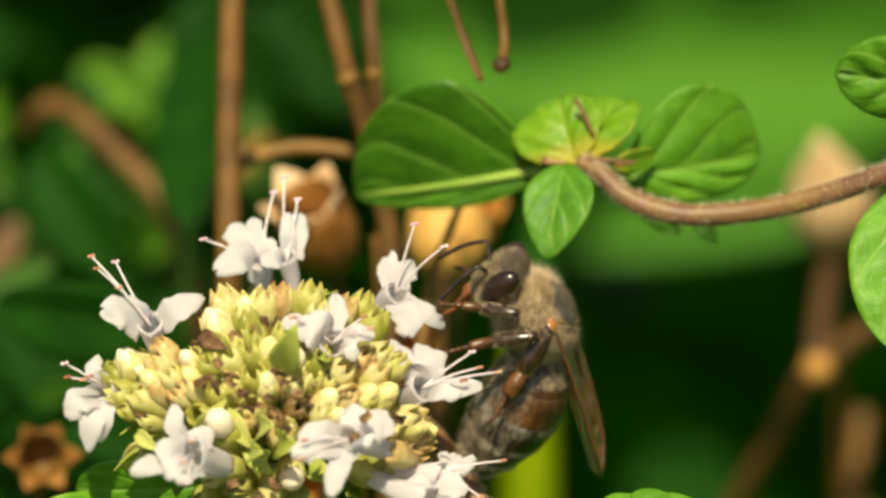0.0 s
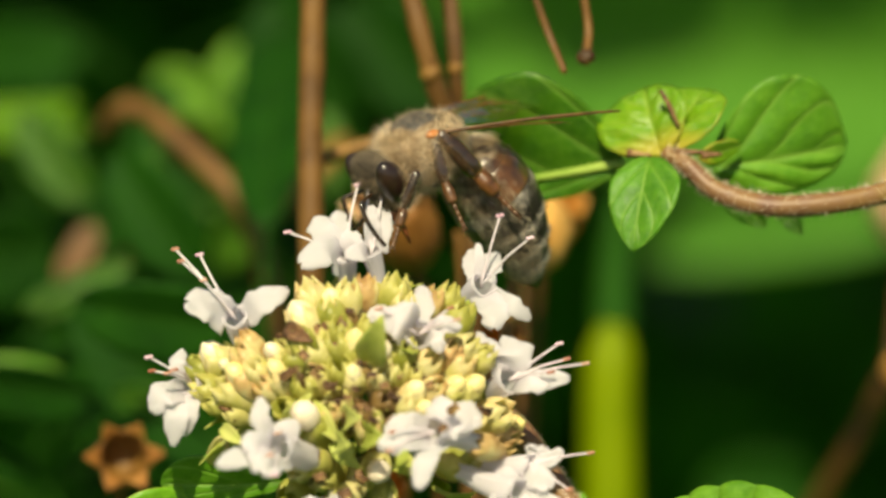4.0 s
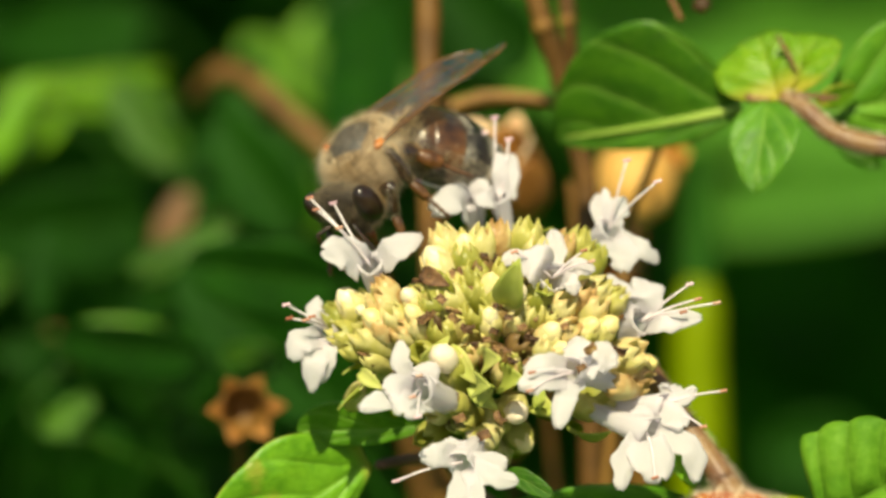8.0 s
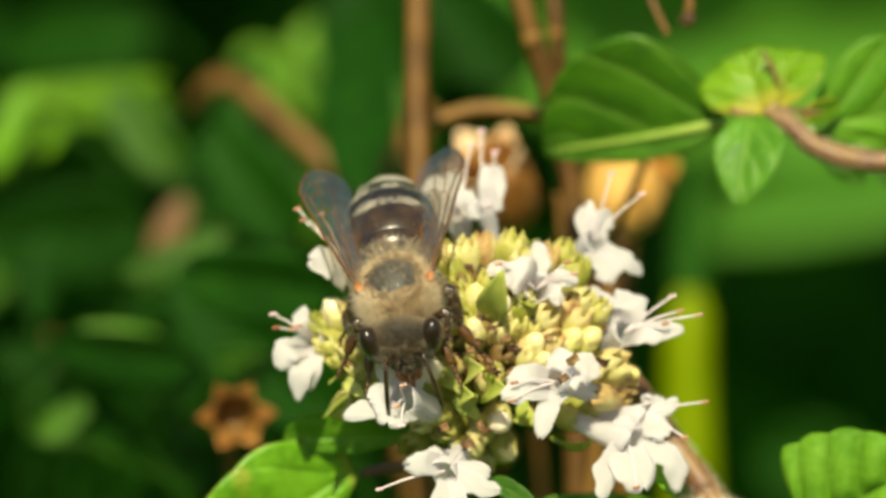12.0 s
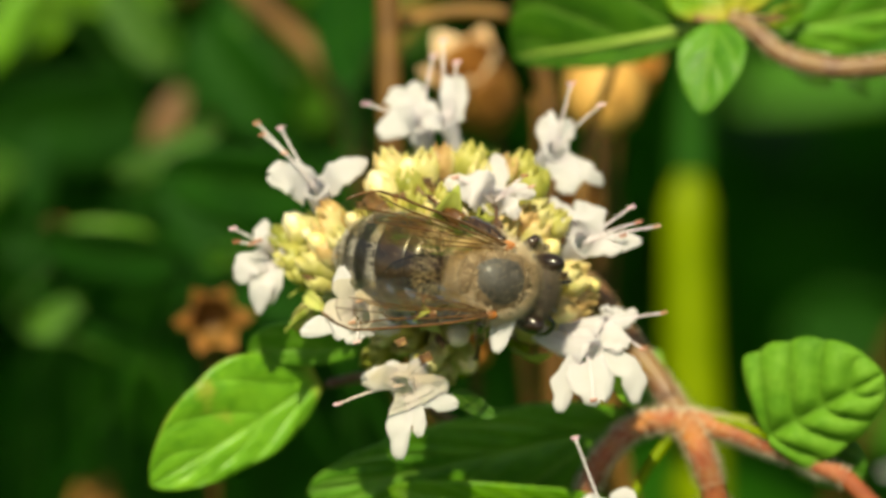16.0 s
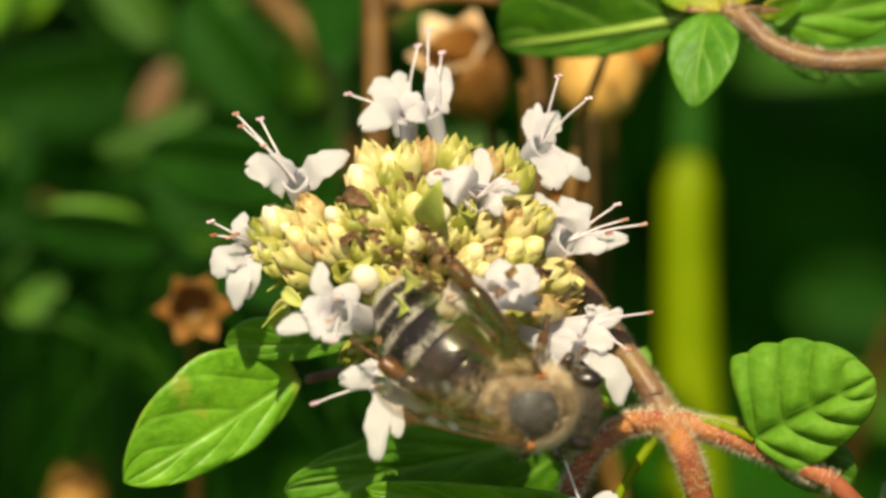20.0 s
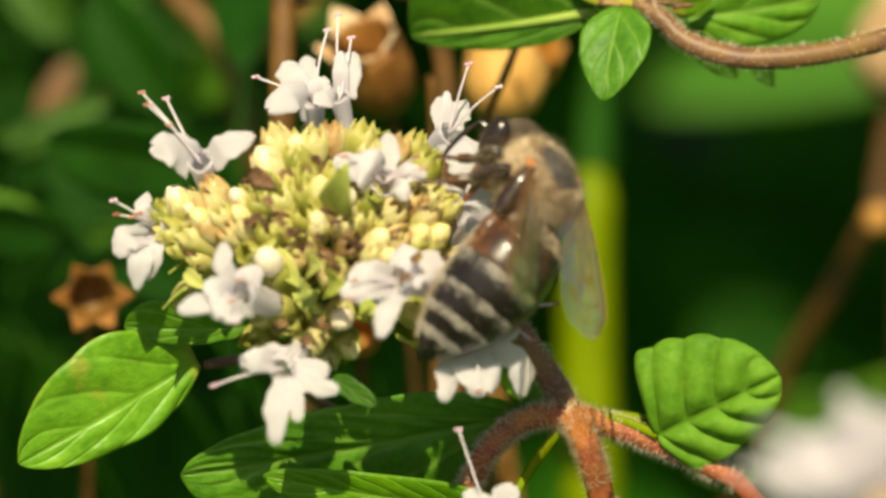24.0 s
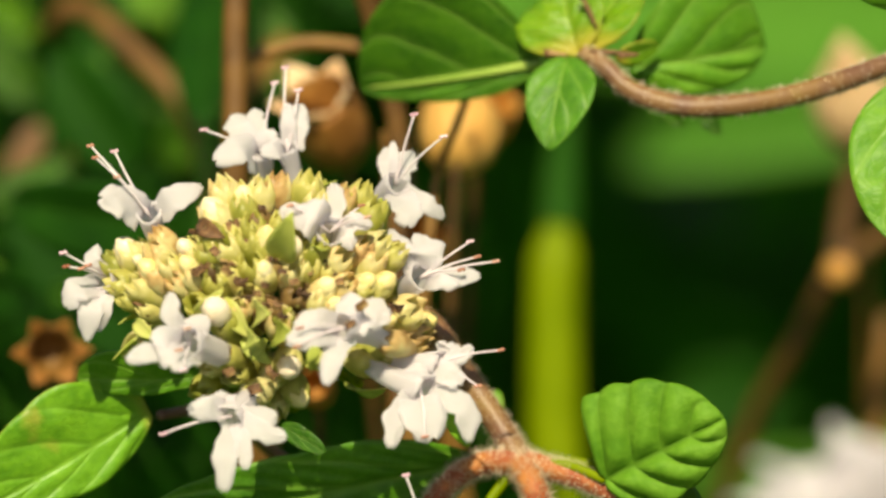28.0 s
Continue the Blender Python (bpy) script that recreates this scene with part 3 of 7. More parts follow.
# nearer leaves on the left, the dark ones with shade put into their green
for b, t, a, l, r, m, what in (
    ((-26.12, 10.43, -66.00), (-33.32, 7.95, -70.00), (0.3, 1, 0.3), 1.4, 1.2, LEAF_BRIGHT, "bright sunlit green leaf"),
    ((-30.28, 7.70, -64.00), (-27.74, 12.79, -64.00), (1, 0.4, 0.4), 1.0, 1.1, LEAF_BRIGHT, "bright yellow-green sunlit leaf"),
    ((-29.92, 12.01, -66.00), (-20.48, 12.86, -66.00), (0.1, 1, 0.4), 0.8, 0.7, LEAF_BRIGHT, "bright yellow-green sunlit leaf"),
    ((-26.30, -1.85, -46.00), (-20.66, -1.70, -46.00), (0.1, 1, 0.1), 1.5, 1.3, LEAF_SUN_TONE, "ragged green leaf in a sunlit tone"),
    ((-15.98, 6.07, -60.00), (-16.65, 9.83, -60.00), (1, 0.1, 0.4), 0.8, 0.8, LEAF_SUN_TONE, "narrow green leaf in a sunlit tone"),
    ((-27.67, -0.56, -60.00), (-27.11, 4.67, -60.00), (1, 0.1, 0.4), 0.9, 0.9, LEAF_SHADE_TONE, "leaf in mid green that stands for half shade"),
    ((-17.95, -3.07, -44.00), (-15.41, -2.75, -44.00), (0.1, 1, 0.5), 0.45, 0.45, LEAF_SUN_TONE, "small green leaf in a sunlit tone"),
    ((-13.24, 14.59, -78.00), (-10.84, 9.99, -78.00), (1, 0.5, 0.4), 0.9, 0.9, LEAF, "leaf in mid green that stands for half shade"),
    ((-9.77, 18.17, -82.00), (-8.15, 13.22, -82.00), (1, 0.4, 0.4), 1.2, 1.1, LEAF_SUN_TONE, "bright green leaf between dead stalks"),
    ((-22.20, 1.29, -50.00), (-17.30, 4.25, -50.00), (-0.5, 1, 0.5), 0.5, 0.9, LEAF, "narrow green blade standing for the sunlit edge of a dark leaf"),
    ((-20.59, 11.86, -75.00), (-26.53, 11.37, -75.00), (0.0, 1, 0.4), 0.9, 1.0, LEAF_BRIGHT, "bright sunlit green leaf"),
    ((-11.84, 16.83, -85.00), (-12.93, 11.09, -85.00), (1, 0.1, 0.5), 1.5, 1.3, LEAF_SUN_TONE, "narrow bright green leaf"),
    ((-10.53, 5.88, -45.00), (-9.93, 17.94, -70.00), (1, 0.1, 0.4), 2.0, 2.4, LEAF_SHADE_TONE, "leaf in dark green that stands for shade"),
    ((-0.77, 12.78, -70.00), (-6.21, 18.47, -70.00), (1, 0.6, 0.4), 3.0, 2.6, LEAF_SHADE_TONE, "leaf in dark green that stands for shade"),
    ((-12.34, 0.84, -34.00), (-19.95, 1.87, -34.00), (0.1, 1, 0.5), 2.2, 2.2, LEAF_SHADE_TONE, "leaf in dark green that stands for shade"),
    ((-19.18, -2.51, -40.00), (-26.64, -1.61, -42.00), (0.1, 1, 0.6), 1.8, 1.6, LEAF_SHADE_TONE, "leaf in dark green that stands for half shade"),
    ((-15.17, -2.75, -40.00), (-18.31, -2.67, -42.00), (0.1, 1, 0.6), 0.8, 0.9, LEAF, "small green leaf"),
    ((-22.15, -6.34, -45.00), (-27.61, -3.89, -45.00), (0.1, 1, 0.6), 1.4, 0.8, LEAF_SHADE_TONE, "leaf in dark green that stands for shade"),
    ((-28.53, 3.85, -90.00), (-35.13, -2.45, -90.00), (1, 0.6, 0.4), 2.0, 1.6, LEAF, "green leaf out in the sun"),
    ((-14.19, 4.43, -55.00), (-17.65, 9.57, -55.00), (1, 0.6, 0.4), 2.0, 1.8, LEAF_SHADE_TONE, "leaf in dark green that stands for shade"),
    ((-20.74, 5.40, -80.00), (-32.12, 4.40, -80.00), (0, 1, 0.4), 3.0, 3.0, LEAF_SHADE_TONE, "leaf in dark green that stands for shade"),
    ((-12.24, -9.56, -50.00), (-21.04, -8.28, -60.00), (0, 1, 0.5), 2.4, 2.6, LEAF_SHADE_TONE, "leaf in dark green that stands for shade"),
    ((-6.26, 11.55, -70.00), (-10.53, 18.88, -70.00), (1, 0.3, 0.4), 3.6, 3.2, LEAF_SHADE_TONE, "leaf in dark green that stands for shade"),
    ((-13.06, 12.88, -75.00), (-16.76, 14.73, -75.00), (0.2, 1, 0.4), 1.4, 1.4, LEAF_SUN_TONE, "bright sunlit green leaf"),
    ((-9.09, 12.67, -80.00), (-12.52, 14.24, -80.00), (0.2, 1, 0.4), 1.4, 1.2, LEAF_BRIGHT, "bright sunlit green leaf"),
    ((-13.98, 3.62, -45.00), (-18.28, 9.65, -45.00), (1, 0.4, 0.4), 2.0, 2.2, LEAF_SHADE_TONE, "leaf in dark green that stands for shade"),
    ((-10.60, -1.03, -50.00), (-21.92, 0.14, -50.00), (0, 1, 0.4), 3.4, 3.4, LEAF_SHADE_TONE, "leaf in dark green that stands for shade"),
    ((-11.13, -6.06, -45.00), (-20.32, 1.98, -45.00), (1, 0.6, 0.4), 3.2, 3.0, LEAF_SHADE_TONE, "leaf in dark green that stands for shade"),
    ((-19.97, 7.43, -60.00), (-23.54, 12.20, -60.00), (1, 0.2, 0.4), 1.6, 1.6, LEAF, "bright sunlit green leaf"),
    ((-21.28, 17.46, -105.00), (-31.87, 16.03, -110.00), (0.2, 1, 0.2), 2.2, 2.2, LEAF_SHADE_TONE, "leaf in mid green that stands for half shade"),
    ((-30.51, 17.05, -110.00), (-37.97, 20.48, -110.00), (0.4, 1, 0.2), 2.6, 2.4, LEAF_SHADE_TONE, "leaf in mid green that stands for half shade"),
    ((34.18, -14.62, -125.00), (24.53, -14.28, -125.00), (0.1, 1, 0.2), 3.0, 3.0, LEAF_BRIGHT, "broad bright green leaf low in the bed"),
    ((22.73, -9.92, -130.00), (15.77, -9.23, -130.00), (0.1, 1, 0.2), 2.6, 2.6, LEAF_SHADE_TONE, "leaf in dark green that stands for shade"),
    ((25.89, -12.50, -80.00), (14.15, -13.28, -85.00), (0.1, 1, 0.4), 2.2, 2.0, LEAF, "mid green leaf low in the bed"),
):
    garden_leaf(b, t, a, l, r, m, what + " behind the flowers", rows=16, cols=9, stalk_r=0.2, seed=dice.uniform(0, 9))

# Added narrow blade that stands for the lit edge of a darker leaf.
garden_leaf((-17.11, 4.16, -46.00), (-22.99, 1.82, -46.00), (0.5, 0.9, 0.1), 0.55, 0.7, LEAF, "narrow blade standing for a sunlit leaf edge behind the flowers", rows=14, cols=7, stalk_r=0.2, wave=0.3)
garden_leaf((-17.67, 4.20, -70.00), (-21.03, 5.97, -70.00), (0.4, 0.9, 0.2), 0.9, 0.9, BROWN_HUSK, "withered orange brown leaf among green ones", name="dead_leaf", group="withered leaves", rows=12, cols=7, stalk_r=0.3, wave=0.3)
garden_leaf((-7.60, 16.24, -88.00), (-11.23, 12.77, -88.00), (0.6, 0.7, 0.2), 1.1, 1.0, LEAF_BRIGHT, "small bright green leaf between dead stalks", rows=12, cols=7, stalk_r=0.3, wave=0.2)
tendril = thing("green_shoot", below((-25.02, -6.59, -44.00), 230), "thin curled pale green shoot among dark leaves", "plant")
stalk(tendril, ((-25.22, -1.63, -44.00), (-26.12, -2.77, -44.00), (-28.09, -5.27, -44.00), (-27.42, -6.39, -44.00), (-25.02, -6.59, -44.00), below((-24.77, -6.71, -60.00), 40), below((-25.02, -6.59, -44.00), 230)), (0.06, 0.09, 0.10, 0.10, 0.09, 0.1, 0.2), LEAF, "stem", sides=8)
part("leaf", leaf_blade((-27.42, -6.33, -44.00), (-24.57, -4.54, -44.00), (0.6, 0.8, 0.1), 0.8, 0.8, rows=12, cols=7, wave=0.3), LEAF, tendril)
# a loose left-hand crowd of smaller leaves at different depths, mostly shade-toned
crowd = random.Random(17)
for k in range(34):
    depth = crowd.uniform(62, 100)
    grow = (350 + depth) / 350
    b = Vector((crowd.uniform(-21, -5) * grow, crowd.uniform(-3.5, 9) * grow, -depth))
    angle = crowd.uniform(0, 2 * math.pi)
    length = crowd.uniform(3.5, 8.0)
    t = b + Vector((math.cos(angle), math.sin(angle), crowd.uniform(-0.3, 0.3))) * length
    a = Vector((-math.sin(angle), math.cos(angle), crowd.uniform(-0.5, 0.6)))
    m = crowd.choice((LEAF_SHADE_TONE, LEAF_SHADE_TONE, LEAF_SHADE_TONE, LEAF_SHADE_TONE, LEAF_SHADE_TONE, LEAF))
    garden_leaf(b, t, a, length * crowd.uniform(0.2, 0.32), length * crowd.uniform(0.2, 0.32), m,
                ("small leaf in dark green that stands for shade" if m is LEAF_SHADE_TONE else "small leaf in mid green that stands for half shade") + " behind the flowers", rows=12, cols=7, stalk_r=0.2, seed=crowd.uniform(0, 9), wave=0.2)


def dry_stem(points, radii, label, name="dead_plant", knots=(), material=None, to_soil=True):
    """A dead brown stalk that goes on down to the soil, with swollen joints."""
    line = [Vector(p) for p in points]
    foot = below(line[-1], 280 + 0.9 * line[-1].y) if to_soil else line[-1]
    ob = thing(name, foot, label, "dead plant", "dead plants")
    way = [*line, line[-1].lerp(foot, 0.4) + Vector((0, 0, -3)), foot] if to_soil else line
    r = [*radii, radii[-1], radii[-1] * 1.2] if to_soil else radii
    stalk(ob, way, r, material or DRY_STEM, "stem", sides=10, lumps=0.18)
    for p, size in knots:
        bm = bmesh.new()
        blob(bm, p, (size, size * 0.9, size), dent=0.35, seed=size)
        part("joint", bm, PALE_HUSK if size > 0.6 else DRY_STEM, ob, "swollen dry joint")
    return ob


dry_stem(((-8.01, 23.42, -18.00), (-8.07, 16.46, -18.00), (-8.21, 9.78, -18.00), (-8.21, 2.56, -18.00), (-7.82, -4.97, -20.00)), (0.62, 0.62, 0.60, 0.62, 0.62), "straight brown dead stalk in sun behind the flowers", knots=(((-8.10, 14.06, -18.00), 0.56), ((-8.21, 4.96, -18.00), 0.57)))
dry_stem(((-5.12, 23.52, -20.00), (-3.51, 16.80, -20.00), (-2.71, 13.58, -20.00), (-1.62, 10.10, -21.00), (-0.53, 5.25, -22.00), (-0.53, 0.38, -22.00)), (0.45, 0.48, 0.5, 0.5, 0.55, 0.6), "leaning reddish brown dead stalk behind the flowers", knots=(((-2.49, 12.77, -20.00), 0.52),))
dry_stem(((-1.75, 23.58, -21.00), (-1.54, 16.57, -21.00), (-1.30, 13.33, -21.00), (-1.12, 10.11, -22.00), (-0.23, 3.08, -24.00)), (0.38, 0.38, 0.38, 0.4, 0.5), "thin brown dead stalk beside a leaning one", knots=(((-1.30, 13.06, -21.00), 0.40),))
dry_stem(((-7.84, 8.79, -24.00), (-5.12, 9.55, -24.00), (-1.86, 9.33, -24.00)), (0.32, 0.36, 0.34), "dead brown side twig between two stalks", "dead_shoot", to_soil=False)
dry_stem(((1.31, 18.63, -12.00), (2.23, 15.99, -12.00), (2.88, 14.15, -12.00), (3.52, 12.50, -11.00)), (0.16, 0.17, 0.18, 0.16), "thin dry brown twig above a leaf", "dead_shoot", to_soil=False)
dry_stem(((4.47, 19.42, -12.00), (4.44, 16.26, -12.00), (4.67, 14.42, -12.00), (4.51, 13.07, -11.00)), (0.2, 0.2, 0.22, 0.24), "thin dry orange twig with a knot above a leaf", "dead_shoot", knots=(((4.51, 13.18, -11.00), 0.42),), to_soil=False)
dry_stem(((-19.28, 11.03, -58.00), (-17.57, 12.30, -55.00), (-14.71, 10.19, -52.00), (-11.47, 6.53, -50.00), (-10.60, 3.62, -50.00)), (0.45, 0.6, 0.62, 0.6, 0.5), "crooked grey brown dead stem among dark leaves", knots=(((-17.74, 12.13, -54.00), 0.58),))
dry_stem(((-6.54, 10.40, -56.00), (-8.59, 8.32, -54.00), (-11.48, 6.24, -51.00)), (0.6, 0.7, 0.7), "blurred brown branch of a dead stem", "dead_shoot", to_soil=False)
dry_stem(((25.95, 1.03, -60.00), (23.75, -0.31, -58.00), (22.28, -1.41, -57.00), (20.58, -4.78, -60.00), (18.36, -8.74, -64.00)), (0.5, 0.55, 0.6, 0.52, 0.5), "forked grey brown dead stem with a pale joint", knots=(((22.30, -1.50, -55.50), 0.85),))
dry_stem(((24.34, 6.65, -66.00), (23.22, 2.98, -62.00), (22.33, -1.20, -58.00)), (0.5, 0.55, 0.6), "upper fork of a grey brown dead stem", "dead_shoot", to_soil=False)
dry_stem(((25.78, -3.97, -70.00), (24.87, -11.31, -70.00), (24.56, -14.36, -70.00)), (0.5, 0.55, 0.55), "dead brown stalk low in the bed", knots=(((24.96, -10.39, -70.00), 0.59),))
dry_stem(((2.98, 7.42, -17.00), (2.37, 5.84, -18.00), (1.38, 3.18, -20.00), (0.98, 0.22, -20.00)), (0.18, 0.2, 0.22, 0.3), "thin dark dry twig in front of a husk", "dead_shoot")
dry_stem(((-0.94, 5.39, -24.00), (-0.66, 2.67, -24.00), (-0.12, -1.13, -24.00), (1.24, -5.78, -26.00)), (0.5, 0.55, 0.6, 0.6), "dark brown dead stalk behind the flower head", knots=(((-0.66, 2.67, -24.00), 0.58),))
for b, t in (((-21.24, 2.48, -60.00), (-19.60, 6.42, -60.00)), ((-26.59, -3.46, -70.00), (-27.15, -0.94, -70.00))):
    garden_leaf(b, t, (1, 0.2, 0.3), 0.9, 0.9, DRY_STEM, "withered brown leaf among green ones", name="dead_leaf", group="withered leaves", rows=12, cols=7, stalk_r=0.3)

# the tall green stalk behind on the open side
culm = thing("green_stalk", below((8.16, -13.68, -66.00), 250), "thick smooth yellow-green stalk in sun behind the flowers", "stalk")
stalk(culm, ((7.80, 0.90, -66.00), (7.66, -0.60, -66.00), (7.54, -6.80, -66.00), (7.80, -14.23, -66.00), below((8.16, -13.68, -66.00), 250)), (0.7, 1.35, 1.5, 1.55, 1.8), CULM, "stalk", sides=20, lumps=0.05)
# The upper stalk gets a darker green in place of shade on it.
stalk(culm, ((8.35, 7.67, -72.00), (8.00, 3.45, -69.00), (7.80, 0.45, -67.00)), (0.6, 1.0, 1.2), LEAF_SHADE_TONE, "sheath", "upper stalk, shade put into its darker green", sides=16, lumps=0.06)


# ---- dry seed husks ----
def husk(centre, mouth, radius, length, teeth, label, foot, material=None, closed=False, tooth=0.9, tip_material=None, spread=0.35, flare=1.0):
    """A dried calyx: a ribbed cup that opens towards mouth, with pointed teeth round its rim, on its own dead stalk."""
    ob = thing("seed_husk", foot, label, "husk", "dry seed husks")
    axis = (Vector(mouth) - Vector(centre)).normalized()
    x = axis.orthogonal().normalized()
    y = axis.cross(x)
    c = Vector(centre)
    sides, rows = 30, []
    bm = bmesh.new()
    profile = ((-0.55, 0.12), (-0.5, 0.5), (-0.3, 0.85), (0.0, 1.0), (0.3, 0.95), (0.5, 0.92 * flare), (0.42, 0.80 * flare), (0.1, 0.72), (-0.2, 0.4))
    if closed:
        profile = ((-0.55, 0.12), (-0.5, 0.5), (-0.3, 0.85), (0.0, 1.0), (0.25, 0.86), (0.5, 0.6), (0.75, 0.36), (0.95, 0.16), (1.08, 0.03))
    for h, r in profile:
        row = []
        for j in range(sides):
            a = 2 * math.pi * j / sides
            rr = radius * r * (1 + 0.05 * math.cos(a * 10) + 0.06 * noise.noise(Vector((a, h * 3, radius))))
            row.append(bm.verts.new(c + axis * h * length + (x * math.cos(a) + y * math.sin(a)) * rr))
        rows.append(row)
    for p, q in zip(rows, rows[1:]):
        for j in range(sides):
            bm.faces.new((p[j], p[(j + 1) % sides], q[(j + 1) % sides], q[j]))
    bm.faces.new(list(reversed(rows[0])))
    bm.faces.new(rows[-1])
    part("cup", bm, material or DRY_HUSK, ob)
    for k in range(teeth):
        a = 2 * math.pi * (k + 0.3) / teeth
        out = x * math.cos(a) + y * math.sin(a)
        grid = []
        size = tooth * dice.uniform(0.7, 1.3)
        for i in range(6):
            s = i / 5
            mid = c + axis * (0.45 * length + size * s * (1 - spread * 0.5)) + out * (radius * 0.88 * flare + size * spread * s)
            w = radius * 2.6 / teeth * (1 - s) ** 0.8 + 0.03
            across = axis.cross(out)
            grid.append([mid + across * w * u + out * -0.25 * w * u * u for u in (-1, -0.5, 0, 0.5, 1)])
        bm = bmesh.new()
        sheet(bm, grid, 0.12, False)
        part("tooth", bm, tip_material or material or DRY_HUSK, ob)
    stalk(ob, (c - axis * length * 0.5, c - axis * length * 0.75 + DOWN * 2, c.lerp(Vector(foot), 0.4) + Vector((0, 0, -4)), foot), (0.2, 0.24, 0.3, 0.4), DRY_STEM, "stalk", sides=8)
    return ob


husk((-17.30, -5.40, -25.00), (-16.74, -4.90, -18.00), 1.35, 3.0, 6, "open brown star-shaped dry seed husk", below((-17.08, -7.43, -26.00), 270), tooth=1.0, spread=0.75, material=DRY_STEM, tip_material=BROWN_HUSK)
husk((-3.85, 5.59, -28.00), (-5.44, 8.82, -25.00), 1.85, 4.4, 5, "large orange brown dry husk with pale pointed teeth", below((-1.79, 0.78, -28.00), 290), tooth=1.1, spread=0.5, material=BROWN_HUSK, tip_material=CREAM_HUSK)
husk((2.44, 5.30, -32.00), (2.87, 8.18, -34.00), 2.0, 3.6, 5, "round honey-coloured dry husk in full sun", below((1.51, 0.80, -33.00), 290), tooth=0.35, spread=-0.4, material=PALE_HUSK, flare=0.75)
husk((3.76, 6.03, -38.00), (4.87, 8.64, -35.00), 1.3, 3.0, 5, "small brown dry husk behind a round one", below((3.49, 0.82, -39.00), 290), tooth=0.8)
husk((0.56, -0.32, -24.00), (0.98, 1.83, -20.00), 1.1, 3.4, 5, "slim orange dry husk below the flowers", below((0.97, -3.59, -25.00), 270), tooth=0.6)
husk((23.40, 7.30, -62.00), (22.66, 10.36, -58.00), 2.20, 5.40, 0, "pale cream pointed dry husk in sun", below((37.66, 4.02, -75.00), 290), material=CREAM_HUSK, closed=True)
husk((-4.44, -7.08, -22.00), (-4.89, -5.66, -17.00), 0.9, 2.0, 5, "small orange dry husk beneath the flowers", below((-4.44, -8.97, -22.00), 260), tooth=0.6)
husk((-25.01, -16.79, -58.00), (-24.62, -15.38, -60.00), 1.3, 2.6, 5, "dull orange dry husk low in the bed", below((-24.10, -16.62, -42.00), 240), tooth=0.8)


# ---- leafy shoot on the open side ----
def leafy_shoot():
    foot = below((28.09, 5.85, -20.00), 300)
    ob = thing("leafy_shoot", foot, "downy red-brown arching shoot with paired green leaves", "plant")
    line = ((8.03, 8.71, -9.00), (8.93, 8.19, -8.50), (10.21, 7.01, -8.00), (12.27, 6.30, -7.50), (15.36, 6.32, -7.00), (19.24, 7.14, -6.00), (21.74, 8.03, -5.00), (23.39, 8.70, -4.50))
    radii = (0.34, 0.42, 0.47, 0.50, 0.50, 0.50, 0.50, 0.55)
    stalk(ob, line, radii, TWIG, sides=14)
    stalk_hairs(ob, line, radii, 1200, 0.30)
    stalk(ob, ((23.39, 8.70, -4.50), (25.41, 9.35, -6.00), (28.81, 6.80, -10.00), below((29.17, 6.84, -14.00), 120), foot), (0.55, 0.6, 0.6, 0.7, 0.9), TWIG, sides=12)
    bm = bmesh.new()
    blob(bm, (23.54, 8.57, -4.50), (0.75, 0.8, 0.7), dent=0.2)
    part("joint", bm, TWIG, ob, "swollen leaf joint")
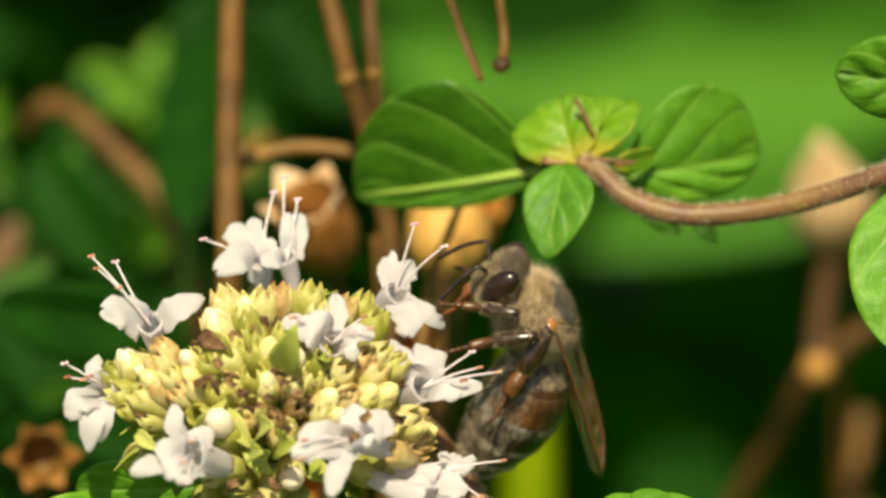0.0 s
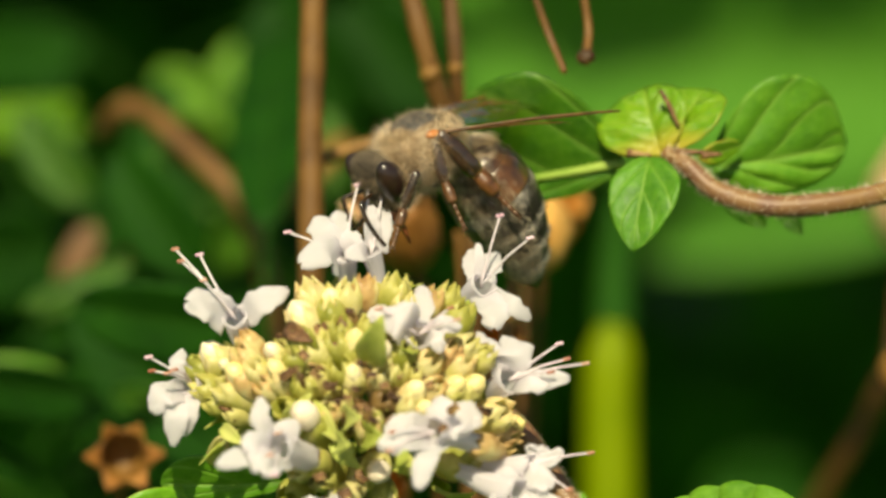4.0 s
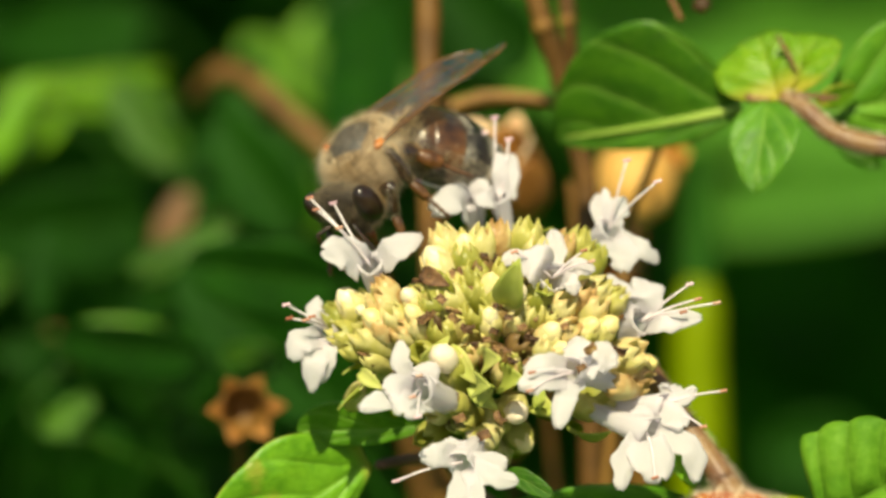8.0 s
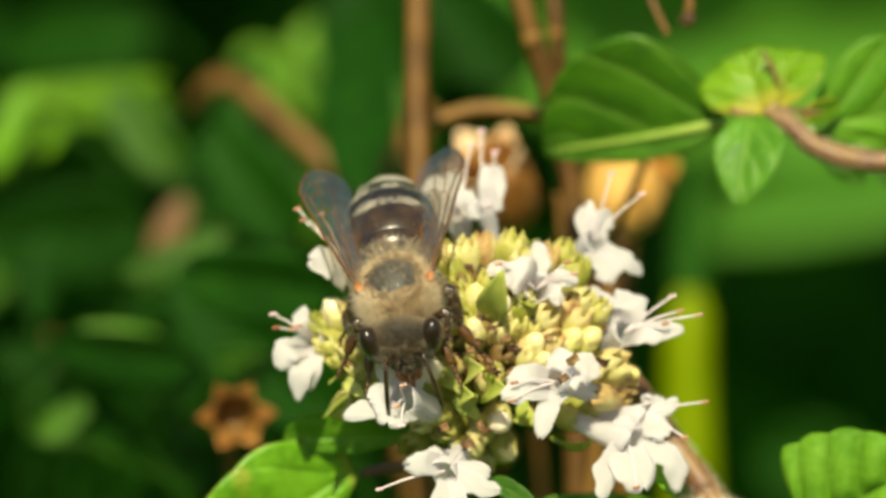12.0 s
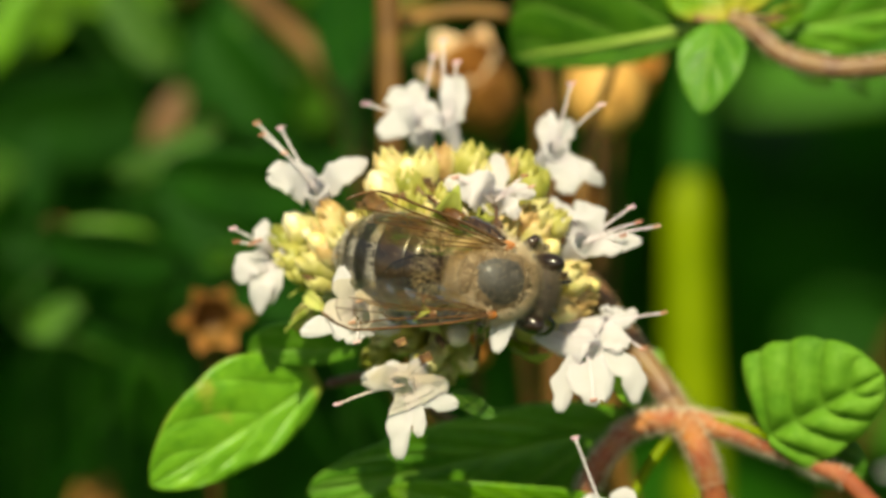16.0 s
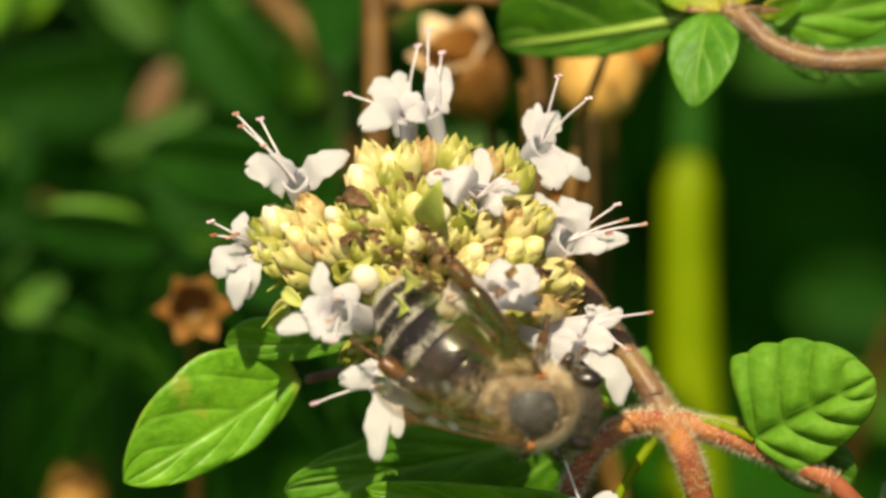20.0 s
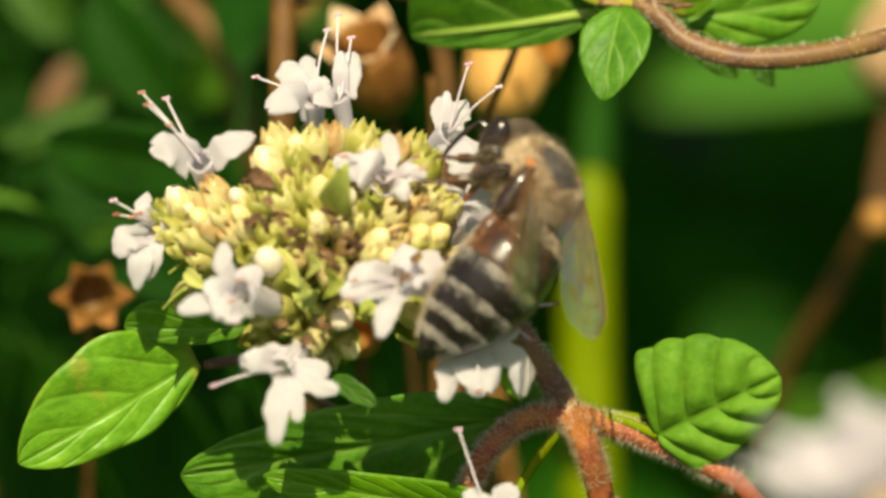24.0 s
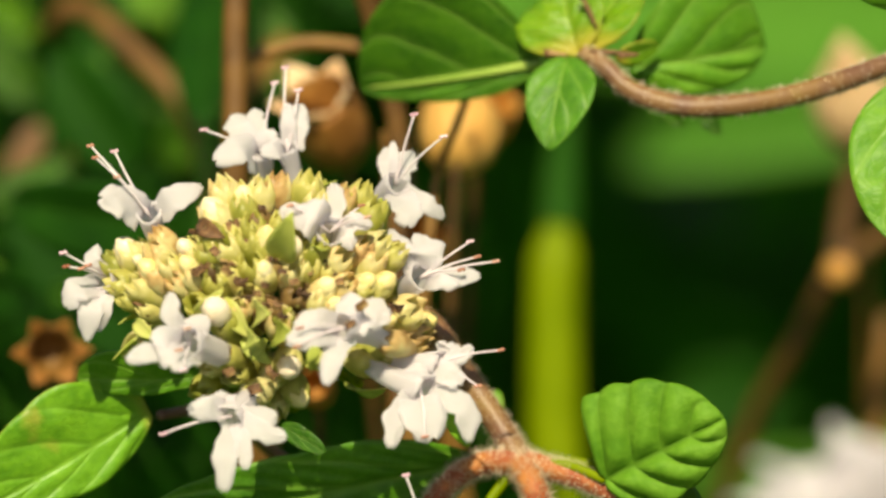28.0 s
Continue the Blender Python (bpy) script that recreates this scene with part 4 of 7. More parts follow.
    # Sunlit leaves take the brighter copy, so their light is partly colour.
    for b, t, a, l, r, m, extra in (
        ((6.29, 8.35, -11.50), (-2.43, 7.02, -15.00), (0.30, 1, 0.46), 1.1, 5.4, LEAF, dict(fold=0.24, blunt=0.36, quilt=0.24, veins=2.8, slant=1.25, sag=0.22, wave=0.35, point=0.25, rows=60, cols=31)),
        ((10.40, 8.10, -11.00), (16.75, 9.00, -12.50), (0.10, 1, 0.25), 1.6, 4.0, LEAF_SUN_TONE, dict(fold=0.02, blunt=0.5, quilt=0.26, wave=0.35, veins=2.6, slant=1.3, sag=0.3, rows=50, cols=27)),
        ((7.36, 8.45, -8.50), (6.40, 4.35, -6.50), (1, 0.1, 0.25), 1.5, 1.9, LEAF_SUN_TONE, dict(fold=0.18, point=0.5, blunt=0.4, quilt=0.22, veins=3.0, slant=1.1, sag=0.3, wave=0.25)),
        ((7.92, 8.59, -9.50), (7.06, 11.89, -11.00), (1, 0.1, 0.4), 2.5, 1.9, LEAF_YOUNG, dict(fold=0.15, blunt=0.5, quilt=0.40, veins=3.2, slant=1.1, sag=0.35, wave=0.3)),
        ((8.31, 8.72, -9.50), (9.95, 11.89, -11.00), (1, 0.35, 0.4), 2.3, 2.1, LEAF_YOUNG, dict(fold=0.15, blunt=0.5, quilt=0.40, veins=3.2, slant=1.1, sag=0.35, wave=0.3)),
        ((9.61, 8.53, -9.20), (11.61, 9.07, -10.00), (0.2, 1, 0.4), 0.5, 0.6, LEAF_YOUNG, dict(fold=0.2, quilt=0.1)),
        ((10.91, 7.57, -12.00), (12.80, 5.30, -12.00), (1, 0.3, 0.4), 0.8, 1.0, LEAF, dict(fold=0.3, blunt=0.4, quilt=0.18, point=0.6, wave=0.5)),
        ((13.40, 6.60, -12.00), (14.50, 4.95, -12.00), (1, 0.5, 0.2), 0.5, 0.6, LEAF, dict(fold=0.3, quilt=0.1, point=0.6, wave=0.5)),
        ((23.19, 7.55, -4.00), (23.41, -0.44, -1.00), (1, 0.05, 0.15), 3.2, 3.2, LEAF_SUN_TONE, dict(fold=0.2, blunt=0.45, quilt=0.16, wave=0.2, veins=5.0, rows=40, cols=23)),
        ((25.20, 12.20, -5.00), (19.60, 12.60, -5.00), (0.2, 1, 0.5), 2.0, 2.4, LEAF_SUN_TONE, dict(fold=0.1, blunt=0.4, quilt=0.35, veins=4.0, wave=0.2)),
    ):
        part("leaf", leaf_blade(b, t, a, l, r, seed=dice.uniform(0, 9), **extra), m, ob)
    bm = bmesh.new()
    base, tip = Vector((6.29, 8.35, -11.40)), Vector((-2.43, 7.02, -14.90))
    bow = (Vector((0.30, 1, 0.46)).cross(tip - base)).normalized()
    bow = bow if bow.z > 0 else -bow
    tube(bm, [base.lerp(tip, f) + bow * (2.09 * (0.12 - (f - 0.35) ** 2) + 0.06) for f in (0.0, 0.2, 0.4, 0.6, 0.8, 0.95)], (0.26, 0.21, 0.17, 0.13, 0.09, 0.05), 8, 20)
    part("midrib", bm, MIDRIB, ob, "pale yellow-green midrib")
    bm = bmesh.new()
    tube(bm, ((7.85, 11.59, -9.00), (8.30, 10.80, -9.00), (8.69, 9.89, -9.00)), (0.10, 0.13, 0.08), 6)
    part("withered_tip", bm, WITHERED, ob, "thin dark withered tip")
    for b, t in (((8.41, 8.76, -8.60), (9.97, 8.71, -8.40)), ((6.33, 8.71, -8.80), (7.36, 8.58, -8.40)), ((9.71, 8.58, -8.40), (10.63, 8.63, -8.60))):
        bm = bmesh.new()
        tube(bm, (b, t), (0.2, 0.08), 6, lumps=0.3)
        part("withered_scale", bm, WITHERED, ob)
    return ob


leafy_shoot()


# ---- the flowering plant ----
def calyx_mesh(length, radius, teeth=5, closed=0.25, seed=0, material=None):
    """A ribbed green cup with pointed teeth."""
    bm = bmesh.new()
    sides = teeth * 4
    rows = []
    for h, r in ((0.0, 0.30), (0.14, 0.58), (0.36, 0.90), (0.58, 1.08), (0.78, 1.03)):
        rows.append([bm.verts.new((radius * r * (1 + 0.03 * math.cos(5 * a) + 0.05 * noise.noise(Vector((a, h, seed)))) * math.cos(a),
                                   radius * r * (1 + 0.06 * math.cos(5 * a)) * math.sin(a), h * length)) for a in (2 * math.pi * j / sides for j in range(sides))])
    tip = []
    for j in range(sides):
        a = 2 * math.pi * j / sides
        up = (0.87, 0.95, 1.04, 0.95)[j % 4] + 0.05 * noise.noise(Vector((j, seed, 1)))
        rr = radius * (0.95 - closed * (up - 0.78) / 0.26)
        tip.append(bm.verts.new((rr * math.cos(a), rr * math.sin(a), up * length)))
    rows.append(tip)
    rows.append([bm.verts.new((v.co.x * 0.86, v.co.y * 0.86, v.co.z - 0.03 * length)) for v in tip])
    rows.append([bm.verts.new((0.72 * radius * math.cos(2 * math.pi * j / sides), 0.72 * radius * math.sin(2 * math.pi * j / sides), 0.45 * length)) for j in range(sides)])
    for p, q in zip(rows, rows[1:]):
        for j in range(sides):
            bm.faces.new((p[j], p[(j + 1) % sides], q[(j + 1) % sides], q[j]))
    bm.faces.new(list(reversed(rows[0])))
    bm.faces.new(rows[-1])
    return finish(scaled(bm), "calyx", material or CALYX)


def tip_mesh(radius, height, material, name="bud_tip"):
    bm = bmesh.new()
    blob(bm, (0, 0, 0), (radius, radius * 0.96, height), dent=0.16, rings=10, sides=14, seed=radius * 9)
    return finish(scaled(bm), name, material)


def bract_mesh(length, width, material=None):
    bm = bmesh.new()
    grid = []
    for i in range(9):
        s = i / 8
        w = width * (math.sin(math.pi * (0.12 + 0.86 * s)) ** 0.9) * (1 - 0.25 * s)
        grid.append([Vector((u * w, 0.35 * w * u * u + 0.10 * math.sin(3 * s), s * length)) + Vector((0, -0.28 * length * s * s, 0)) for u in (-1, -0.6, -0.25, 0, 0.25, 0.6, 1)])
    sheet(bm, grid, 0.05)
    return finish(scaled(bm), "bract", material or BRACT)


def flake_mesh(seed):
    bm = bmesh.new()
    grid = []
    for i in range(5):
        row = []
        for j in range(5):
            p = Vector((i / 4 - 0.5, j / 4 - 0.5, 0))
            row.append(Vector((p.x * 0.8, p.y * 0.55, 0.35 * noise.noise(p * 3.5 + Vector((seed, 0, 0))))) + 0.22 * noise.noise_vector(p * 4 + Vector((0, seed, 0))))
        grid.append(row)
    sheet(bm, grid, 0.05)
    return finish(scaled(bm), "withered_petal", WITHERED)


CALYCES = [calyx_mesh(2.4, 0.60, seed=k, closed=c) for k, c in enumerate((0.30, 0.40, 0.52, 0.36))]
OLD_CALYX = calyx_mesh(2.2, 0.62, seed=9, closed=0.4, material=OLD_CUP)
TIPS = [tip_mesh(0.50, 0.62, BUD_TIP), tip_mesh(0.46, 0.54, BUD_TIP), tip_mesh(0.52, 0.78, BUD_TIP)]
PINK = tip_mesh(0.56, 0.76, PINK_TIP)
BRACTS = [bract_mesh(2.3, 0.62), bract_mesh(1.8, 0.5), bract_mesh(2.8, 0.75)]
BROWN_BRACT = bract_mesh(2.0, 0.6, WITHERED)
FLAKES = [flake_mesh(k * 1.7) for k in range(4)]

HEAD_ROOT = Vector((-5.97, -4.45, -5.00))
NODE = Vector((5.11, -10.03, -4.00))
plant = thing("oregano_plant", below(NODE, 262), "flowering oregano with white flowers on a downy red stem", "plant")


def stamen(throat, tip, parent, end, size=0.14):
    """A pale thread with a small two-lobed head at its end."""
    throat, tip = Vector(throat), Vector(tip)
    mid = throat.lerp(tip, 0.55) + Vector((dice.uniform(-0.12, 0.12), 0.12, 0.12))
    bm = bmesh.new()
    tube(bm, (throat, mid, tip), (0.068, 0.055, 0.045), 7, 8)
    part("stamen", bm, FILAMENT, parent)
    bm = bmesh.new()
    for k in (-1, 1):
        blob(bm, tip + Vector((k * size * 0.6, 0.02 * k, 0.0)), (size * 0.75, size * 0.6, size * 0.7), rings=6, sides=8, dent=0.3, seed=tip.x)
    part("anther" if end is ANTHER else "stigma", bm, end, parent)


PETAL_SHAPE = ((0.0, 0.92), (0.2, 0.94), (0.45, 1.0), (0.65, 0.94), (0.82, 0.76), (0.93, 0.52), (1.0, 0.22))


def petal_grid(start, mid, tip, width, axis, seed):
    """A lobe that leaves the tube's mouth, swells and ends in a rounded, slightly notched and ruffled tip."""
    line = bezier((start, mid, tip), 14)
    out = Vector((0.0, 0.30, 1.0)) + axis * 0.35
    grid = []
    for i, p in enumerate(line):
        s = i / 14
        way = (line[min(i + 1, 14)] - line[max(i - 1, 0)]).normalized()
        across = way.cross(out).normalized()
        up = across.cross(way).normalized()
        for (s0, w0), (s1, w1) in zip(PETAL_SHAPE, PETAL_SHAPE[1:]):
            if s <= s1 + 1e-6:
                half = (w0 + (w1 - w0) * (s - s0) / (s1 - s0)) * width * 0.5
                break
        row = []
        for j in range(9):
            u = j / 4 - 1
            ruffle = 0.13 * noise.noise(Vector((s * 3.0 + seed, u * 1.6, seed))) + 0.09 * noise.noise(Vector((s * 8.0, u * 4.0, seed)))
            edge = 1 + 0.40 * noise.noise(Vector((s * 5.0 + seed, round(u) * 3.0, 4.0)))
            notch = -0.10 * width * math.exp(-(u / 0.3) ** 2) * max(0.0, s - 0.8) / 0.2
            bowl = 0.07 * width * (u * u - 0.3) * (1 - 1.5 * s)
            row.append(p + across * u * half * edge + way * notch + up * (bowl + ruffle * width * 0.6 * (0.25 + s) - 0.10 * width * s * s * u * u))
        grid.append(row)
    return grid


def flower(base, throat, r0, r1, lobes, anthers, stigmas):
    """A two-lipped flower: a slim tube that widens to its mouth, and lobes (middle, tip, breadth) that spread from it."""
    base, throat = Vector(base), Vector(throat)
    axis = (throat - base).normalized()
    x = axis.orthogonal().normalized()
    y = axis.cross(x)
    seed = dice.uniform(0, 50)
    grid = []
    for j in range(25):
        a = 2 * math.pi * j / 24
        radial = x * math.cos(a) + y * math.sin(a)
        row = []
        for s in (0.0, 0.2, 0.4, 0.6, 0.78, 0.92, 1.02):
            r = r0 + (r1 - r0) * s ** 1.7
            r *= 1 + 0.05 * math.cos(5 * a) + 0.06 * noise.noise(Vector((a * 2, s * 3, seed)))
            row.append(base.lerp(throat, s) + y * 0.10 * math.sin(math.pi * s) + radial * r + (axis * 0.12 * math.sin(2.5 * a + seed) if s > 1 else axis * 0))
        grid.append(row)
    bm = bmesh.new()
    sheet(bm, grid, 0.05)
    bmesh.ops.remove_doubles(bm, verts=bm.verts, dist=0.0005)
    ob = part("flower", bm, PETAL, plant, "white two-lipped open flower")
    for k, (mid, tip, width) in enumerate(lobes):
        mid, tip = Vector(mid), Vector(tip)
        out = mid - throat
        out -= axis * out.dot(axis) * 0.7
        start = throat - axis * 0.28 + out.normalized() * min(r1 * 0.72, out.length * 0.6)
        bm = bmesh.new()
        sheet(bm, petal_grid(start, mid, tip, width * 1.14, axis, seed + 3.1 * k), 0.05)
        part("petal", bm, PETAL, ob)
    for tip in anthers:
        stamen(throat - axis * 0.3, tip, ob, ANTHER)
    for tip in stigmas:
        stamen(throat - axis * 0.3, tip, ob, STIGMA, 0.15)
    piece("calyx", CALYCES[0], aim(base - axis * 1.7, axis, x, 1.0), plant)
    return ob


flower((-10.97, -0.78, -2.00), (-11.60, 1.26, 0.20), 0.31, 0.51,
       (((-12.65, 1.79, 0.80), (-13.82, 1.96, 1.20), 1.47), ((-10.55, 1.92, 0.60), (-9.21, 2.53, 0.20), 1.17), ((-12.24, 1.41, -0.40), (-13.15, 1.59, -0.80), 1.02)),
       ((-14.27, 4.31, -0.20), (-14.00, 3.77, 0.60), (-12.99, 2.90, 1.20),), ((-13.19, 4.06, -0.50),))
flower((-12.24, -2.42, -2.50), (-13.72, -1.65, -0.60), 0.42, 0.49,
       (((-14.24, -3.06, 0.40), (-14.45, -4.54, 0.20), 0.97), ((-14.87, -2.23, 0.40), (-15.36, -3.01, 0.40), 1.12), ((-14.16, -0.88, -0.60), (-14.01, -0.12, -1.20), 0.71), ((-13.64, -2.86, 0.20), (-13.96, -4.09, -0.20), 0.76)),
       ((-15.33, -1.13, 0.40), (-14.63, -1.23, 1.20), (-14.31, -1.08, 1.00),), ((-15.46, -0.52, 0.40),))
flower((-6.65, 2.58, -5.40), (-6.67, 4.01, -4.20), 0.36, 0.45,
       (((-7.47, 4.25, -3.00), (-8.73, 3.63, -2.40), 1.37), ((-7.66, 5.22, -4.60), (-7.98, 5.87, -5.00), 1.17), ((-6.95, 5.41, -4.80), (-6.96, 6.14, -5.20), 0.86), ((-6.26, 4.70, -4.20), (-5.88, 4.83, -4.20), 1.02)),
       (), ((-6.07, 7.24, -5.00), (-9.26, 5.08, -3.60),))
flower((-5.10, 2.32, -5.20), (-5.54, 4.26, -4.20), 0.28, 0.45,
       (((-5.08, 5.30, -4.60), (-4.94, 6.34, -5.00), 1.02), ((-5.44, 5.40, -4.20), (-5.44, 6.33, -4.40), 0.66), ((-4.88, 5.15, -4.80), (-4.68, 5.88, -5.20), 0.61), ((-5.94, 4.18, -3.40), (-6.65, 4.04, -3.00), 0.91)),
       (), ((-5.58, 7.94, -5.00), (-4.98, 6.90, -4.60),))
flower((-1.37, 1.54, -4.80), (-0.44, 2.71, -3.00), 0.45, 0.55,
       (((-0.80, 3.59, -3.60), (-1.03, 4.32, -4.20), 0.97), ((-0.10, 3.59, -3.60), (0.30, 4.16, -4.20), 0.91), ((0.95, 1.68, -2.20), (1.72, 1.07, -2.60), 0.81), ((-0.02, 1.52, -2.00), (0.03, 0.65, -1.60), 1.22), ((-0.64, 4.05, -3.40), (-0.65, 4.59, -3.80), 0.41)),
       (), ((0.31, 5.76, -2.60), (1.64, 4.74, -1.60),))
flower((-3.78, -0.70, -0.50), (-3.44, 0.49, 2.40), 0.41, 0.61,
       (((-4.13, 1.09, 3.40), (-5.09, 1.45, 3.00), 1.68), ((-3.25, 1.81, 1.20), (-3.34, 2.68, 0.60), 0.91), ((-2.32, 0.89, 2.80), (-1.51, 0.74, 2.60), 0.76), ((-2.67, 0.24, 3.20), (-2.47, -0.42, 3.20), 0.66), ((-5.25, 1.40, 2.40), (-5.71, 1.10, 2.40), 0.66)),
       ((-5.21, 1.59, 3.60), (-2.02, 1.60, 2.60), (-1.73, 1.09, 3.40),), ())
flower((-0.69, -2.88, -2.20), (0.70, -1.54, 0.60), 0.41, 0.61,
       (((0.86, -0.57, 0.80), (0.40, 0.40, -0.20), 1.52), ((-0.11, -0.47, 0.60), (-0.78, 0.60, -0.40), 0.86), ((1.97, -1.61, 1.40), (3.29, -1.51, 1.60), 0.86), ((1.39, -1.79, 1.60), (2.33, -1.91, 1.80), 0.76)),
       ((3.16, -0.70, 1.20), (4.00, -0.90, 1.60), (2.43, -1.28, 2.00),), ((2.84, -0.01, 0.80),))
flower((-0.75, -4.51, 2.60), (-2.90, -3.78, 5.00), 0.37, 0.61,
       (((-3.99, -3.47, 5.60), (-5.04, -3.72, 5.60), 0.97), ((-4.28, -4.17, 6.20), (-5.32, -4.42, 6.40), 1.07), ((-3.23, -5.07, 6.00), (-3.60, -6.36, 6.40), 0.97), ((-2.50, -2.83, 4.60), (-2.45, -2.23, 4.20), 1.17), ((-1.45, -3.23, 4.40), (-0.64, -3.38, 4.20), 1.37)),
       ((-4.82, -4.66, 6.80), (-4.70, -3.84, 6.60),), ())
flower((-0.97, -5.40, 0.40), (1.47, -5.48, 1.60), 0.37, 0.57,
       (((2.02, -5.03, 1.40), (2.18, -4.53, 1.00), 1.27), ((2.53, -5.08, 1.60), (2.94, -4.67, 1.60), 0.61), ((1.92, -5.98, 2.40), (2.33, -6.43, 2.80), 1.12)),
       ((4.20, -4.88, 1.40), (3.18, -6.48, 2.60),), ())
flower((-1.89, -5.52, 0.60), (0.81, -6.63, 2.60), 0.37, 0.69,
       (((-0.45, -7.88, 3.40), (-0.70, -9.23, 3.80), 0.97), ((0.81, -7.82, 3.60), (1.22, -8.82, 4.00), 1.83), ((2.58, -7.43, 2.80), (2.83, -9.00, 2.80), 1.02), ((0.38, -6.08, 2.20), (-0.10, -6.28, 2.20), 1.12)),
       ((0.82, -8.68, 4.60),), ())
flower((-8.13, -5.12, 2.40), (-9.77, -4.48, 5.00), 0.53, 0.69,
       (((-10.44, -3.38, 5.00), (-10.45, -2.23, 4.80), 0.81), ((-11.39, -4.92, 5.80), (-12.43, -5.25, 6.00), 0.86), ((-10.18, -5.07, 6.20), (-10.51, -5.61, 6.60), 1.52), ((-9.28, -3.78, 4.60), (-8.83, -4.14, 4.40), 1.12), ((-10.74, -4.27, 5.80), (-11.28, -4.47, 6.00), 1.02)),
       ((-9.70, -3.87, 6.20), (-10.05, -4.81, 7.00),), ((-9.84, -5.70, 7.20),))
flower((-6.77, -6.89, 2.20), (-7.93, -7.91, 4.20), 0.41, 0.61,
       (((-8.77, -7.40, 4.60), (-9.72, -7.55, 4.80), 1.02), ((-8.05, -9.54, 5.20), (-8.07, -11.14, 5.40), 0.97), ((-6.46, -8.45, 4.60), (-5.31, -8.75, 4.60), 0.91), ((-7.21, -9.25, 5.00), (-7.13, -10.14, 5.20), 0.66), ((-6.38, -7.86, 4.00), (-5.73, -7.67, 3.80), 0.97), ((-8.24, -7.16, 4.00), (-8.40, -6.66, 3.60), 1.17)),
       (), ((-10.82, -8.55, 5.00),))
flower((1.60, -16.25, 1.00), (1.48, -14.58, 2.40), 0.38, 0.56,
       (((0.90, -13.80, 2.50), (0.34, -13.11, 2.40), 1.20), ((2.00, -13.60, 2.40), (2.45, -12.85, 2.40), 1.20), ((1.35, -15.00, 3.40), (1.30, -15.60, 4.00), 1.30)),
       (), ((-0.03, -10.44, 3.00),))


def dome(x, y, depth=0.0):
    """A place on the rounded front of the flower head."""
    f = max(0.0, 1 - ((x + 6.0) / 7.9) ** 2 - ((y + 2.2) / 5.7) ** 2)
    return Vector((x, y, -3.0 + 5.8 * math.sqrt(f) - depth))


# cups and buds that stand out on the head: place, what shows in them (0 cup, 1 bud, 2 pink bud, 3 withered) and size
def flower_spike(*cups):
    for p, state, size in cups:
        top = dome(*p) + Vector((0, 0, (0.0, 0.5, 0.9, 0.1)[state]))
        way = ((top - HEAD_ROOT) * Vector((1.0, 1.0, 0.5))).normalized()
        way = (way + Vector((dice.uniform(-0.22, 0.22), dice.uniform(-0.08, 0.34), 0.10))).normalized()
        foot = top - way * 2.0 * size
        hint = (dice.uniform(-1, 1), dice.uniform(-1, 1), 0.3)
        if state == 2:
            piece("bud", PINK, aim(top, way, hint, size), plant, "round pinkish white bud")
            piece("calyx", CALYCES[0], aim(foot - way * 0.9, way, hint, size * 1.1), plant)
        elif state == 1:
            piece("bud", dice.choice(TIPS), aim(top - way * 0.26, way, hint, size * 0.98), plant)
            piece("calyx", dice.choice(CALYCES[:2]), aim(foot - way * 0.55, way, hint, size * 1.08), plant)
        elif state == 3:
            piece("calyx", OLD_CALYX, aim(foot, way, hint, size), plant, "half withered brownish calyx")
            for _ in range(2):
                rim = top + Vector((dice.uniform(-0.28, 0.28), dice.uniform(-0.28, 0.28), 0.12))
                piece("withered_petal", dice.choice(FLAKES), aim(rim, (dice.uniform(-0.8, 0.8), dice.uniform(-0.8, 0.8), 1), hint, dice.uniform(0.4, 0.65)), plant)
        else:
            piece("calyx", dice.choice(CALYCES), aim(foot, way, hint, size * 1.1), plant)


flower_spike(
    ((-12.80, -0.22), 1, 1.10), ((-11.71, -1.13), 1, 1.05), ((-12.24, -0.73), 1, 0.60), ((-13.28, -1.09), 0, 1.00), ((-12.94, -1.90), 0, 1.00),
    ((-11.93, -2.05), 0, 1.05), ((-11.27, -0.45), 0, 1.05), ((-10.07, -0.12), 1, 0.80), ((-9.85, -0.98), 1, 0.85), ((-9.66, -1.48), 0, 0.90),
    ((-9.05, -1.08), 3, 1.00), ((-10.32, -1.84), 0, 0.85), ((-9.47, 0.14), 3, 0.80), ((-10.64, -1.08), 0, 0.90), ((-11.05, 0.19), 0, 0.80),
    ((-12.59, -2.61), 0, 0.80), ((-11.93, -2.86), 3, 0.80), ((-9.40, -2.85), 0, 0.90),
)
flower_spike(
    ((-8.82, 1.51), 1, 1.25), ((-8.22, 2.22), 0, 1.15), ((-7.31, 2.22), 1, 1.10), ((-6.56, 2.22), 0, 1.10), ((-5.80, 2.48), 0, 0.95),
    ((-4.46, 2.43), 0, 1.10), ((-7.80, 0.79), 3, 1.05), ((-6.64, 1.25), 3, 0.95), ((-6.26, 0.24), 1, 1.05), ((-7.07, 0.06), 0, 1.10),
    ((-5.52, 0.79), 0, 1.00), ((-7.35, 1.45), 0, 1.00), ((-7.62, 2.09), 0, 0.90), ((-4.06, 1.71), 0, 0.90), ((-6.88, 0.69), 0, 0.95),
    ((-8.60, 0.19), 0, 1.00),
)
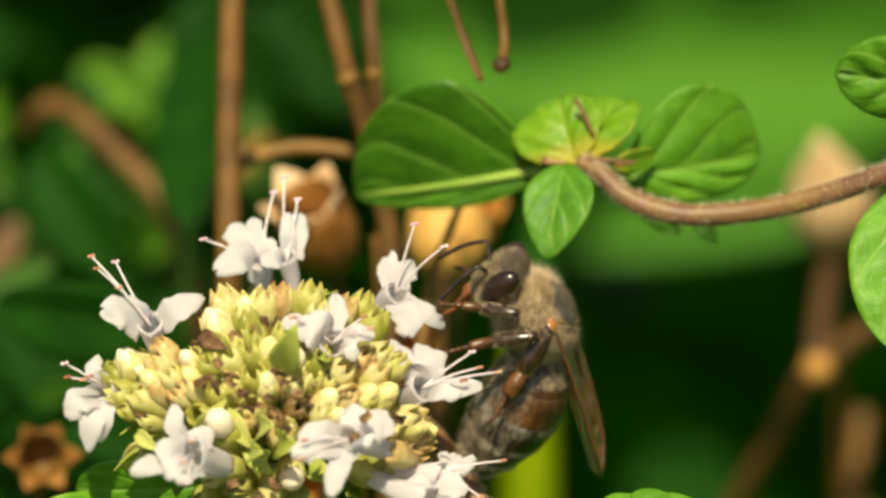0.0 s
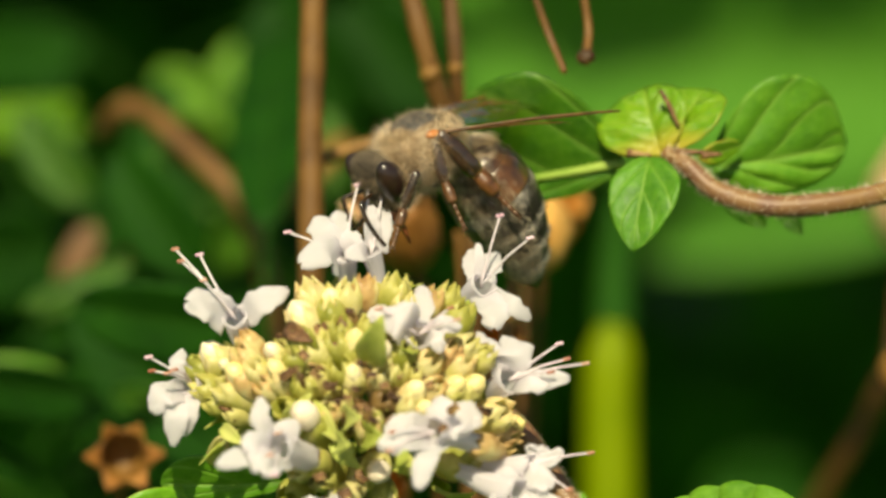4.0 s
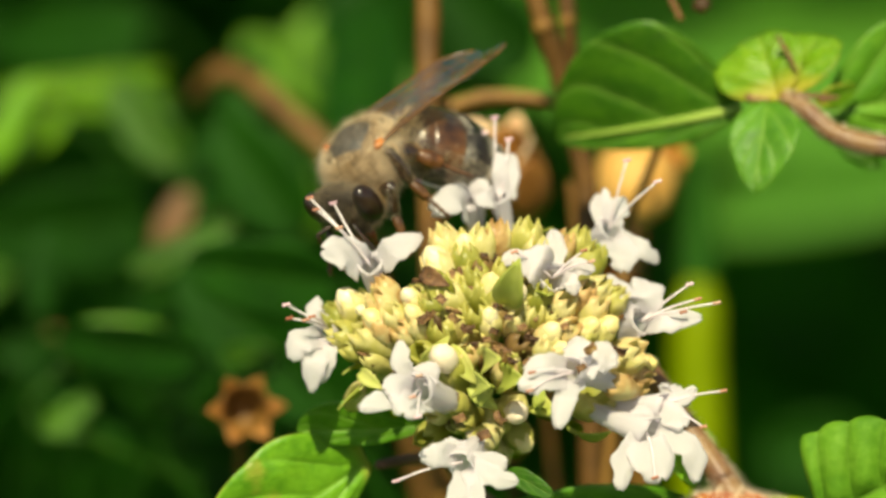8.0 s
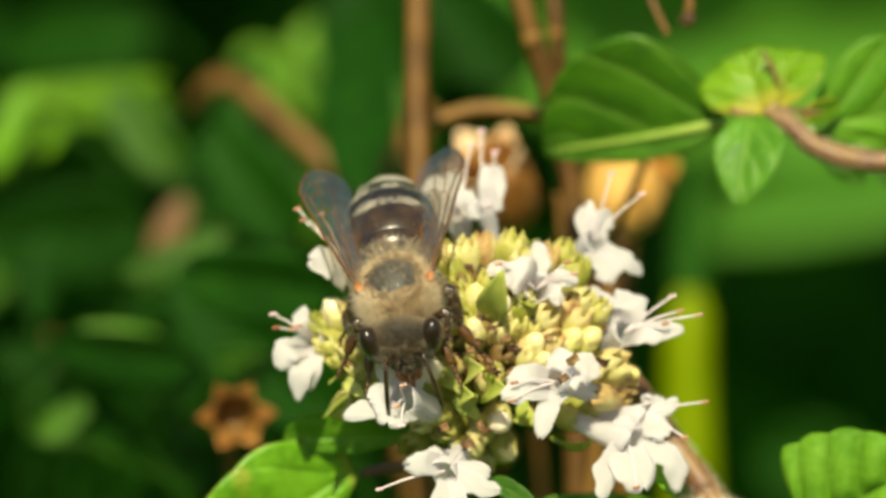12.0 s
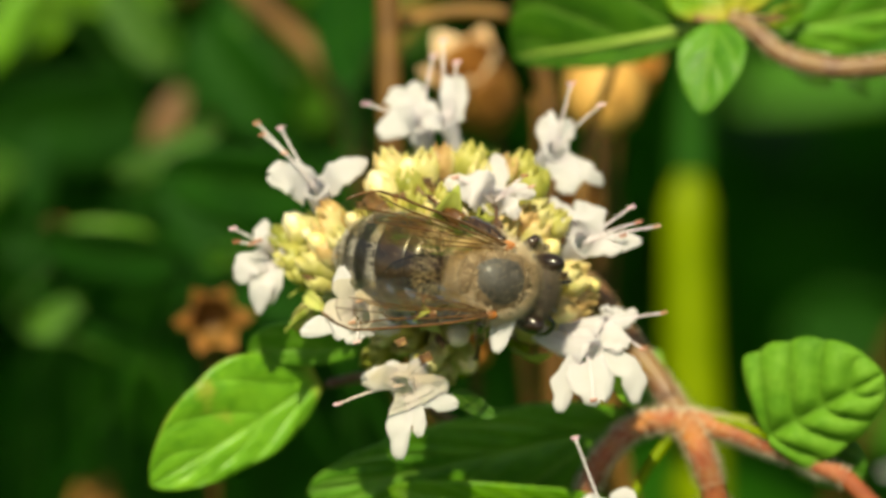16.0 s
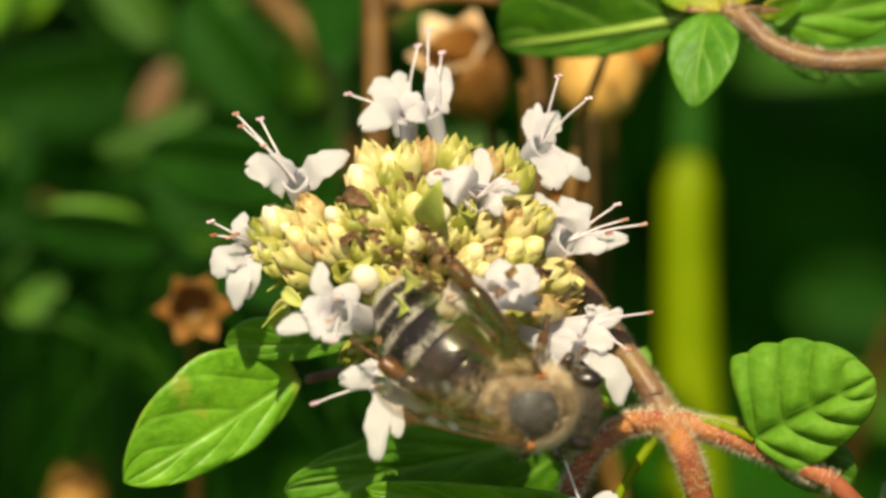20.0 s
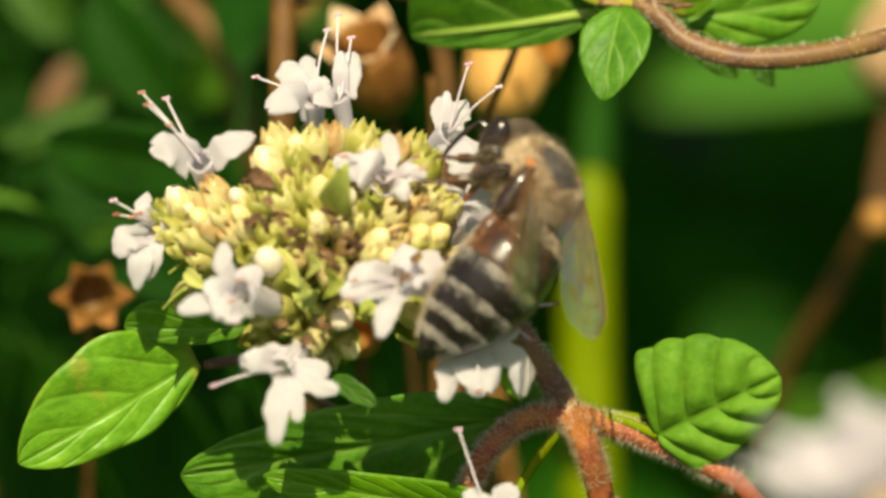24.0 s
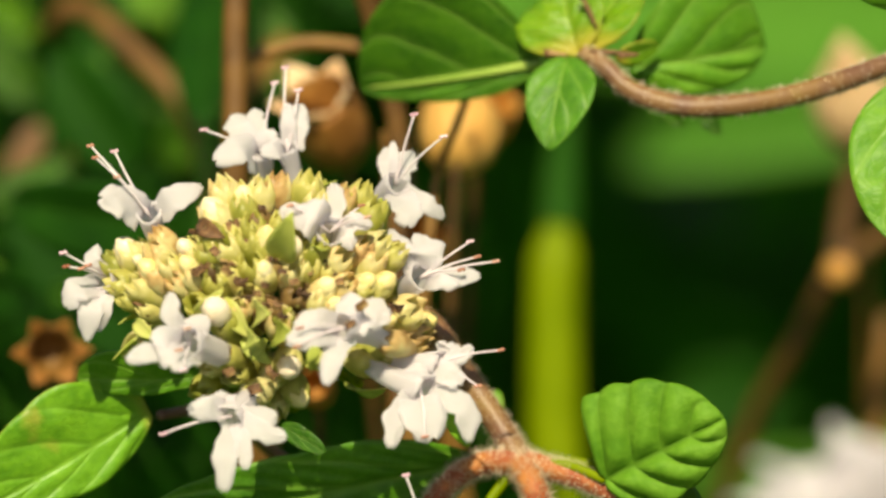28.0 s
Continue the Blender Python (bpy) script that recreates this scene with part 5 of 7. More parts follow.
flower_spike(
    ((-8.48, -1.71), 0, 1.10), ((-5.14, -0.17), 1, 1.05), ((-8.03, -0.32), 0, 1.05), ((-8.03, -1.18), 3, 1.10), ((-6.91, -1.03), 0, 1.05),
    ((-6.40, -1.13), 1, 0.85), ((-5.90, -0.72), 3, 0.95), ((-7.06, -2.34), 3, 1.05), ((-6.25, -2.84), 3, 1.10), ((-5.70, -3.50), 0, 1.10),
    ((-4.74, -2.24), 3, 1.15), ((-3.48, -1.93), 1, 1.00), ((-3.96, -2.59), 0, 0.95), ((-8.47, -3.14), 2, 1.15), ((-4.04, -0.32), 0, 1.00),
    ((-4.42, -1.08), 0, 0.95), ((-3.41, -1.08), 3, 0.80), ((-5.04, -1.33), 0, 0.90), ((-8.97, -0.57), 0, 0.90), ((-7.44, -2.97), 0, 0.90),
    ((-5.05, -3.35), 0, 0.80),
)
flower_spike(
    ((-1.53, 1.26), 0, 1.10), ((-2.10, 2.10), 0, 1.00), ((-1.32, -0.12), 0, 1.00), ((-3.13, -2.74), 1, 0.75), ((-2.78, -1.94), 0, 1.00),
    ((-1.62, -1.68), 1, 0.95), ((-0.81, -1.68), 1, 1.00), ((-1.82, -2.39), 0, 0.90), ((0.04, -3.16), 0, 1.25), ((-0.76, -3.48), 1, 0.95),
    ((1.06, -3.53), 1, 0.95), ((0.04, -4.49), 0, 1.20), ((-1.12, -5.09), 0, 1.00), ((0.55, -4.09), 0, 1.00), ((-0.51, -4.38), 0, 0.95),
    ((-2.03, -0.32), 0, 1.00), ((-3.03, -0.82), 0, 1.00), ((-1.52, -0.82), 0, 1.00), ((-0.51, -0.57), 0, 0.90), ((-2.81, 1.97), 0, 0.90),
)
flower_spike(
    ((-5.26, -5.63), 2, 1.00), ((-6.19, -6.40), 1, 1.00), ((-4.79, -7.13), 1, 1.00), ((-7.16, -6.66), 1, 0.95), ((-8.07, -6.00), 3, 1.00),
    ((-6.74, -7.35), 3, 0.90), ((-9.12, -6.63), 0, 1.05), ((-5.88, -7.51), 0, 0.90), ((-8.82, -5.54), 0, 0.90), ((-7.61, -5.89), 0, 0.90),
)

# the crowded side spikes under them: middle, breadth, height, number of cups
for (x, y), rx, ry, count in (
    ((-11.97, -0.88), 1.33, 1.07, 7), ((-9.45, -0.70), 1.27, 1.22, 8), ((-7.43, 1.32), 1.58, 1.33, 9), ((-5.92, -0.32), 1.68, 1.53, 10),
    ((-6.05, -2.72), 1.58, 1.07, 7), ((-2.26, -1.78), 1.33, 1.17, 8), ((-1.63, 0.82), 1.07, 0.92, 5), ((-0.04, -3.98), 1.22, 1.07, 6),
    ((-7.43, -5.74), 1.68, 0.82, 6), ((-5.41, -6.63), 1.33, 0.71, 4), ((-4.41, 2.20), 1.07, 0.82, 4), ((-11.39, -3.30), 1.02, 0.71, 3),
    ((-2.77, -0.70), 1.02, 0.92, 4), ((-2.01, -5.16), 1.22, 0.66, 3),
):
    middle = dome(x, y, 2.1)
    root = middle.lerp(HEAD_ROOT, 0.5) + Vector((0, -1.5, -0.9))
    for _ in range((count + 1) // 3):
        a, r = dice.uniform(0, 2 * math.pi), math.sqrt(dice.random())
        top = middle + Vector((math.cos(a) * r * rx, math.sin(a) * r * ry, dice.uniform(-0.5, 0.2)))
        way = ((top - root).normalized() + Vector((dice.uniform(-0.25, 0.25), dice.uniform(-0.25, 0.25), 0.1))).normalized()
        hint = (dice.uniform(-1, 1), dice.uniform(-1, 1), 0.3)
        size = dice.uniform(0.6, 0.8)
        foot = top - way * 1.95 * size
        piece("calyx", dice.choice(CALYCES), aim(foot, way, hint, size), plant)
        if dice.random() < 0.2:
            piece("withered_petal", dice.choice(FLAKES), aim(top + Vector((dice.uniform(-0.3, 0.3), dice.uniform(-0.3, 0.3), 0.25)), (dice.uniform(-0.8, 0.8), dice.uniform(-0.8, 0.8), 1), hint, dice.uniform(0.35, 0.6)), plant)
        if dice.random() < 0.8:
            lean = way + Vector((dice.uniform(-0.5, 0.5), dice.uniform(-0.5, 0.5), 0))
            piece("bract", dice.choice(BRACTS), aim(foot + Vector((dice.uniform(-0.4, 0.4), dice.uniform(-0.4, 0.4), 0.1)), lean, hint, dice.uniform(0.8, 1.1)), plant)
for b, t in (((-8.20, -2.59, 2.86), (-7.05, -4.40, 3.50)), ((-6.31, -4.36, 2.66), (-7.06, -5.36, 2.96)), ((-4.04, -4.61, 2.35), (-4.42, -5.88, 2.48)),
             ((-12.20, -3.62, 0.59), (-11.39, -4.37, 1.82)), ((-9.35, -3.35, 2.42), (-8.30, -2.33, 3.75)), ((-7.32, -4.36, 2.58), (-6.05, -5.62, 2.84))):
    way = Vector(t) - Vector(b)
    piece("bract", BRACTS[0], aim(b, way, (-way.y, way.x, 0.4), way.length / 2.5), plant, "pale green pointed bract")
piece("bract", BROWN_BRACT, aim((-9.32, 0.82, 1.90), (1.21, -0.76, 1.6), (0.8, 1.2, 0.4), 0.8), plant, "dry brown bract")
for p in ((-4.06, -5.39, 1.00), (-2.04, -6.68, -0.00), (-6.65, -3.34, 4.00), (-5.78, -4.10, 3.50), (-7.02, -4.34, 4.50), (-12.00, -3.38, -1.00), (-11.46, -4.01, -0.00), (-5.52, -0.32, 4.00), (-4.04, -0.57, 2.00), (-2.54, -1.08, 1.00), (-0.77, -2.36, -0.50), (-12.00, -4.66, -1.00)):
    way = (Vector(p) - HEAD_ROOT).normalized()
    piece("bract", dice.choice(BRACTS), aim(Vector(p) - way * 1.0, way, (dice.uniform(-1, 1), 0.5, 1), dice.uniform(0.9, 1.15)), plant)
for p in ((-5.00, -1.83, 4.80), (-5.70, -2.83, 5.00), (-6.25, -1.95, 5.00), (-7.99, -1.33, 4.00), (-7.79, 0.64, 2.00), (-0.51, -0.12, 0.50), (-11.40, -3.27, -0.00), (-6.63, -2.33, 5.00), (-4.63, -2.33, 4.50), (-8.55, -0.45, 3.60), (-2.48, -3.69, 6.20), (-1.99, -2.83, 5.40), (-7.89, -5.84, 4.60), (-6.79, -6.62, 3.60), (-9.33, -1.33, 3.00), (-5.50, -3.33, 5.00), (-11.71, -3.63, -0.00), (-7.07, -0.07, 2.60), (-6.32, 0.69, 2.00), (-5.53, -1.33, 3.50), (-4.41, -1.33, 3.00), (-7.42, -1.83, 3.60), (-8.96, -1.08, 2.60), (-4.77, -3.34, 3.60), (-1.52, -0.57, 1.00), (-0.50, -2.98, 2.00), (-6.05, -5.87, 3.00), (-8.19, -4.86, 3.00), (-3.02, -1.83, 3.00)):
    piece("withered_petal", dice.choice(FLAKES), aim(p, (dice.uniform(-0.5, 0.5), dice.uniform(-0.5, 0.5), 1), (1, dice.uniform(-1, 1), 0), dice.uniform(0.45, 0.8)), plant, "brown withered scrap")

# the branching inside of the head, its stem, the joint and the side shoots
for k in range(9):
    a = 2 * math.pi * k / 9
    end = HEAD_ROOT + Vector((5.0 * math.cos(a), 3.2 * math.sin(a), 3.0))
    stalk(plant, (HEAD_ROOT, HEAD_ROOT.lerp(end, 0.5) + Vector((0, 0, -0.6)), end), (0.4, 0.3, 0.22), CULM, "flower_stalk", sides=8)
line = (HEAD_ROOT, (-2.13, -3.44, -8.00), (0.61, -3.43, -6.50), (2.55, -6.00, -5.40), (4.36, -8.70, -4.60), NODE)
radii = (0.5, 0.55, 0.58, 0.58, 0.60, 0.70)
stalk(plant, line, radii, TWIG, sides=14)
stalk_hairs(plant, line[2:], (0.58, 0.58, 0.6, 0.7), 1000, 0.32, 0.013)
for line, radii in (
    ((NODE, (2.92, -10.25, -3.00), (1.42, -11.51, -2.50), (0.46, -13.32, -3.00), below((0.46, -13.43, -5.00), 40)), (0.6, 0.52, 0.5, 0.5, 0.5)),
    ((NODE, (7.41, -10.63, -3.00), (9.75, -11.56, -2.50), (12.60, -12.90, -2.00), below((16.26, -14.45, -2.00), 10)), (0.6, 0.5, 0.46, 0.44, 0.4)),
    ((NODE, (5.78, -11.28, -2.00), (6.33, -13.04, -2.50), below((6.58, -13.58, -5.00), 60), below(NODE, 262)), (0.62, 0.6, 0.6, 0.65, 0.9)),
):
    stalk(plant, line, radii, RED_TWIG, sides=14)
    stalk_hairs(plant, line[:4], radii[:4], 1500, 0.42, 0.018)
bm = bmesh.new()
blob(bm, NODE, (0.85, 0.62, 0.7), dent=0.2)
part("joint", bm, RED_TWIG, plant, "swollen downy stem joint")

# Leaves below the head are brightened by the sunlit copy of the green.
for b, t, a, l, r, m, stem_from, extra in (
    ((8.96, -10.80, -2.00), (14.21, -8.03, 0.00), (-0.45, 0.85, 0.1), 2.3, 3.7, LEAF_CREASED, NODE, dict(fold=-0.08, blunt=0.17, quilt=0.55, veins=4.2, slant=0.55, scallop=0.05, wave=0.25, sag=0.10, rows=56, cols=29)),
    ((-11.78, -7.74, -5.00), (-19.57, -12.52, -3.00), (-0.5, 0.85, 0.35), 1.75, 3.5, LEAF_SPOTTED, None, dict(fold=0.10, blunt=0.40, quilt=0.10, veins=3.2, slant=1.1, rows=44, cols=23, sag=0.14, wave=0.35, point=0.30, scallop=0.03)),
    ((-9.11, -6.13, -3.00), (-15.07, -6.37, -3.50), (0.1, 1, 0.6), 0.8, 1.7, LEAF_SUN_TONE, None, dict(fold=0.15, blunt=0.6, quilt=0.15, wave=0.2)),
    ((2.82, -10.11, -6.00), (-12.35, -13.01, -3.00), (0.2, 1, 0.45), 3.6, 2.4, LEAF_SUN_TONE, NODE, dict(fold=0.10, blunt=0.4, quilt=0.22, veins=8.0, slant=0.8, rows=50, cols=25, sag=0.06, teeth=0.03)),
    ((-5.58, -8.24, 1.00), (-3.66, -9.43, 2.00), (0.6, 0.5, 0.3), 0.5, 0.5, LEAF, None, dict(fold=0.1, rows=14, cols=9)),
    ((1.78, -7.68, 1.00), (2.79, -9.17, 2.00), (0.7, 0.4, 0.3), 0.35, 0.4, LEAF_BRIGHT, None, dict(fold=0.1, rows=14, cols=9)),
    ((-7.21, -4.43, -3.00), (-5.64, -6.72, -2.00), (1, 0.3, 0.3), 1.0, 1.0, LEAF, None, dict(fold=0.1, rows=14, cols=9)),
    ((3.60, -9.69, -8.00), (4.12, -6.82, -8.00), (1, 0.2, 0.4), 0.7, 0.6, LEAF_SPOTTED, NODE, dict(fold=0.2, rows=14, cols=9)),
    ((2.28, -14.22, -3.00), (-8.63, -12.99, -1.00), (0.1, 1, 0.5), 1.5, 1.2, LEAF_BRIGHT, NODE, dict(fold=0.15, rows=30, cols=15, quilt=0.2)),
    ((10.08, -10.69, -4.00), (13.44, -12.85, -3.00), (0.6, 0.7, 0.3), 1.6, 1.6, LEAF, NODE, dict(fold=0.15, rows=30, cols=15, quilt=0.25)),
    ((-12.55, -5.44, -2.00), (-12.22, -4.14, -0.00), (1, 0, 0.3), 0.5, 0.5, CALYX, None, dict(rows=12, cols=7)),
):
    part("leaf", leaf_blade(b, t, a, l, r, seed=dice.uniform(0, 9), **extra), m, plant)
    if stem_from:
        stalk(plant, (stem_from, Vector(stem_from).lerp(Vector(b), 0.6) + Vector((0, 0.3, 0)), b), (0.3, 0.24, 0.2), CULM, "leaf_stalk", sides=8)
stalk(plant, ((-7.99, -7.78, -9.00), (-9.56, -7.71, -7.00), (-11.33, -7.94, -5.00)), (0.3, 0.28, 0.24), TWIG, "leaf_stalk", sides=8)
stalk(plant, (HEAD_ROOT, (-7.99, -7.78, -9.00), (-5.91, -10.03, -10.00), NODE), (0.35, 0.35, 0.35, 0.4), TWIG, "leaf_stalk", sides=8)

# the blossom close to the open side, near the camera's foot
near = thing("near_blossom", below((18.00, -12.66, 52.00), 200), "small white flower head close by on a green stem", "flower")
near_root = Vector((16.90, -11.60, 52.00))
stalk(near, (near_root, below(near_root, 60), below((18.00, -12.66, 52.00), 200)), (0.4, 0.5, 0.7), CULM)
fan = random.Random(5)
for k in range(40):
    spread = fan.uniform(-1.25, 1.35)
    reach = fan.uniform(2.4, 5.0) if k % 5 else fan.uniform(4.6, 6.2)
    tip = near_root + Vector((math.sin(spread) * reach * 1.1, math.cos(spread) * reach * 0.85, fan.uniform(-0.5, 2.2)))
    w = fan.uniform(1.1, 1.7) if k % 5 else 0.35
    side = Vector((math.cos(spread), -math.sin(spread), fan.uniform(-0.3, 0.3))).normalized()
    grid = []
    for i in range(8):
        f = i / 7
        p = near_root.lerp(tip, f) + Vector((0, 0.5 * math.sin(math.pi * f), 0.5 * math.sin(math.pi * f)))
        ww = w * math.sin(math.pi * (0.12 + 0.8 * f)) ** 0.8
        grid.append([p + side * ww * u + Vector((0, 0, -0.3 * u * u)) for u in (-1, -0.5, 0, 0.5, 1)])
    bm = bmesh.new()
    sheet(bm, grid, 0.05)
    part("petal", bm, PETAL, near)
bm = bmesh.new()
blob(bm, near_root, (1.4, 1.0, 1.0), dent=0.3)
part("calyx", bm, CALYX, near)


# ---- the honeybee ----
def chitin(name, dark, light, rough, coat=0.3, bump=0.35):
    mat, nodes, links, bsdf, output = shader(name)
    tone = grain(nodes, 1800.0, 5.0)
    links.new(ramp(nodes, links, tone, ((0.3, dark), (0.7, light))), bsdf.inputs["Base Color"])
    bsdf.inputs["Roughness"].default_value = rough
    bsdf.inputs["Coat Weight"].default_value = coat
    bsdf.inputs["Coat Roughness"].default_value = 0.18
    relief(nodes, links, bsdf, tone, bump, 0.00006)
    return mat


BODY = chitin("thorax_skin", (0.018, 0.016, 0.015), (0.070, 0.062, 0.055), 0.62, 0.04)
UNDERFUR = chitin("underfur_skin", (0.075, 0.048, 0.026), (0.21, 0.14, 0.078), 0.8, 0.0)
FACE = chitin("face_skin", (0.010, 0.007, 0.005), (0.045, 0.028, 0.016), 0.75, 0.0)
EYE = chitin("eye_skin", (0.008, 0.004, 0.003), (0.024, 0.010, 0.006), 0.30, 0.25, 0.1)
LEG = chitin("leg_skin", (0.010, 0.006, 0.004), (0.045, 0.021, 0.010), 0.20, 0.7)
DARK_FOOT = chitin("dark_foot_skin", (0.030, 0.012, 0.005), (0.12, 0.050, 0.016), 0.35)
FOOT = chitin("foot_skin", (0.034, 0.012, 0.004), (0.15, 0.055, 0.014), 0.4)
AMBER = chitin("amber_skin", (0.22, 0.06, 0.010), (0.50, 0.18, 0.04), 0.4)
MOUTH = chitin("mouth_skin", (0.10, 0.030, 0.010), (0.30, 0.09, 0.03), 0.35)
VEIN = chitin("wing_vein", (0.06, 0.025, 0.008), (0.16, 0.07, 0.02), 0.4)
HAIR = tissue("bee_hair", ((0.30, (0.30, 0.20, 0.10)), (0.44, (0.72, 0.58, 0.41)), (0.58, (0.90, 0.80, 0.64)), (0.72, (0.94, 0.90, 0.80))), 1500.0, 0.55, 0.45, (0.95, 0.82, 0.62), 0.1)
PALE_HAIR = tissue("bee_band_hair", ((0.3, (0.50, 0.44, 0.36)), (0.7, (0.80, 0.75, 0.67))), 1500.0, 0.55, 0.3, (0.6, 0.5, 0.35), 0.1)
DARK_HAIR = tissue("bee_dark_hair", ((0.3, (0.07, 0.052, 0.034)), (0.7, (0.23, 0.18, 0.12))), 1500.0, 0.5, 0.2, (0.15, 0.09, 0.04), 0.1)
POLLEN = tissue("leg_bristle", ((0.3, (0.40, 0.16, 0.03)), (0.7, (0.62, 0.32, 0.08))), 2500.0, 0.6, 0.2, (0.6, 0.3, 0.08), 0.3)


def tergite_skin():
    """Abdomen plates: a pale dusted front edge, dark glossy behind it, amber towards the flanks of the first one."""
    mat, nodes, links, bsdf, output = shader("abdomen_skin")
    place = nodes.new("ShaderNodeTexCoord")
    split = nodes.new("ShaderNodeSeparateXYZ")
    links.new(place.outputs["UV"], split.inputs[0])
    rough = grain(nodes, 2600.0, 5.0)
    edge = math_node(nodes, links, "ADD", split.outputs[0], math_node(nodes, links, "MULTIPLY", math_node(nodes, links, "SUBTRACT", rough, 0.5), 1.1))
    band = ramp(nodes, links, edge, ((0.02, (0.25, 0.25, 0.25)), (0.12, (1, 1, 1)), (0.26, (0.85, 0.85, 0.85)), (0.46, (0, 0, 0))))
    gaps = ramp(nodes, links, grain(nodes, 620.0, 7.0), ((0.40, (0.05, 0.05, 0.05)), (0.66, (1, 1, 1))))
    dust = math_node(nodes, links, "MULTIPLY", band, gaps)
    colour = mixed(nodes, links, dust, (0.013, 0.009, 0.008), (0.34, 0.30, 0.255))
    links.new(colour, bsdf.inputs["Base Color"])
    links.new(ramp(nodes, links, dust, ((0.0, (0.30, 0.30, 0.30)), (0.6, (0.75, 0.75, 0.75)))), bsdf.inputs["Roughness"])
    bsdf.inputs["Specular IOR Level"].default_value = 0.4
    bsdf.inputs["Coat Weight"].default_value = 0.12
    bsdf.inputs["Coat Roughness"].default_value = 0.2
    relief(nodes, links, bsdf, rough, 0.3, 0.00004)
    return mat


def first_plate_skin():
    mat, nodes, links, bsdf, output = shader("first_plate_skin")
    tone = grain(nodes, 900.0, 4.0)
    place = nodes.new("ShaderNodeTexCoord")
    split = nodes.new("ShaderNodeSeparateXYZ")
    links.new(place.outputs["Object"], split.inputs[0])
    aside = math_node(nodes, links, "MULTIPLY", math_node(nodes, links, "ABSOLUTE", split.outputs[1]), 500.0)
    flank = math_node(nodes, links, "ADD", aside, math_node(nodes, links, "MULTIPLY", math_node(nodes, links, "SUBTRACT", tone, 0.5), 0.7))
    dark = ramp(nodes, links, tone, ((0.36, (0.014, 0.009, 0.008)), (0.60, (0.046, 0.026, 0.015))))
    rust = ramp(nodes, links, tone, ((0.36, (0.045, 0.017, 0.007)), (0.66, (0.15, 0.058, 0.017))))
    links.new(mixed(nodes, links, ramp(nodes, links, flank, ((0.68, (0, 0, 0)), (1.05, (1, 1, 1)))), dark, rust), bsdf.inputs["Base Color"])
    bsdf.inputs["Roughness"].default_value = 0.3
    bsdf.inputs["Coat Weight"].default_value = 0.4
    relief(nodes, links, bsdf, tone, 0.3, 0.00005)
    return mat


def wing_skin():
    """A thin clear brownish membrane with a wet sheen."""
    mat, nodes, links, bsdf, output = shader("wing_membrane")
    clear, sheen, mix = nodes.new("ShaderNodeBsdfTransparent"), nodes.new("ShaderNodeBsdfGlossy"), nodes.new("ShaderNodeMixShader")
    haze, mix2 = nodes.new("ShaderNodeBsdfTranslucent"), nodes.new("ShaderNodeMixShader")
    clear.inputs[0].default_value = (0.95, 0.88, 0.72, 1)
    haze.inputs[0].default_value = (0.86, 0.66, 0.28, 1)
    sheen.inputs[0].default_value = (1.0, 0.95, 0.86, 1)
    sheen.inputs["Roughness"].default_value = 0.20
    tone = grain(nodes, 380.0, 2.0)
    bump = nodes.new("ShaderNodeBump")
    bump.inputs["Strength"].default_value = 0.7
    bump.inputs["Distance"].default_value = 0.0008
    links.new(tone, bump.inputs["Height"])
    links.new(bump.outputs[0], sheen.inputs["Normal"])
    fresnel = nodes.new("ShaderNodeFresnel")
    fresnel.inputs[0].default_value = 1.5
    links.new(bump.outputs[0], fresnel.inputs["Normal"])
    links.new(math_node(nodes, links, "ADD", math_node(nodes, links, "MULTIPLY", fresnel.outputs[0], 0.32), 0.03), mix.inputs[0])
    mix2.inputs[0].default_value = 0.05
    links.new(clear.outputs[0], mix2.inputs[1])
    links.new(haze.outputs[0], mix2.inputs[2])
    links.new(mix2.outputs[0], mix.inputs[1])
    links.new(sheen.outputs[0], mix.inputs[2])
    links.new(mix.outputs[0], output.inputs[0])
    return mat


WING = wing_skin()
TERGITE, FIRST_PLATE = tergite_skin(), first_plate_skin()

bee = tagged(new("honeybee"), "brown furry honeybee with dark banded abdomen and clear brownish wings", "bee")
bee.empty_display_size = 0.004
BEE_MM = 0.00102


def limb(name, bm, material, parent, at_point=(0, 0, 0), label=""):
    """A part of the bee, drawn in millimetres from its own joint."""
    for v in bm.verts:
        v.co *= BEE_MM
    ob = new(name, finish(bm, name, material))
    ob.parent = parent
    ob.location = Vector(at_point) * BEE_MM
    return tagged(ob, label)


def skin_spots(centre, radii, count, seed, keep=lambda n: True):
    d = random.Random(seed)
    out = []
    while len(out) < count:
        n = Vector((d.gauss(0, 1), d.gauss(0, 1), d.gauss(0, 1))).normalized()
        if keep(n):
            p = Vector((n.x * radii[0], n.y * radii[1], n.z * radii[2]))
            g = Vector((n.x / radii[0], n.y / radii[1], n.z / radii[2])).normalized()
            out.append((Vector(centre) + p * 0.98, g))
    return out


bee_dice = random.Random(21)

# thorax under its fur, the bare dark back plate, and the furry ruff round it
THORAX = (1.98, 1.76, 1.64)
bm = bmesh.new()
blob(bm, (0, 0, 0), THORAX, rings=20, sides=28, dent=0.05)
thorax = limb("thorax", bm, UNDERFUR, bee, label="brown thorax under dense fur")
bm = bmesh.new()
blob(bm, (0.0, 0, 0.34), (1.62, 1.45, 1.40), rings=18, sides=28, dent=0.04)
limb("back_plate", bm, BODY, thorax, label="bare dark grey back plate")
bm = bmesh.new()
blob(bm, (-1.38, 0, 0.86), (0.48, 1.00, 0.40), rings=10, sides=16, dent=0.05)
limb("scutellum", bm, UNDERFUR, thorax)


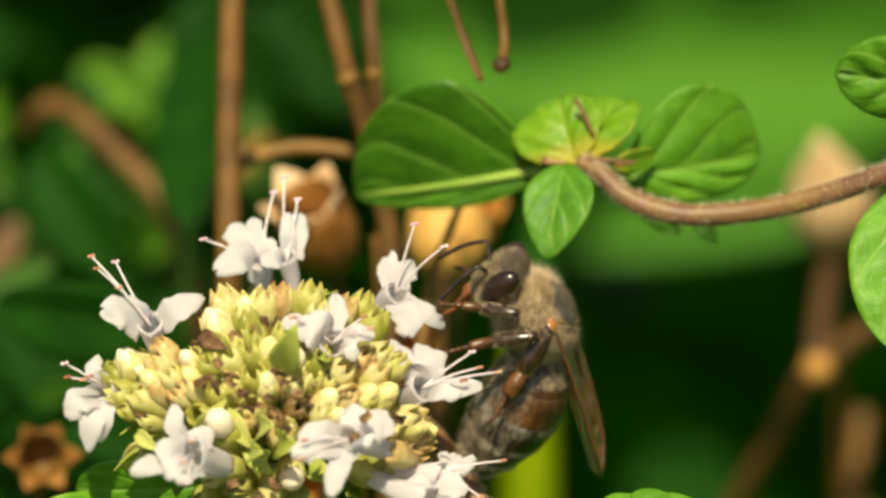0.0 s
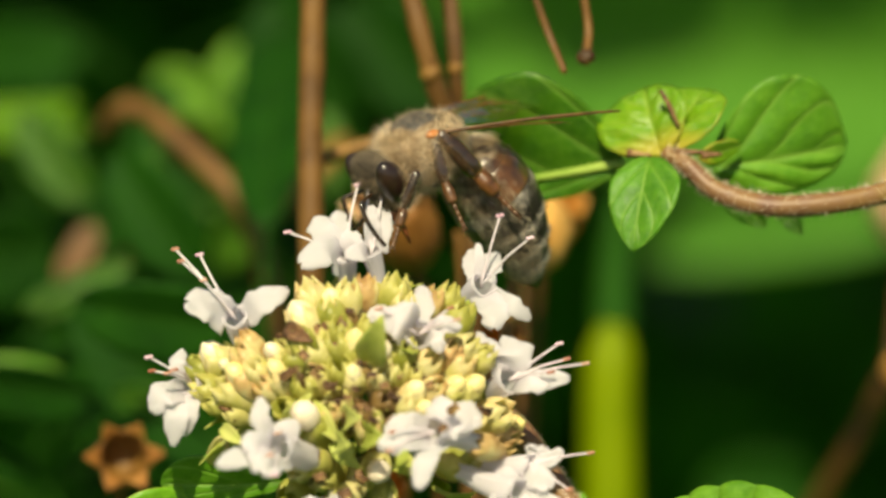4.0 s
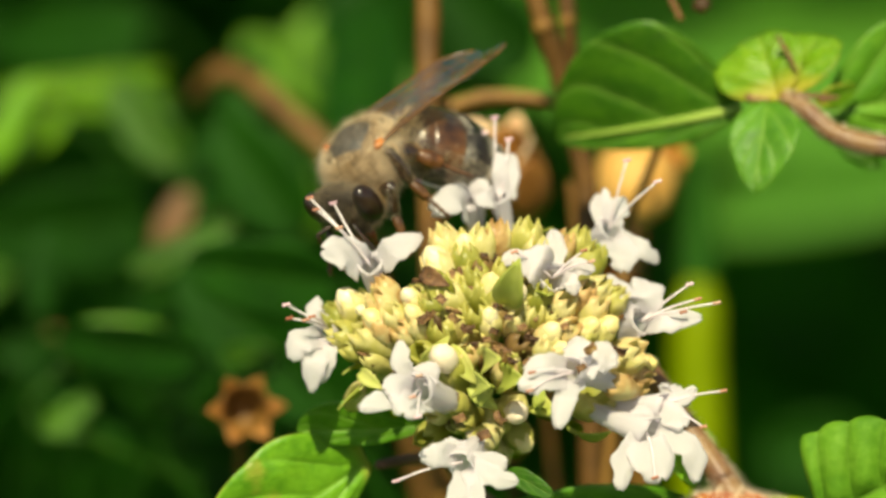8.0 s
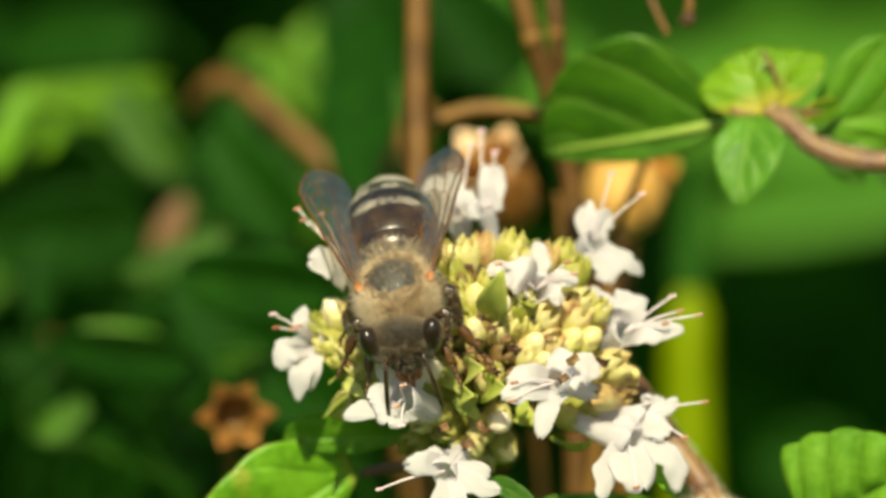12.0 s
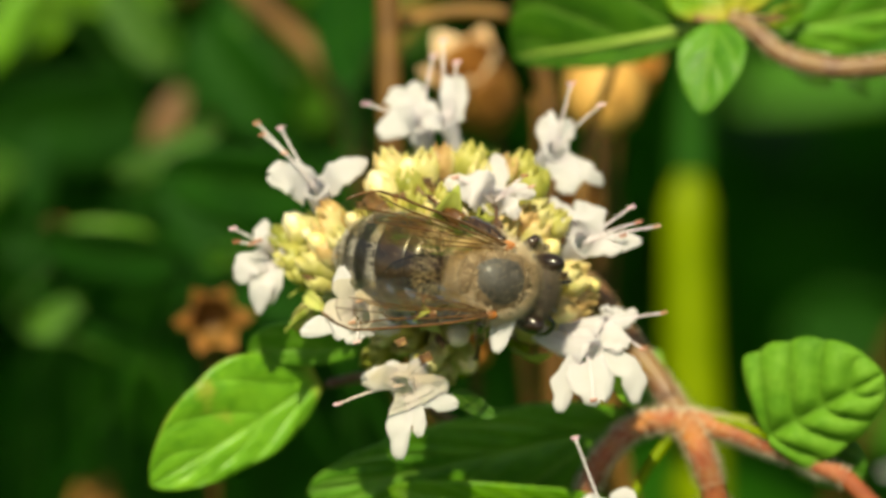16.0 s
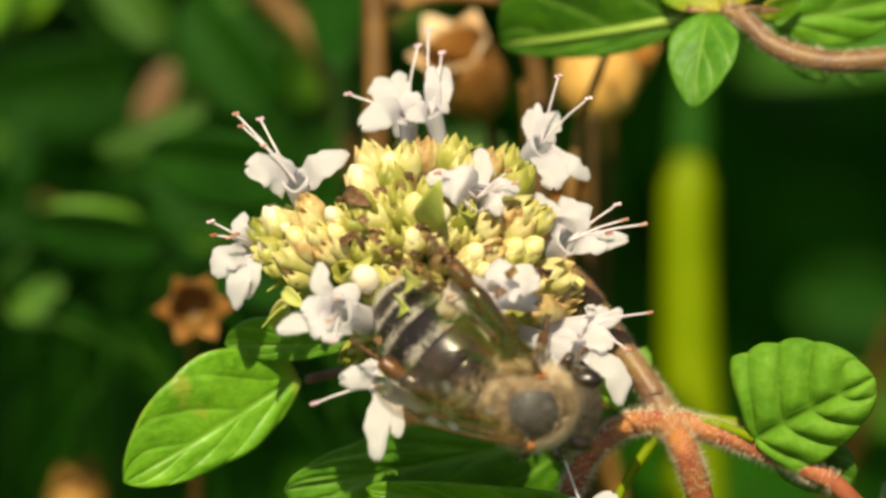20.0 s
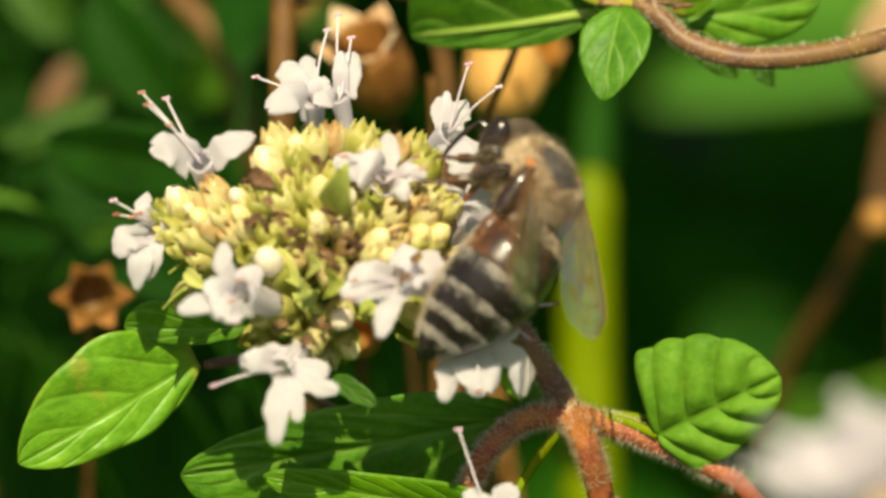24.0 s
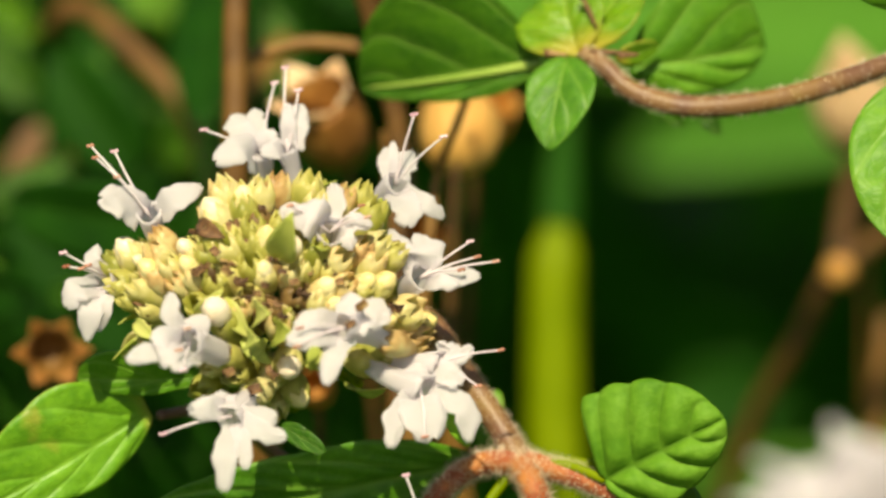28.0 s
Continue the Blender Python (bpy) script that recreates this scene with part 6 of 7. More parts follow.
def bare(n):
    return (n.x - 0.02) ** 2 / 0.46 + n.y ** 2 / 0.52 < 1 + 0.6 * noise.noise(Vector(n) * 9.0) and n.z > 0.2


bm = bmesh.new()
fuzz(bm, skin_spots((0, 0, 0), THORAX, 17000, 4, lambda n: not bare(n)), 0.50, 0.0075, bee_dice, (-0.15, 0, 0.10), 0.48)
fuzz(bm, skin_spots((0, 0, 0), THORAX, 3000, 6, lambda n: not bare(n)), 0.80, 0.0065, bee_dice, (-0.15, 0, 0.12), 0.4)
fuzz(bm, skin_spots((0.0, 0, 0.34), (1.62, 1.45, 1.40), 600, 7, lambda n: n.z > 0.2), 0.26, 0.0042, bee_dice, (-0.3, 0, 0), 0.5)
tagged(limb("fur", bm, HAIR, thorax, label="dense tan fur"), kind="stuff")
bm = bmesh.new()
fuzz(bm, skin_spots((0.0, 0, 0.34), (1.62, 1.45, 1.40), 2200, 5, lambda n: n.z > 0.1), 0.22, 0.006, bee_dice, (-0.3, 0, 0), 0.5)
tagged(limb("fur", bm, DARK_HAIR, thorax, label="short dark fur of the back"), kind="stuff")

# head
HEAD_AT = (1.95, 0, 0.05)
bm = bmesh.new()
blob(bm, (0.55, 0, -0.55), (0.80, 1.62, 1.45), rings=16, sides=24, dent=0.04)
head = limb("head", bm, FACE, bee, HEAD_AT)
bm = bmesh.new()
blob(bm, (1.15, 0, -1.05), (0.40, 0.78, 0.85), rings=10, sides=16, dent=0.06)
limb("face_plate", bm, FACE, head, label="dark dusty face plate")
for s in (-1, 1):
    bm = bmesh.new()
    blob(bm, (0.60, s * 1.24, -0.36), (0.68, 0.57, 1.20), Matrix.Rotation(radians(-14 * s), 3, "X"), rings=16, sides=20)
    limb("eye", bm, EYE, head, label="large glossy dark brown compound eye")
    bm = bmesh.new()
    tube(bm, ((1.15, s * 0.42, -1.75), (1.3, s * 0.35, -2.1), (1.25, s * 0.08, -2.35)), (0.22, 0.2, 0.08), 8)
    limb("mandible", bm, MOUTH, head)
bm = bmesh.new()
tube(bm, ((1.0, 0, -1.75), (1.15, 0, -2.4), (1.2, 0, -3.1), (1.35, 0, -3.7)), (0.30, 0.24, 0.14, 0.05), 10)
limb("proboscis", bm, MOUTH, head, label="reddish brown tongue")
bm = bmesh.new()
fuzz(bm, skin_spots((0.55, 0, -0.55), (0.80, 1.62, 1.45), 2600, 8, lambda n: abs(n.y) < 0.75 and n.z < 0.55), 0.36, 0.0065, bee_dice, (0.2, 0, 0.2), 0.5)
fuzz(bm, skin_spots((1.15, 0, -1.05), (0.40, 0.78, 0.85), 700, 9), 0.24, 0.007, bee_dice, (0, 0, -0.3), 0.5)
fuzz(bm, skin_spots((0.45, 0, -0.45), (0.5, 1.7, 1.6), 1300, 10, lambda n: n.x < 0.0 and n.z < 0.3), 0.46, 0.0075, bee_dice, (-0.2, 0, 0.1), 0.4)
tagged(limb("fur", bm, HAIR, head, label="short tan fur"), kind="stuff")
bm = bmesh.new()
fuzz(bm, skin_spots((0.55, 0, -0.55), (0.80, 1.62, 1.45), 3600, 12, lambda n: abs(n.y) < 0.75 and n.z > 0.2), 0.34, 0.0065, bee_dice, (0.1, 0, 0.3), 0.5)
tagged(limb("fur", bm, DARK_HAIR, head, label="short dark fur of the crown"), kind="stuff")
feelers = []
for s in (-1, 1):
    bm = bmesh.new()
    tube(bm, ((0, 0, 0), (0.45, s * 0.35, 0.35), (0.85, s * 0.62, 0.55)), (0.11, 0.09, 0.10), 8)
    tube(bm, ((0.85, s * 0.62, 0.55), (1.25, s * 0.78, -0.1), (1.55, s * 0.95, -0.95), (1.7, s * 1.05, -1.7)), (0.10, 0.105, 0.11, 0.085), 8, 20, lumps=0.12)
    feelers.append(limb("antenna", bm, LEG, head, (1.2, s * 0.38, -0.55), "thin dark elbowed antenna"))

# abdomen: overlapping plates along a drooping line
ABDOMEN_AT = (-1.75, 0, -0.35)
PROFILE = ((0.0, 0.45), (0.35, 1.10), (0.9, 1.70), (1.9, 2.08), (3.1, 2.18), (4.3, 2.08), (5.5, 1.75), (6.6, 1.20), (7.4, 0.60), (7.95, 0.06))


def girth(d):
    for (a, r), (b, q) in zip(PROFILE, PROFILE[1:]):
        if d <= b:
            f = (d - a) / (b - a)
            return r + (q - r) * (f * f * (3 - 2 * f) * 0.3 + f * 0.7)
    return PROFILE[-1][1]


def spine(d):
    return Vector((-d, 0, -0.024 * d * d + 0.06 * d))


def plate(start, end, grow, skin, name, parent, label=""):
    """One ring of the abdomen, its hind edge standing proud of the next."""
    bm = bmesh.new()
    sides, rows = 36, 8
    layer = bm.loops.layers.uv.verify()
    grid = []
    for i in range(rows + 1):
        s = i / rows
        d = start + (end - start) * s
        r = girth(min(d, 7.94)) * (1 + grow * s + 0.010 * math.sin(math.pi * s))
        if i == rows:
            r *= 0.99
        grid.append([bm.verts.new(spine(d) + Vector((0, r * 1.0 * math.sin(a), r * (0.92 if math.cos(a) > 0 else 0.86) * math.cos(a)))) for a in (2 * math.pi * j / sides for j in range(sides))])
    for i in range(rows):
        for j in range(sides):
            k = (j + 1) % sides
            face = bm.faces.new((grid[i][j], grid[i + 1][j], grid[i + 1][k], grid[i][k]))
            for loop, a in zip(face.loops, (i, i + 1, i + 1, i)):
                loop[layer].uv = (a / rows, j / sides)
    bm.faces.new(grid[0])
    bm.faces.new(list(reversed(grid[-1])))
    return limb(name, bm, skin, parent, ABDOMEN_AT if parent is bee else (0, 0, 0), label)


EDGES = ((0.0, 1.45), (1.3, 3.0), (2.85, 4.5), (4.35, 5.65), (5.5, 6.6), (6.45, 7.94))
abdomen = plate(*EDGES[0], 0.006, FIRST_PLATE, "abdomen", bee, "glossy dark abdomen with pale hair bands")
for k, (a, b) in enumerate(EDGES[1:]):
    plate(a, b, 0.008, FIRST_PLATE if k == 0 else TERGITE, "abdomen_plate", abdomen)


def ring_spots(a, b, count, seed, top=-1.0):
    d = random.Random(seed)
    out = []
    while len(out) < count:
        at_d, angle = d.uniform(a, b), d.uniform(0, 2 * math.pi)
        if math.cos(angle) < top:
            continue
        r = girth(at_d)
        n = Vector((0, math.sin(angle), math.cos(angle)))
        out.append((spine(at_d) + Vector((0, r * n.y, r * (0.92 if n.z > 0 else 0.86) * n.z)), n))
    return out


bm = bmesh.new()
for k, (a, b) in enumerate(EDGES[2:]):
    fuzz(bm, [q for q in ring_spots(a + 0.10, a + 0.48, 1500 if k else 900, 30 + k, -0.6) if noise.noise(q[0] * 1.3) + 0.5 * noise.noise(q[0] * 3.1) > -0.05], 0.20, 0.006, bee_dice, (-1.5, 0, 0), 0.35)
tagged(limb("band_fur", bm, PALE_HAIR, abdomen, label="pale grey-beige hair bands"), kind="stuff")
bm = bmesh.new()
fuzz(bm, ring_spots(0.2, 0.9, 1500, 41), 0.4, 0.0075, bee_dice, (-0.2, 0, 0), 0.5)
fuzz(bm, ring_spots(1.0, 7.4, 600, 42), 0.20, 0.005, bee_dice, (-1.1, 0, 0), 0.4)
fuzz(bm, [(p, n) for p, n in ring_spots(0.6, 7.2, 13000, 43) if n.z < 0.05 and abs(n.y) > 0.3], 0.32, 0.006, bee_dice, (-0.9, 0, 0), 0.45)
tagged(limb("fur", bm, HAIR, abdomen, label="thin tan fur"), kind="stuff")

# wings
FORE = ((0.0, 0.10, -0.10), (0.08, 0.26, -0.30), (0.2, 0.34, -0.62), (0.35, 0.42, -0.95), (0.5, 0.50, -1.25), (0.65, 0.55, -1.55), (0.78, 0.52, -1.75), (0.88, 0.40, -1.70), (0.95, 0.15, -1.35), (1.0, -0.35, -0.75))
HIND = ((0.0, 0.08, -0.10), (0.15, 0.18, -0.55), (0.35, 0.26, -1.0), (0.55, 0.32, -1.25), (0.75, 0.26, -1.2), (0.9, 0.06, -0.9), (1.0, -0.3, -0.4))


def wing(side, outline, length, veins, at_point, name):
    """A membrane between its front and hind edge, lightly creased, with raised veins; it lies back along -x, its front edge outward."""
    grid = []
    for s, front, back in outline:
        row = []
        for j in range(9):
            v = j / 8
            y = front + (back - front) * v
            crease = 0.07 * math.sin(v * 9 + s * 4) * math.sin(math.pi * s) + 0.06 * noise.noise(Vector((s * 6, v * 5, side)))
            row.append(Vector((-s * length, side * y, crease + 0.10 * math.sin(math.pi * s))))
        grid.append(row)
    bm = bmesh.new()
    sheet(bm, grid if side > 0 else [list(reversed(r)) for r in grid], 0.0)
    ob = limb(name, bm, WING, bee, at_point, "clear brownish veined wing")
    bm = bmesh.new()

    def on(s, v):
        k = min(int(s * (len(grid) - 1)), len(grid) - 2)
        f = s * (len(grid) - 1) - k
        j = min(int(v * 8), 7)
        g = v * 8 - j
        a = grid[k][j].lerp(grid[k][j + 1], g)
        b = grid[k + 1][j].lerp(grid[k + 1][j + 1], g)
        return a.lerp(b, f)
    for line, r in veins:
        tube(bm, [on(s, v) for s, v in line], (r, r * 0.8), 6, 10)
    limb("wing_vein", bm, VEIN, ob, label="thin brown wing veins")
    return ob


FORE_VEINS = (
    (((0.0, 0.0), (0.2, 0.0), (0.5, 0.0), (0.8, 0.0), (0.97, 0.1)), 0.075), (((0.02, 0.25), (0.3, 0.18), (0.6, 0.16), (0.72, 0.05)), 0.045),
    (((0.05, 0.4), (0.3, 0.5), (0.5, 0.52), (0.72, 0.62)), 0.035), (((0.05, 0.6), (0.25, 0.82), (0.45, 0.9)), 0.035),
    (((0.5, 0.18), (0.55, 0.34), (0.52, 0.5)), 0.03), (((0.55, 0.34), (0.7, 0.36), (0.82, 0.42)), 0.03), (((0.66, 0.12), (0.7, 0.36), (0.68, 0.6)), 0.03),
    (((0.35, 0.5), (0.38, 0.7), (0.36, 0.86)), 0.03), (((0.78, 0.12), (0.82, 0.42), (0.8, 0.6)), 0.025))
HIND_VEINS = ((((0.0, 0.1), (0.3, 0.06), (0.6, 0.06), (0.85, 0.1)), 0.04), (((0.03, 0.4), (0.3, 0.45), (0.6, 0.5)), 0.03), (((0.35, 0.08), (0.42, 0.3), (0.4, 0.46)), 0.025))
wings = []
for s in (-1, 1):
    wings.append((wing(s, FORE, 9.0, FORE_VEINS, (0.15, s * 1.45, 1.00), "forewing"), s, (0.15, s * 1.45, 1.00), 0.0))
    wings.append((wing(s, HIND, 6.2, HIND_VEINS, (-0.55, s * 1.40, 0.85), "hindwing"), s, (-0.55, s * 1.40, 0.85), -3.0))
    bm = bmesh.new()
    blob(bm, (0.05, s * 1.58, 0.98), (0.36, 0.24, 0.20), rings=8, sides=10, dent=0.2)
    limb("wing_joint", bm, AMBER, thorax, label="amber wing joint")

# legs: thigh, shin and jointed foot, each drawn along its own x; hip, lengths, thicknesses and where the foot stands at rest
LEGS = (
    ("foreleg", (1.15, 0.85, -1.15), (1.7, 1.6, 1.9), (0.33, 0.28), (3.1, 2.1, -3.2)),
    ("midleg", (0.15, 1.05, -1.25), (2.0, 1.9, 2.3), (0.36, 0.32), (0.9, 3.3, -3.3)),
    ("hindleg", (-0.85, 1.0, -1.15), (2.3, 2.6, 2.7), (0.42, 0.52), (-2.4, 2.9, -3.4)))
legs = []
for name, hip, (l1, l2, l3), (r1, r2), rest in LEGS:
    for s in (-1, 1):
        bm = bmesh.new()
        tube(bm, ((-0.2, 0, 0), (l1 * 0.45, 0, 0.06), (l1, 0, 0)), (r1 * 0.9, r1, r1 * 0.65), 10, 10, lumps=0.08)
        ob = limb(name, bm, LEG, bee, Vector(hip) * Vector((1, s, 1)), "dark brown glossy jointed leg")
        bm = bmesh.new()
        tube(bm, ((0, 0, 0), (l2 * 0.3, 0, 0.05), (l2 * 0.8, 0, 0), (l2, 0, 0)), (r1 * 0.6, r2 * 0.85, r2, r2 * 0.7), 10, 14)
        shin = limb("shin", bm, LEG, ob)
        bm = bmesh.new()
        tube(bm, ((0, 0, 0), (l3 * 0.2, 0, 0.02), (l3 * 0.44, 0, 0), (l3 * 0.48, 0, 0)), (r2 * 0.6, r2 * 0.86, r2 * 0.72, 0.12), 8, 12)
        for k in range(4):
            x = l3 * (0.47 + 0.13 * k)
            tube(bm, ((x, 0, 0.02 * k), (x + l3 * 0.10, 0, 0.03 * k), (x + l3 * 0.14, 0, 0.03 * k)), (0.075, 0.12, 0.07), 7, 5)
        for k in (-1, 1):
            tube(bm, ((l3 * 0.98, 0, 0.08), (l3 * 1.04, 0.10 * k, 0.08), (l3 * 1.08, 0.16 * k, -0.06)), (0.05, 0.04, 0.015), 5, 4)
        foot = limb("foot", bm, FOOT if name == "hindleg" else DARK_FOOT, ob, label="orange-brown jointed foot" if name == "hindleg" else "brown jointed foot")
        bm = bmesh.new()
        spots = []
        for _ in range(220):
            n = Vector((0, bee_dice.gauss(0, 1), bee_dice.gauss(0, 1))).normalized()
            spots.append((Vector((bee_dice.random() * l2, 0, 0)) + n * r2 * 0.7, n))
        fuzz(bm, spots, 0.24, 0.011, bee_dice, (0.5, 0, 0), 0.4)
        bristles = tagged(limb("bristles", bm, POLLEN if name == "hindleg" else HAIR, ob), kind="stuff")
        legs.append((ob, shin, foot, bristles, name, s, Vector(hip) * Vector((1, s, 1)), (l1, l2, l3), Vector(rest) * Vector((1, s, 1))))


# ---- what moves ----
def perch(p, ahead, back):
    """The bee's pose on the plot: where its thorax is, which way it faces and which way its back points."""
    x = Vector(ahead).normalized()
    z = Vector(back)
    z = (z - x * z.dot(x)).normalized()
    m = Matrix((x, z.cross(x), z)).transposed().to_4x4()
    m.translation = Vector(p) * MM
    return LEAN @ m


def leg_chain(hip, toe, lengths, s):
    """Thigh, shin and foot of a leg that stands with its toe on a place: the thigh's pose on the bee, the others' on the thigh."""
    l1, l2, l3 = lengths
    way = toe - hip
    tread = (way.normalized() + Vector((0, -0.2 * s, -0.3))).normalized()
    ankle = toe - tread * l3
    reach = ankle - hip
    far = min(max(reach.length, abs(l1 - l2) + 0.3), (l1 + l2) * 0.985)
    reach.normalize()
    ankle = hip + reach * far
    out = Vector((0, s * 0.7, 0.75))
    out = (out - reach * out.dot(reach)).normalized()
    c = (l1 * l1 + far * far - l2 * l2) / (2 * l1 * far)
    knee = hip + reach * l1 * c + out * l1 * math.sqrt(max(0.0, 1 - c * c))

    def bone(a, b):
        x = (b - a).normalized()
        y = out.cross(x).normalized()
        m = Matrix((x, y, x.cross(y))).transposed().to_4x4()
        m.translation = a * BEE_MM
        return m
    thigh = bone(hip, knee)
    back = thigh.inverted()
    return thigh, back @ bone(knee, ankle), back @ bone(ankle, toe)


def motions():
    stations = (
        (0.0, (5.85, 1.60, -3.00), (-0.435, 0.825, 0.362), (0.891, 0.337, 0.303)),
        (0.5, (3.83, 2.90, -5.00), (-0.707, 0.483, 0.517), (0.674, 0.681, 0.286)),
        (1.0, (0.35, 7.74, -6.00), (-0.986, 0.156, -0.065), (0.140, 0.970, 0.199)),
        (1.5, (-0.68, 8.22, -6.00), (-0.990, -0.120, 0.077), (-0.098, 0.963, 0.249)),
        (2.0, (-2.27, 8.12, -6.00), (-0.990, -0.135, 0.039), (-0.123, 0.969, 0.216)),
        (2.5, (-2.33, 8.79, -6.00), (-0.968, -0.222, 0.114), (-0.189, 0.950, 0.250)),
        (3.0, (-2.60, 8.20, -6.00), (-0.985, -0.175, 0.004), (-0.170, 0.962, 0.212)),
        (3.5, (-3.01, 8.36, -6.00), (-0.929, -0.273, 0.251), (-0.207, 0.943, 0.259)),
        (4.5, (-3.23, 9.12, -6.00), (-0.803, -0.338, 0.491), (-0.233, 0.936, 0.263)),
        (5.6, (-3.88, 9.17, -6.00), (-0.646, -0.324, 0.691), (-0.356, 0.929, 0.102)),
        (6.0, (-5.19, 9.98, -6.00), (-0.995, 0.095, 0.001), (0.094, 0.988, 0.124)),
        (6.5, (-8.62, 8.74, -5.00), (-0.835, -0.469, 0.287), (-0.347, 0.854, 0.388)),
        (7.0, (-11.30, 6.70, -3.20), (-0.620, -0.600, 0.500), (-0.490, 0.740, 0.400)),
        (7.5, (-10.29, 6.43, -3.00), (-0.530, -0.680, 0.510), (-0.510, 0.690, 0.490)),
        (8.0, (-11.67, 6.02, -2.60), (-0.475, -0.715, 0.513), (-0.520, 0.699, 0.492)),
        (8.5, (-8.98, 6.93, 0.50), (-0.003, -0.624, 0.782), (-0.253, 0.757, 0.603)),
        (9.0, (-8.25, 4.80, 3.00), (0.640, -0.410, 0.650), (-0.230, 0.730, 0.640)),
        (9.5, (-9.17, 5.28, 3.00), (0.760, -0.360, 0.540), (-0.200, 0.680, 0.700)),
        (10.0, (-8.30, 5.20, 3.00), (0.800, -0.300, 0.520), (-0.220, 0.680, 0.700)),
        (10.5, (-8.97, 5.34, 3.00), (0.800, -0.220, 0.560), (-0.220, 0.720, 0.660)),
        (11.0, (-8.61, 2.11, 4.00), (0.170, -0.656, 0.735), (-0.197, 0.708, 0.678)),
        (11.5, (-11.28, 1.20, 4.60), (0.020, -0.751, 0.660), (-0.111, 0.655, 0.748)),
        (12.0, (-9.85, 0.08, 5.00), (0.031, -0.657, 0.753), (-0.169, 0.739, 0.652)),
        (12.5, (-8.28, -2.50, 5.60), (0.090, -0.805, 0.586), (-0.082, 0.581, 0.810)),
        (13.0, (-7.11, -5.36, 6.00), (-0.011, -0.738, 0.675), (-0.095, 0.673, 0.734)),
        (13.5, (-8.37, -6.89, 6.00), (0.144, -0.907, 0.396), (-0.013, 0.398, 0.917)),
        (14.5, (-6.00, -5.43, 6.00), (0.677, -0.725, 0.126), (0.084, 0.246, 0.965)),
        (15.5, (-3.75, -3.60, 6.00), (0.897, -0.415, -0.155), (0.200, 0.069, 0.977)),
        (16.0, (-3.72, -3.00, 6.00), (0.899, -0.281, -0.334), (0.334, -0.051, 0.941)),
        (16.5, (-4.99, -3.05, 6.00), (0.940, -0.342, 0.013), (0.050, 0.176, 0.983)),
        (17.0, (-4.32, -3.42, 6.00), (0.821, -0.359, 0.444), (-0.303, 0.385, 0.872)),
        (17.5, (-1.14, -6.68, 6.00), (0.899, -0.433, 0.073), (-0.017, 0.133, 0.991)),
        (18.0, (-0.00, -7.75, 6.00), (0.859, -0.468, -0.208), (0.155, -0.150, 0.977)),
        (18.5, (-0.10, -8.09, 6.00), (0.950, -0.270, -0.159), (0.153, -0.042, 0.987)),
        (19.0, (-0.41, -7.95, 6.00), (0.970, -0.006, -0.242), (0.239, -0.137, 0.961)),
        (19.5, (-1.42, -7.47, 6.00), (0.981, -0.095, -0.167), (0.162, -0.059, 0.985)),
        (20.0, (-1.27, -8.70, 6.00), (0.973, -0.146, -0.177), (0.148, -0.189, 0.971)),
        (20.5, (0.83, -7.69, 6.00), (0.958, 0.080, -0.274), (0.281, -0.101, 0.954)),
        (21.0, (2.93, -7.94, 5.40), (0.739, 0.534, -0.411), (0.642, -0.375, 0.669)),
        (21.5, (3.23, -6.46, 5.20), (0.569, 0.735, -0.368), (0.662, -0.145, 0.735)),
        (22.0, (3.50, -4.40, 4.40), (0.268, 0.932, -0.246), (0.799, -0.072, 0.597)),
        (22.5, (2.33, -1.10, 4.40), (0.177, 0.944, -0.278), (0.750, 0.053, 0.659)),
        (23.5, (2.94, 0.40, 3.60), (-0.098, 0.889, -0.447), (0.761, 0.356, 0.542)),
        (24.5, (3.65, 0.58, 2.60), (-0.421, 0.692, -0.586), (0.657, 0.678, 0.329)),
        (25.0, (3.87, 2.74, 2.00), (-0.432, 0.628, -0.648), (0.663, 0.708, 0.244)),
        (25.5, (2.68, 3.02, 2.00), (-0.538, 0.548, -0.640), (0.566, 0.798, 0.206)),
        (26.0, (3.37, 3.07, 2.00), (-0.607, 0.441, -0.661), (0.595, 0.803, -0.011)),
        (26.5, (2.70, 4.22, 2.00), (-0.202, 0.752, -0.628), (0.531, 0.623, 0.575)),
        (27.0, (3.74, 3.97, 2.00), (0.247, 0.751, -0.612), (0.568, 0.400, 0.720)),
        (27.5, (2.75, 4.86, 2.00), (0.034, 0.951, -0.306), (0.682, 0.202, 0.703)),
        (27.6, (1.68, 5.23, 3.00), (0.000, 0.954, -0.301), (0.100, 0.300, 0.949)),
        (27.7, (3.14, 6.88, 4.00), (0.050, 0.952, -0.301), (0.100, 0.295, 0.950)),
        (27.8, (11.27, 8.59, 8.00), (0.202, 0.958, -0.202), (-0.098, 0.225, 0.969)),
        (27.9, (20.46, 13.35, 14.00), (0.300, 0.949, -0.100), (-0.095, 0.134, 0.986)),
        (28.0, (29.65, 20.19, 22.00), (0.300, 0.949, -0.100), (-0.095, 0.134, 0.986)),
    )
    walk(bee, [(t, perch(p, a, b)) for t, p, a, b in stations])
    # the near blossom sways a little in the wind: seconds, millimetres aside
    rest_at = near.matrix_world.copy()
    sway = ((0.0, 0.0), (13.0, 0.2), (16.0, 0.2), (19.0, 0.2), (20.0, 1.5), (21.0, -0.6), (22.0, -2.2), (23.5, -1.5), (25.0, -0.8), (26.0, -0.5), (27.0, 0.1), (28.0, 1.5))
    walk(near, [(t, Matrix.Translation((dx * MM, 0, 0)) @ rest_at) for t, dx in sway])

    def perch_at(when):
        return next(perch(p, a, b) for t, p, a, b in stations if t == when)

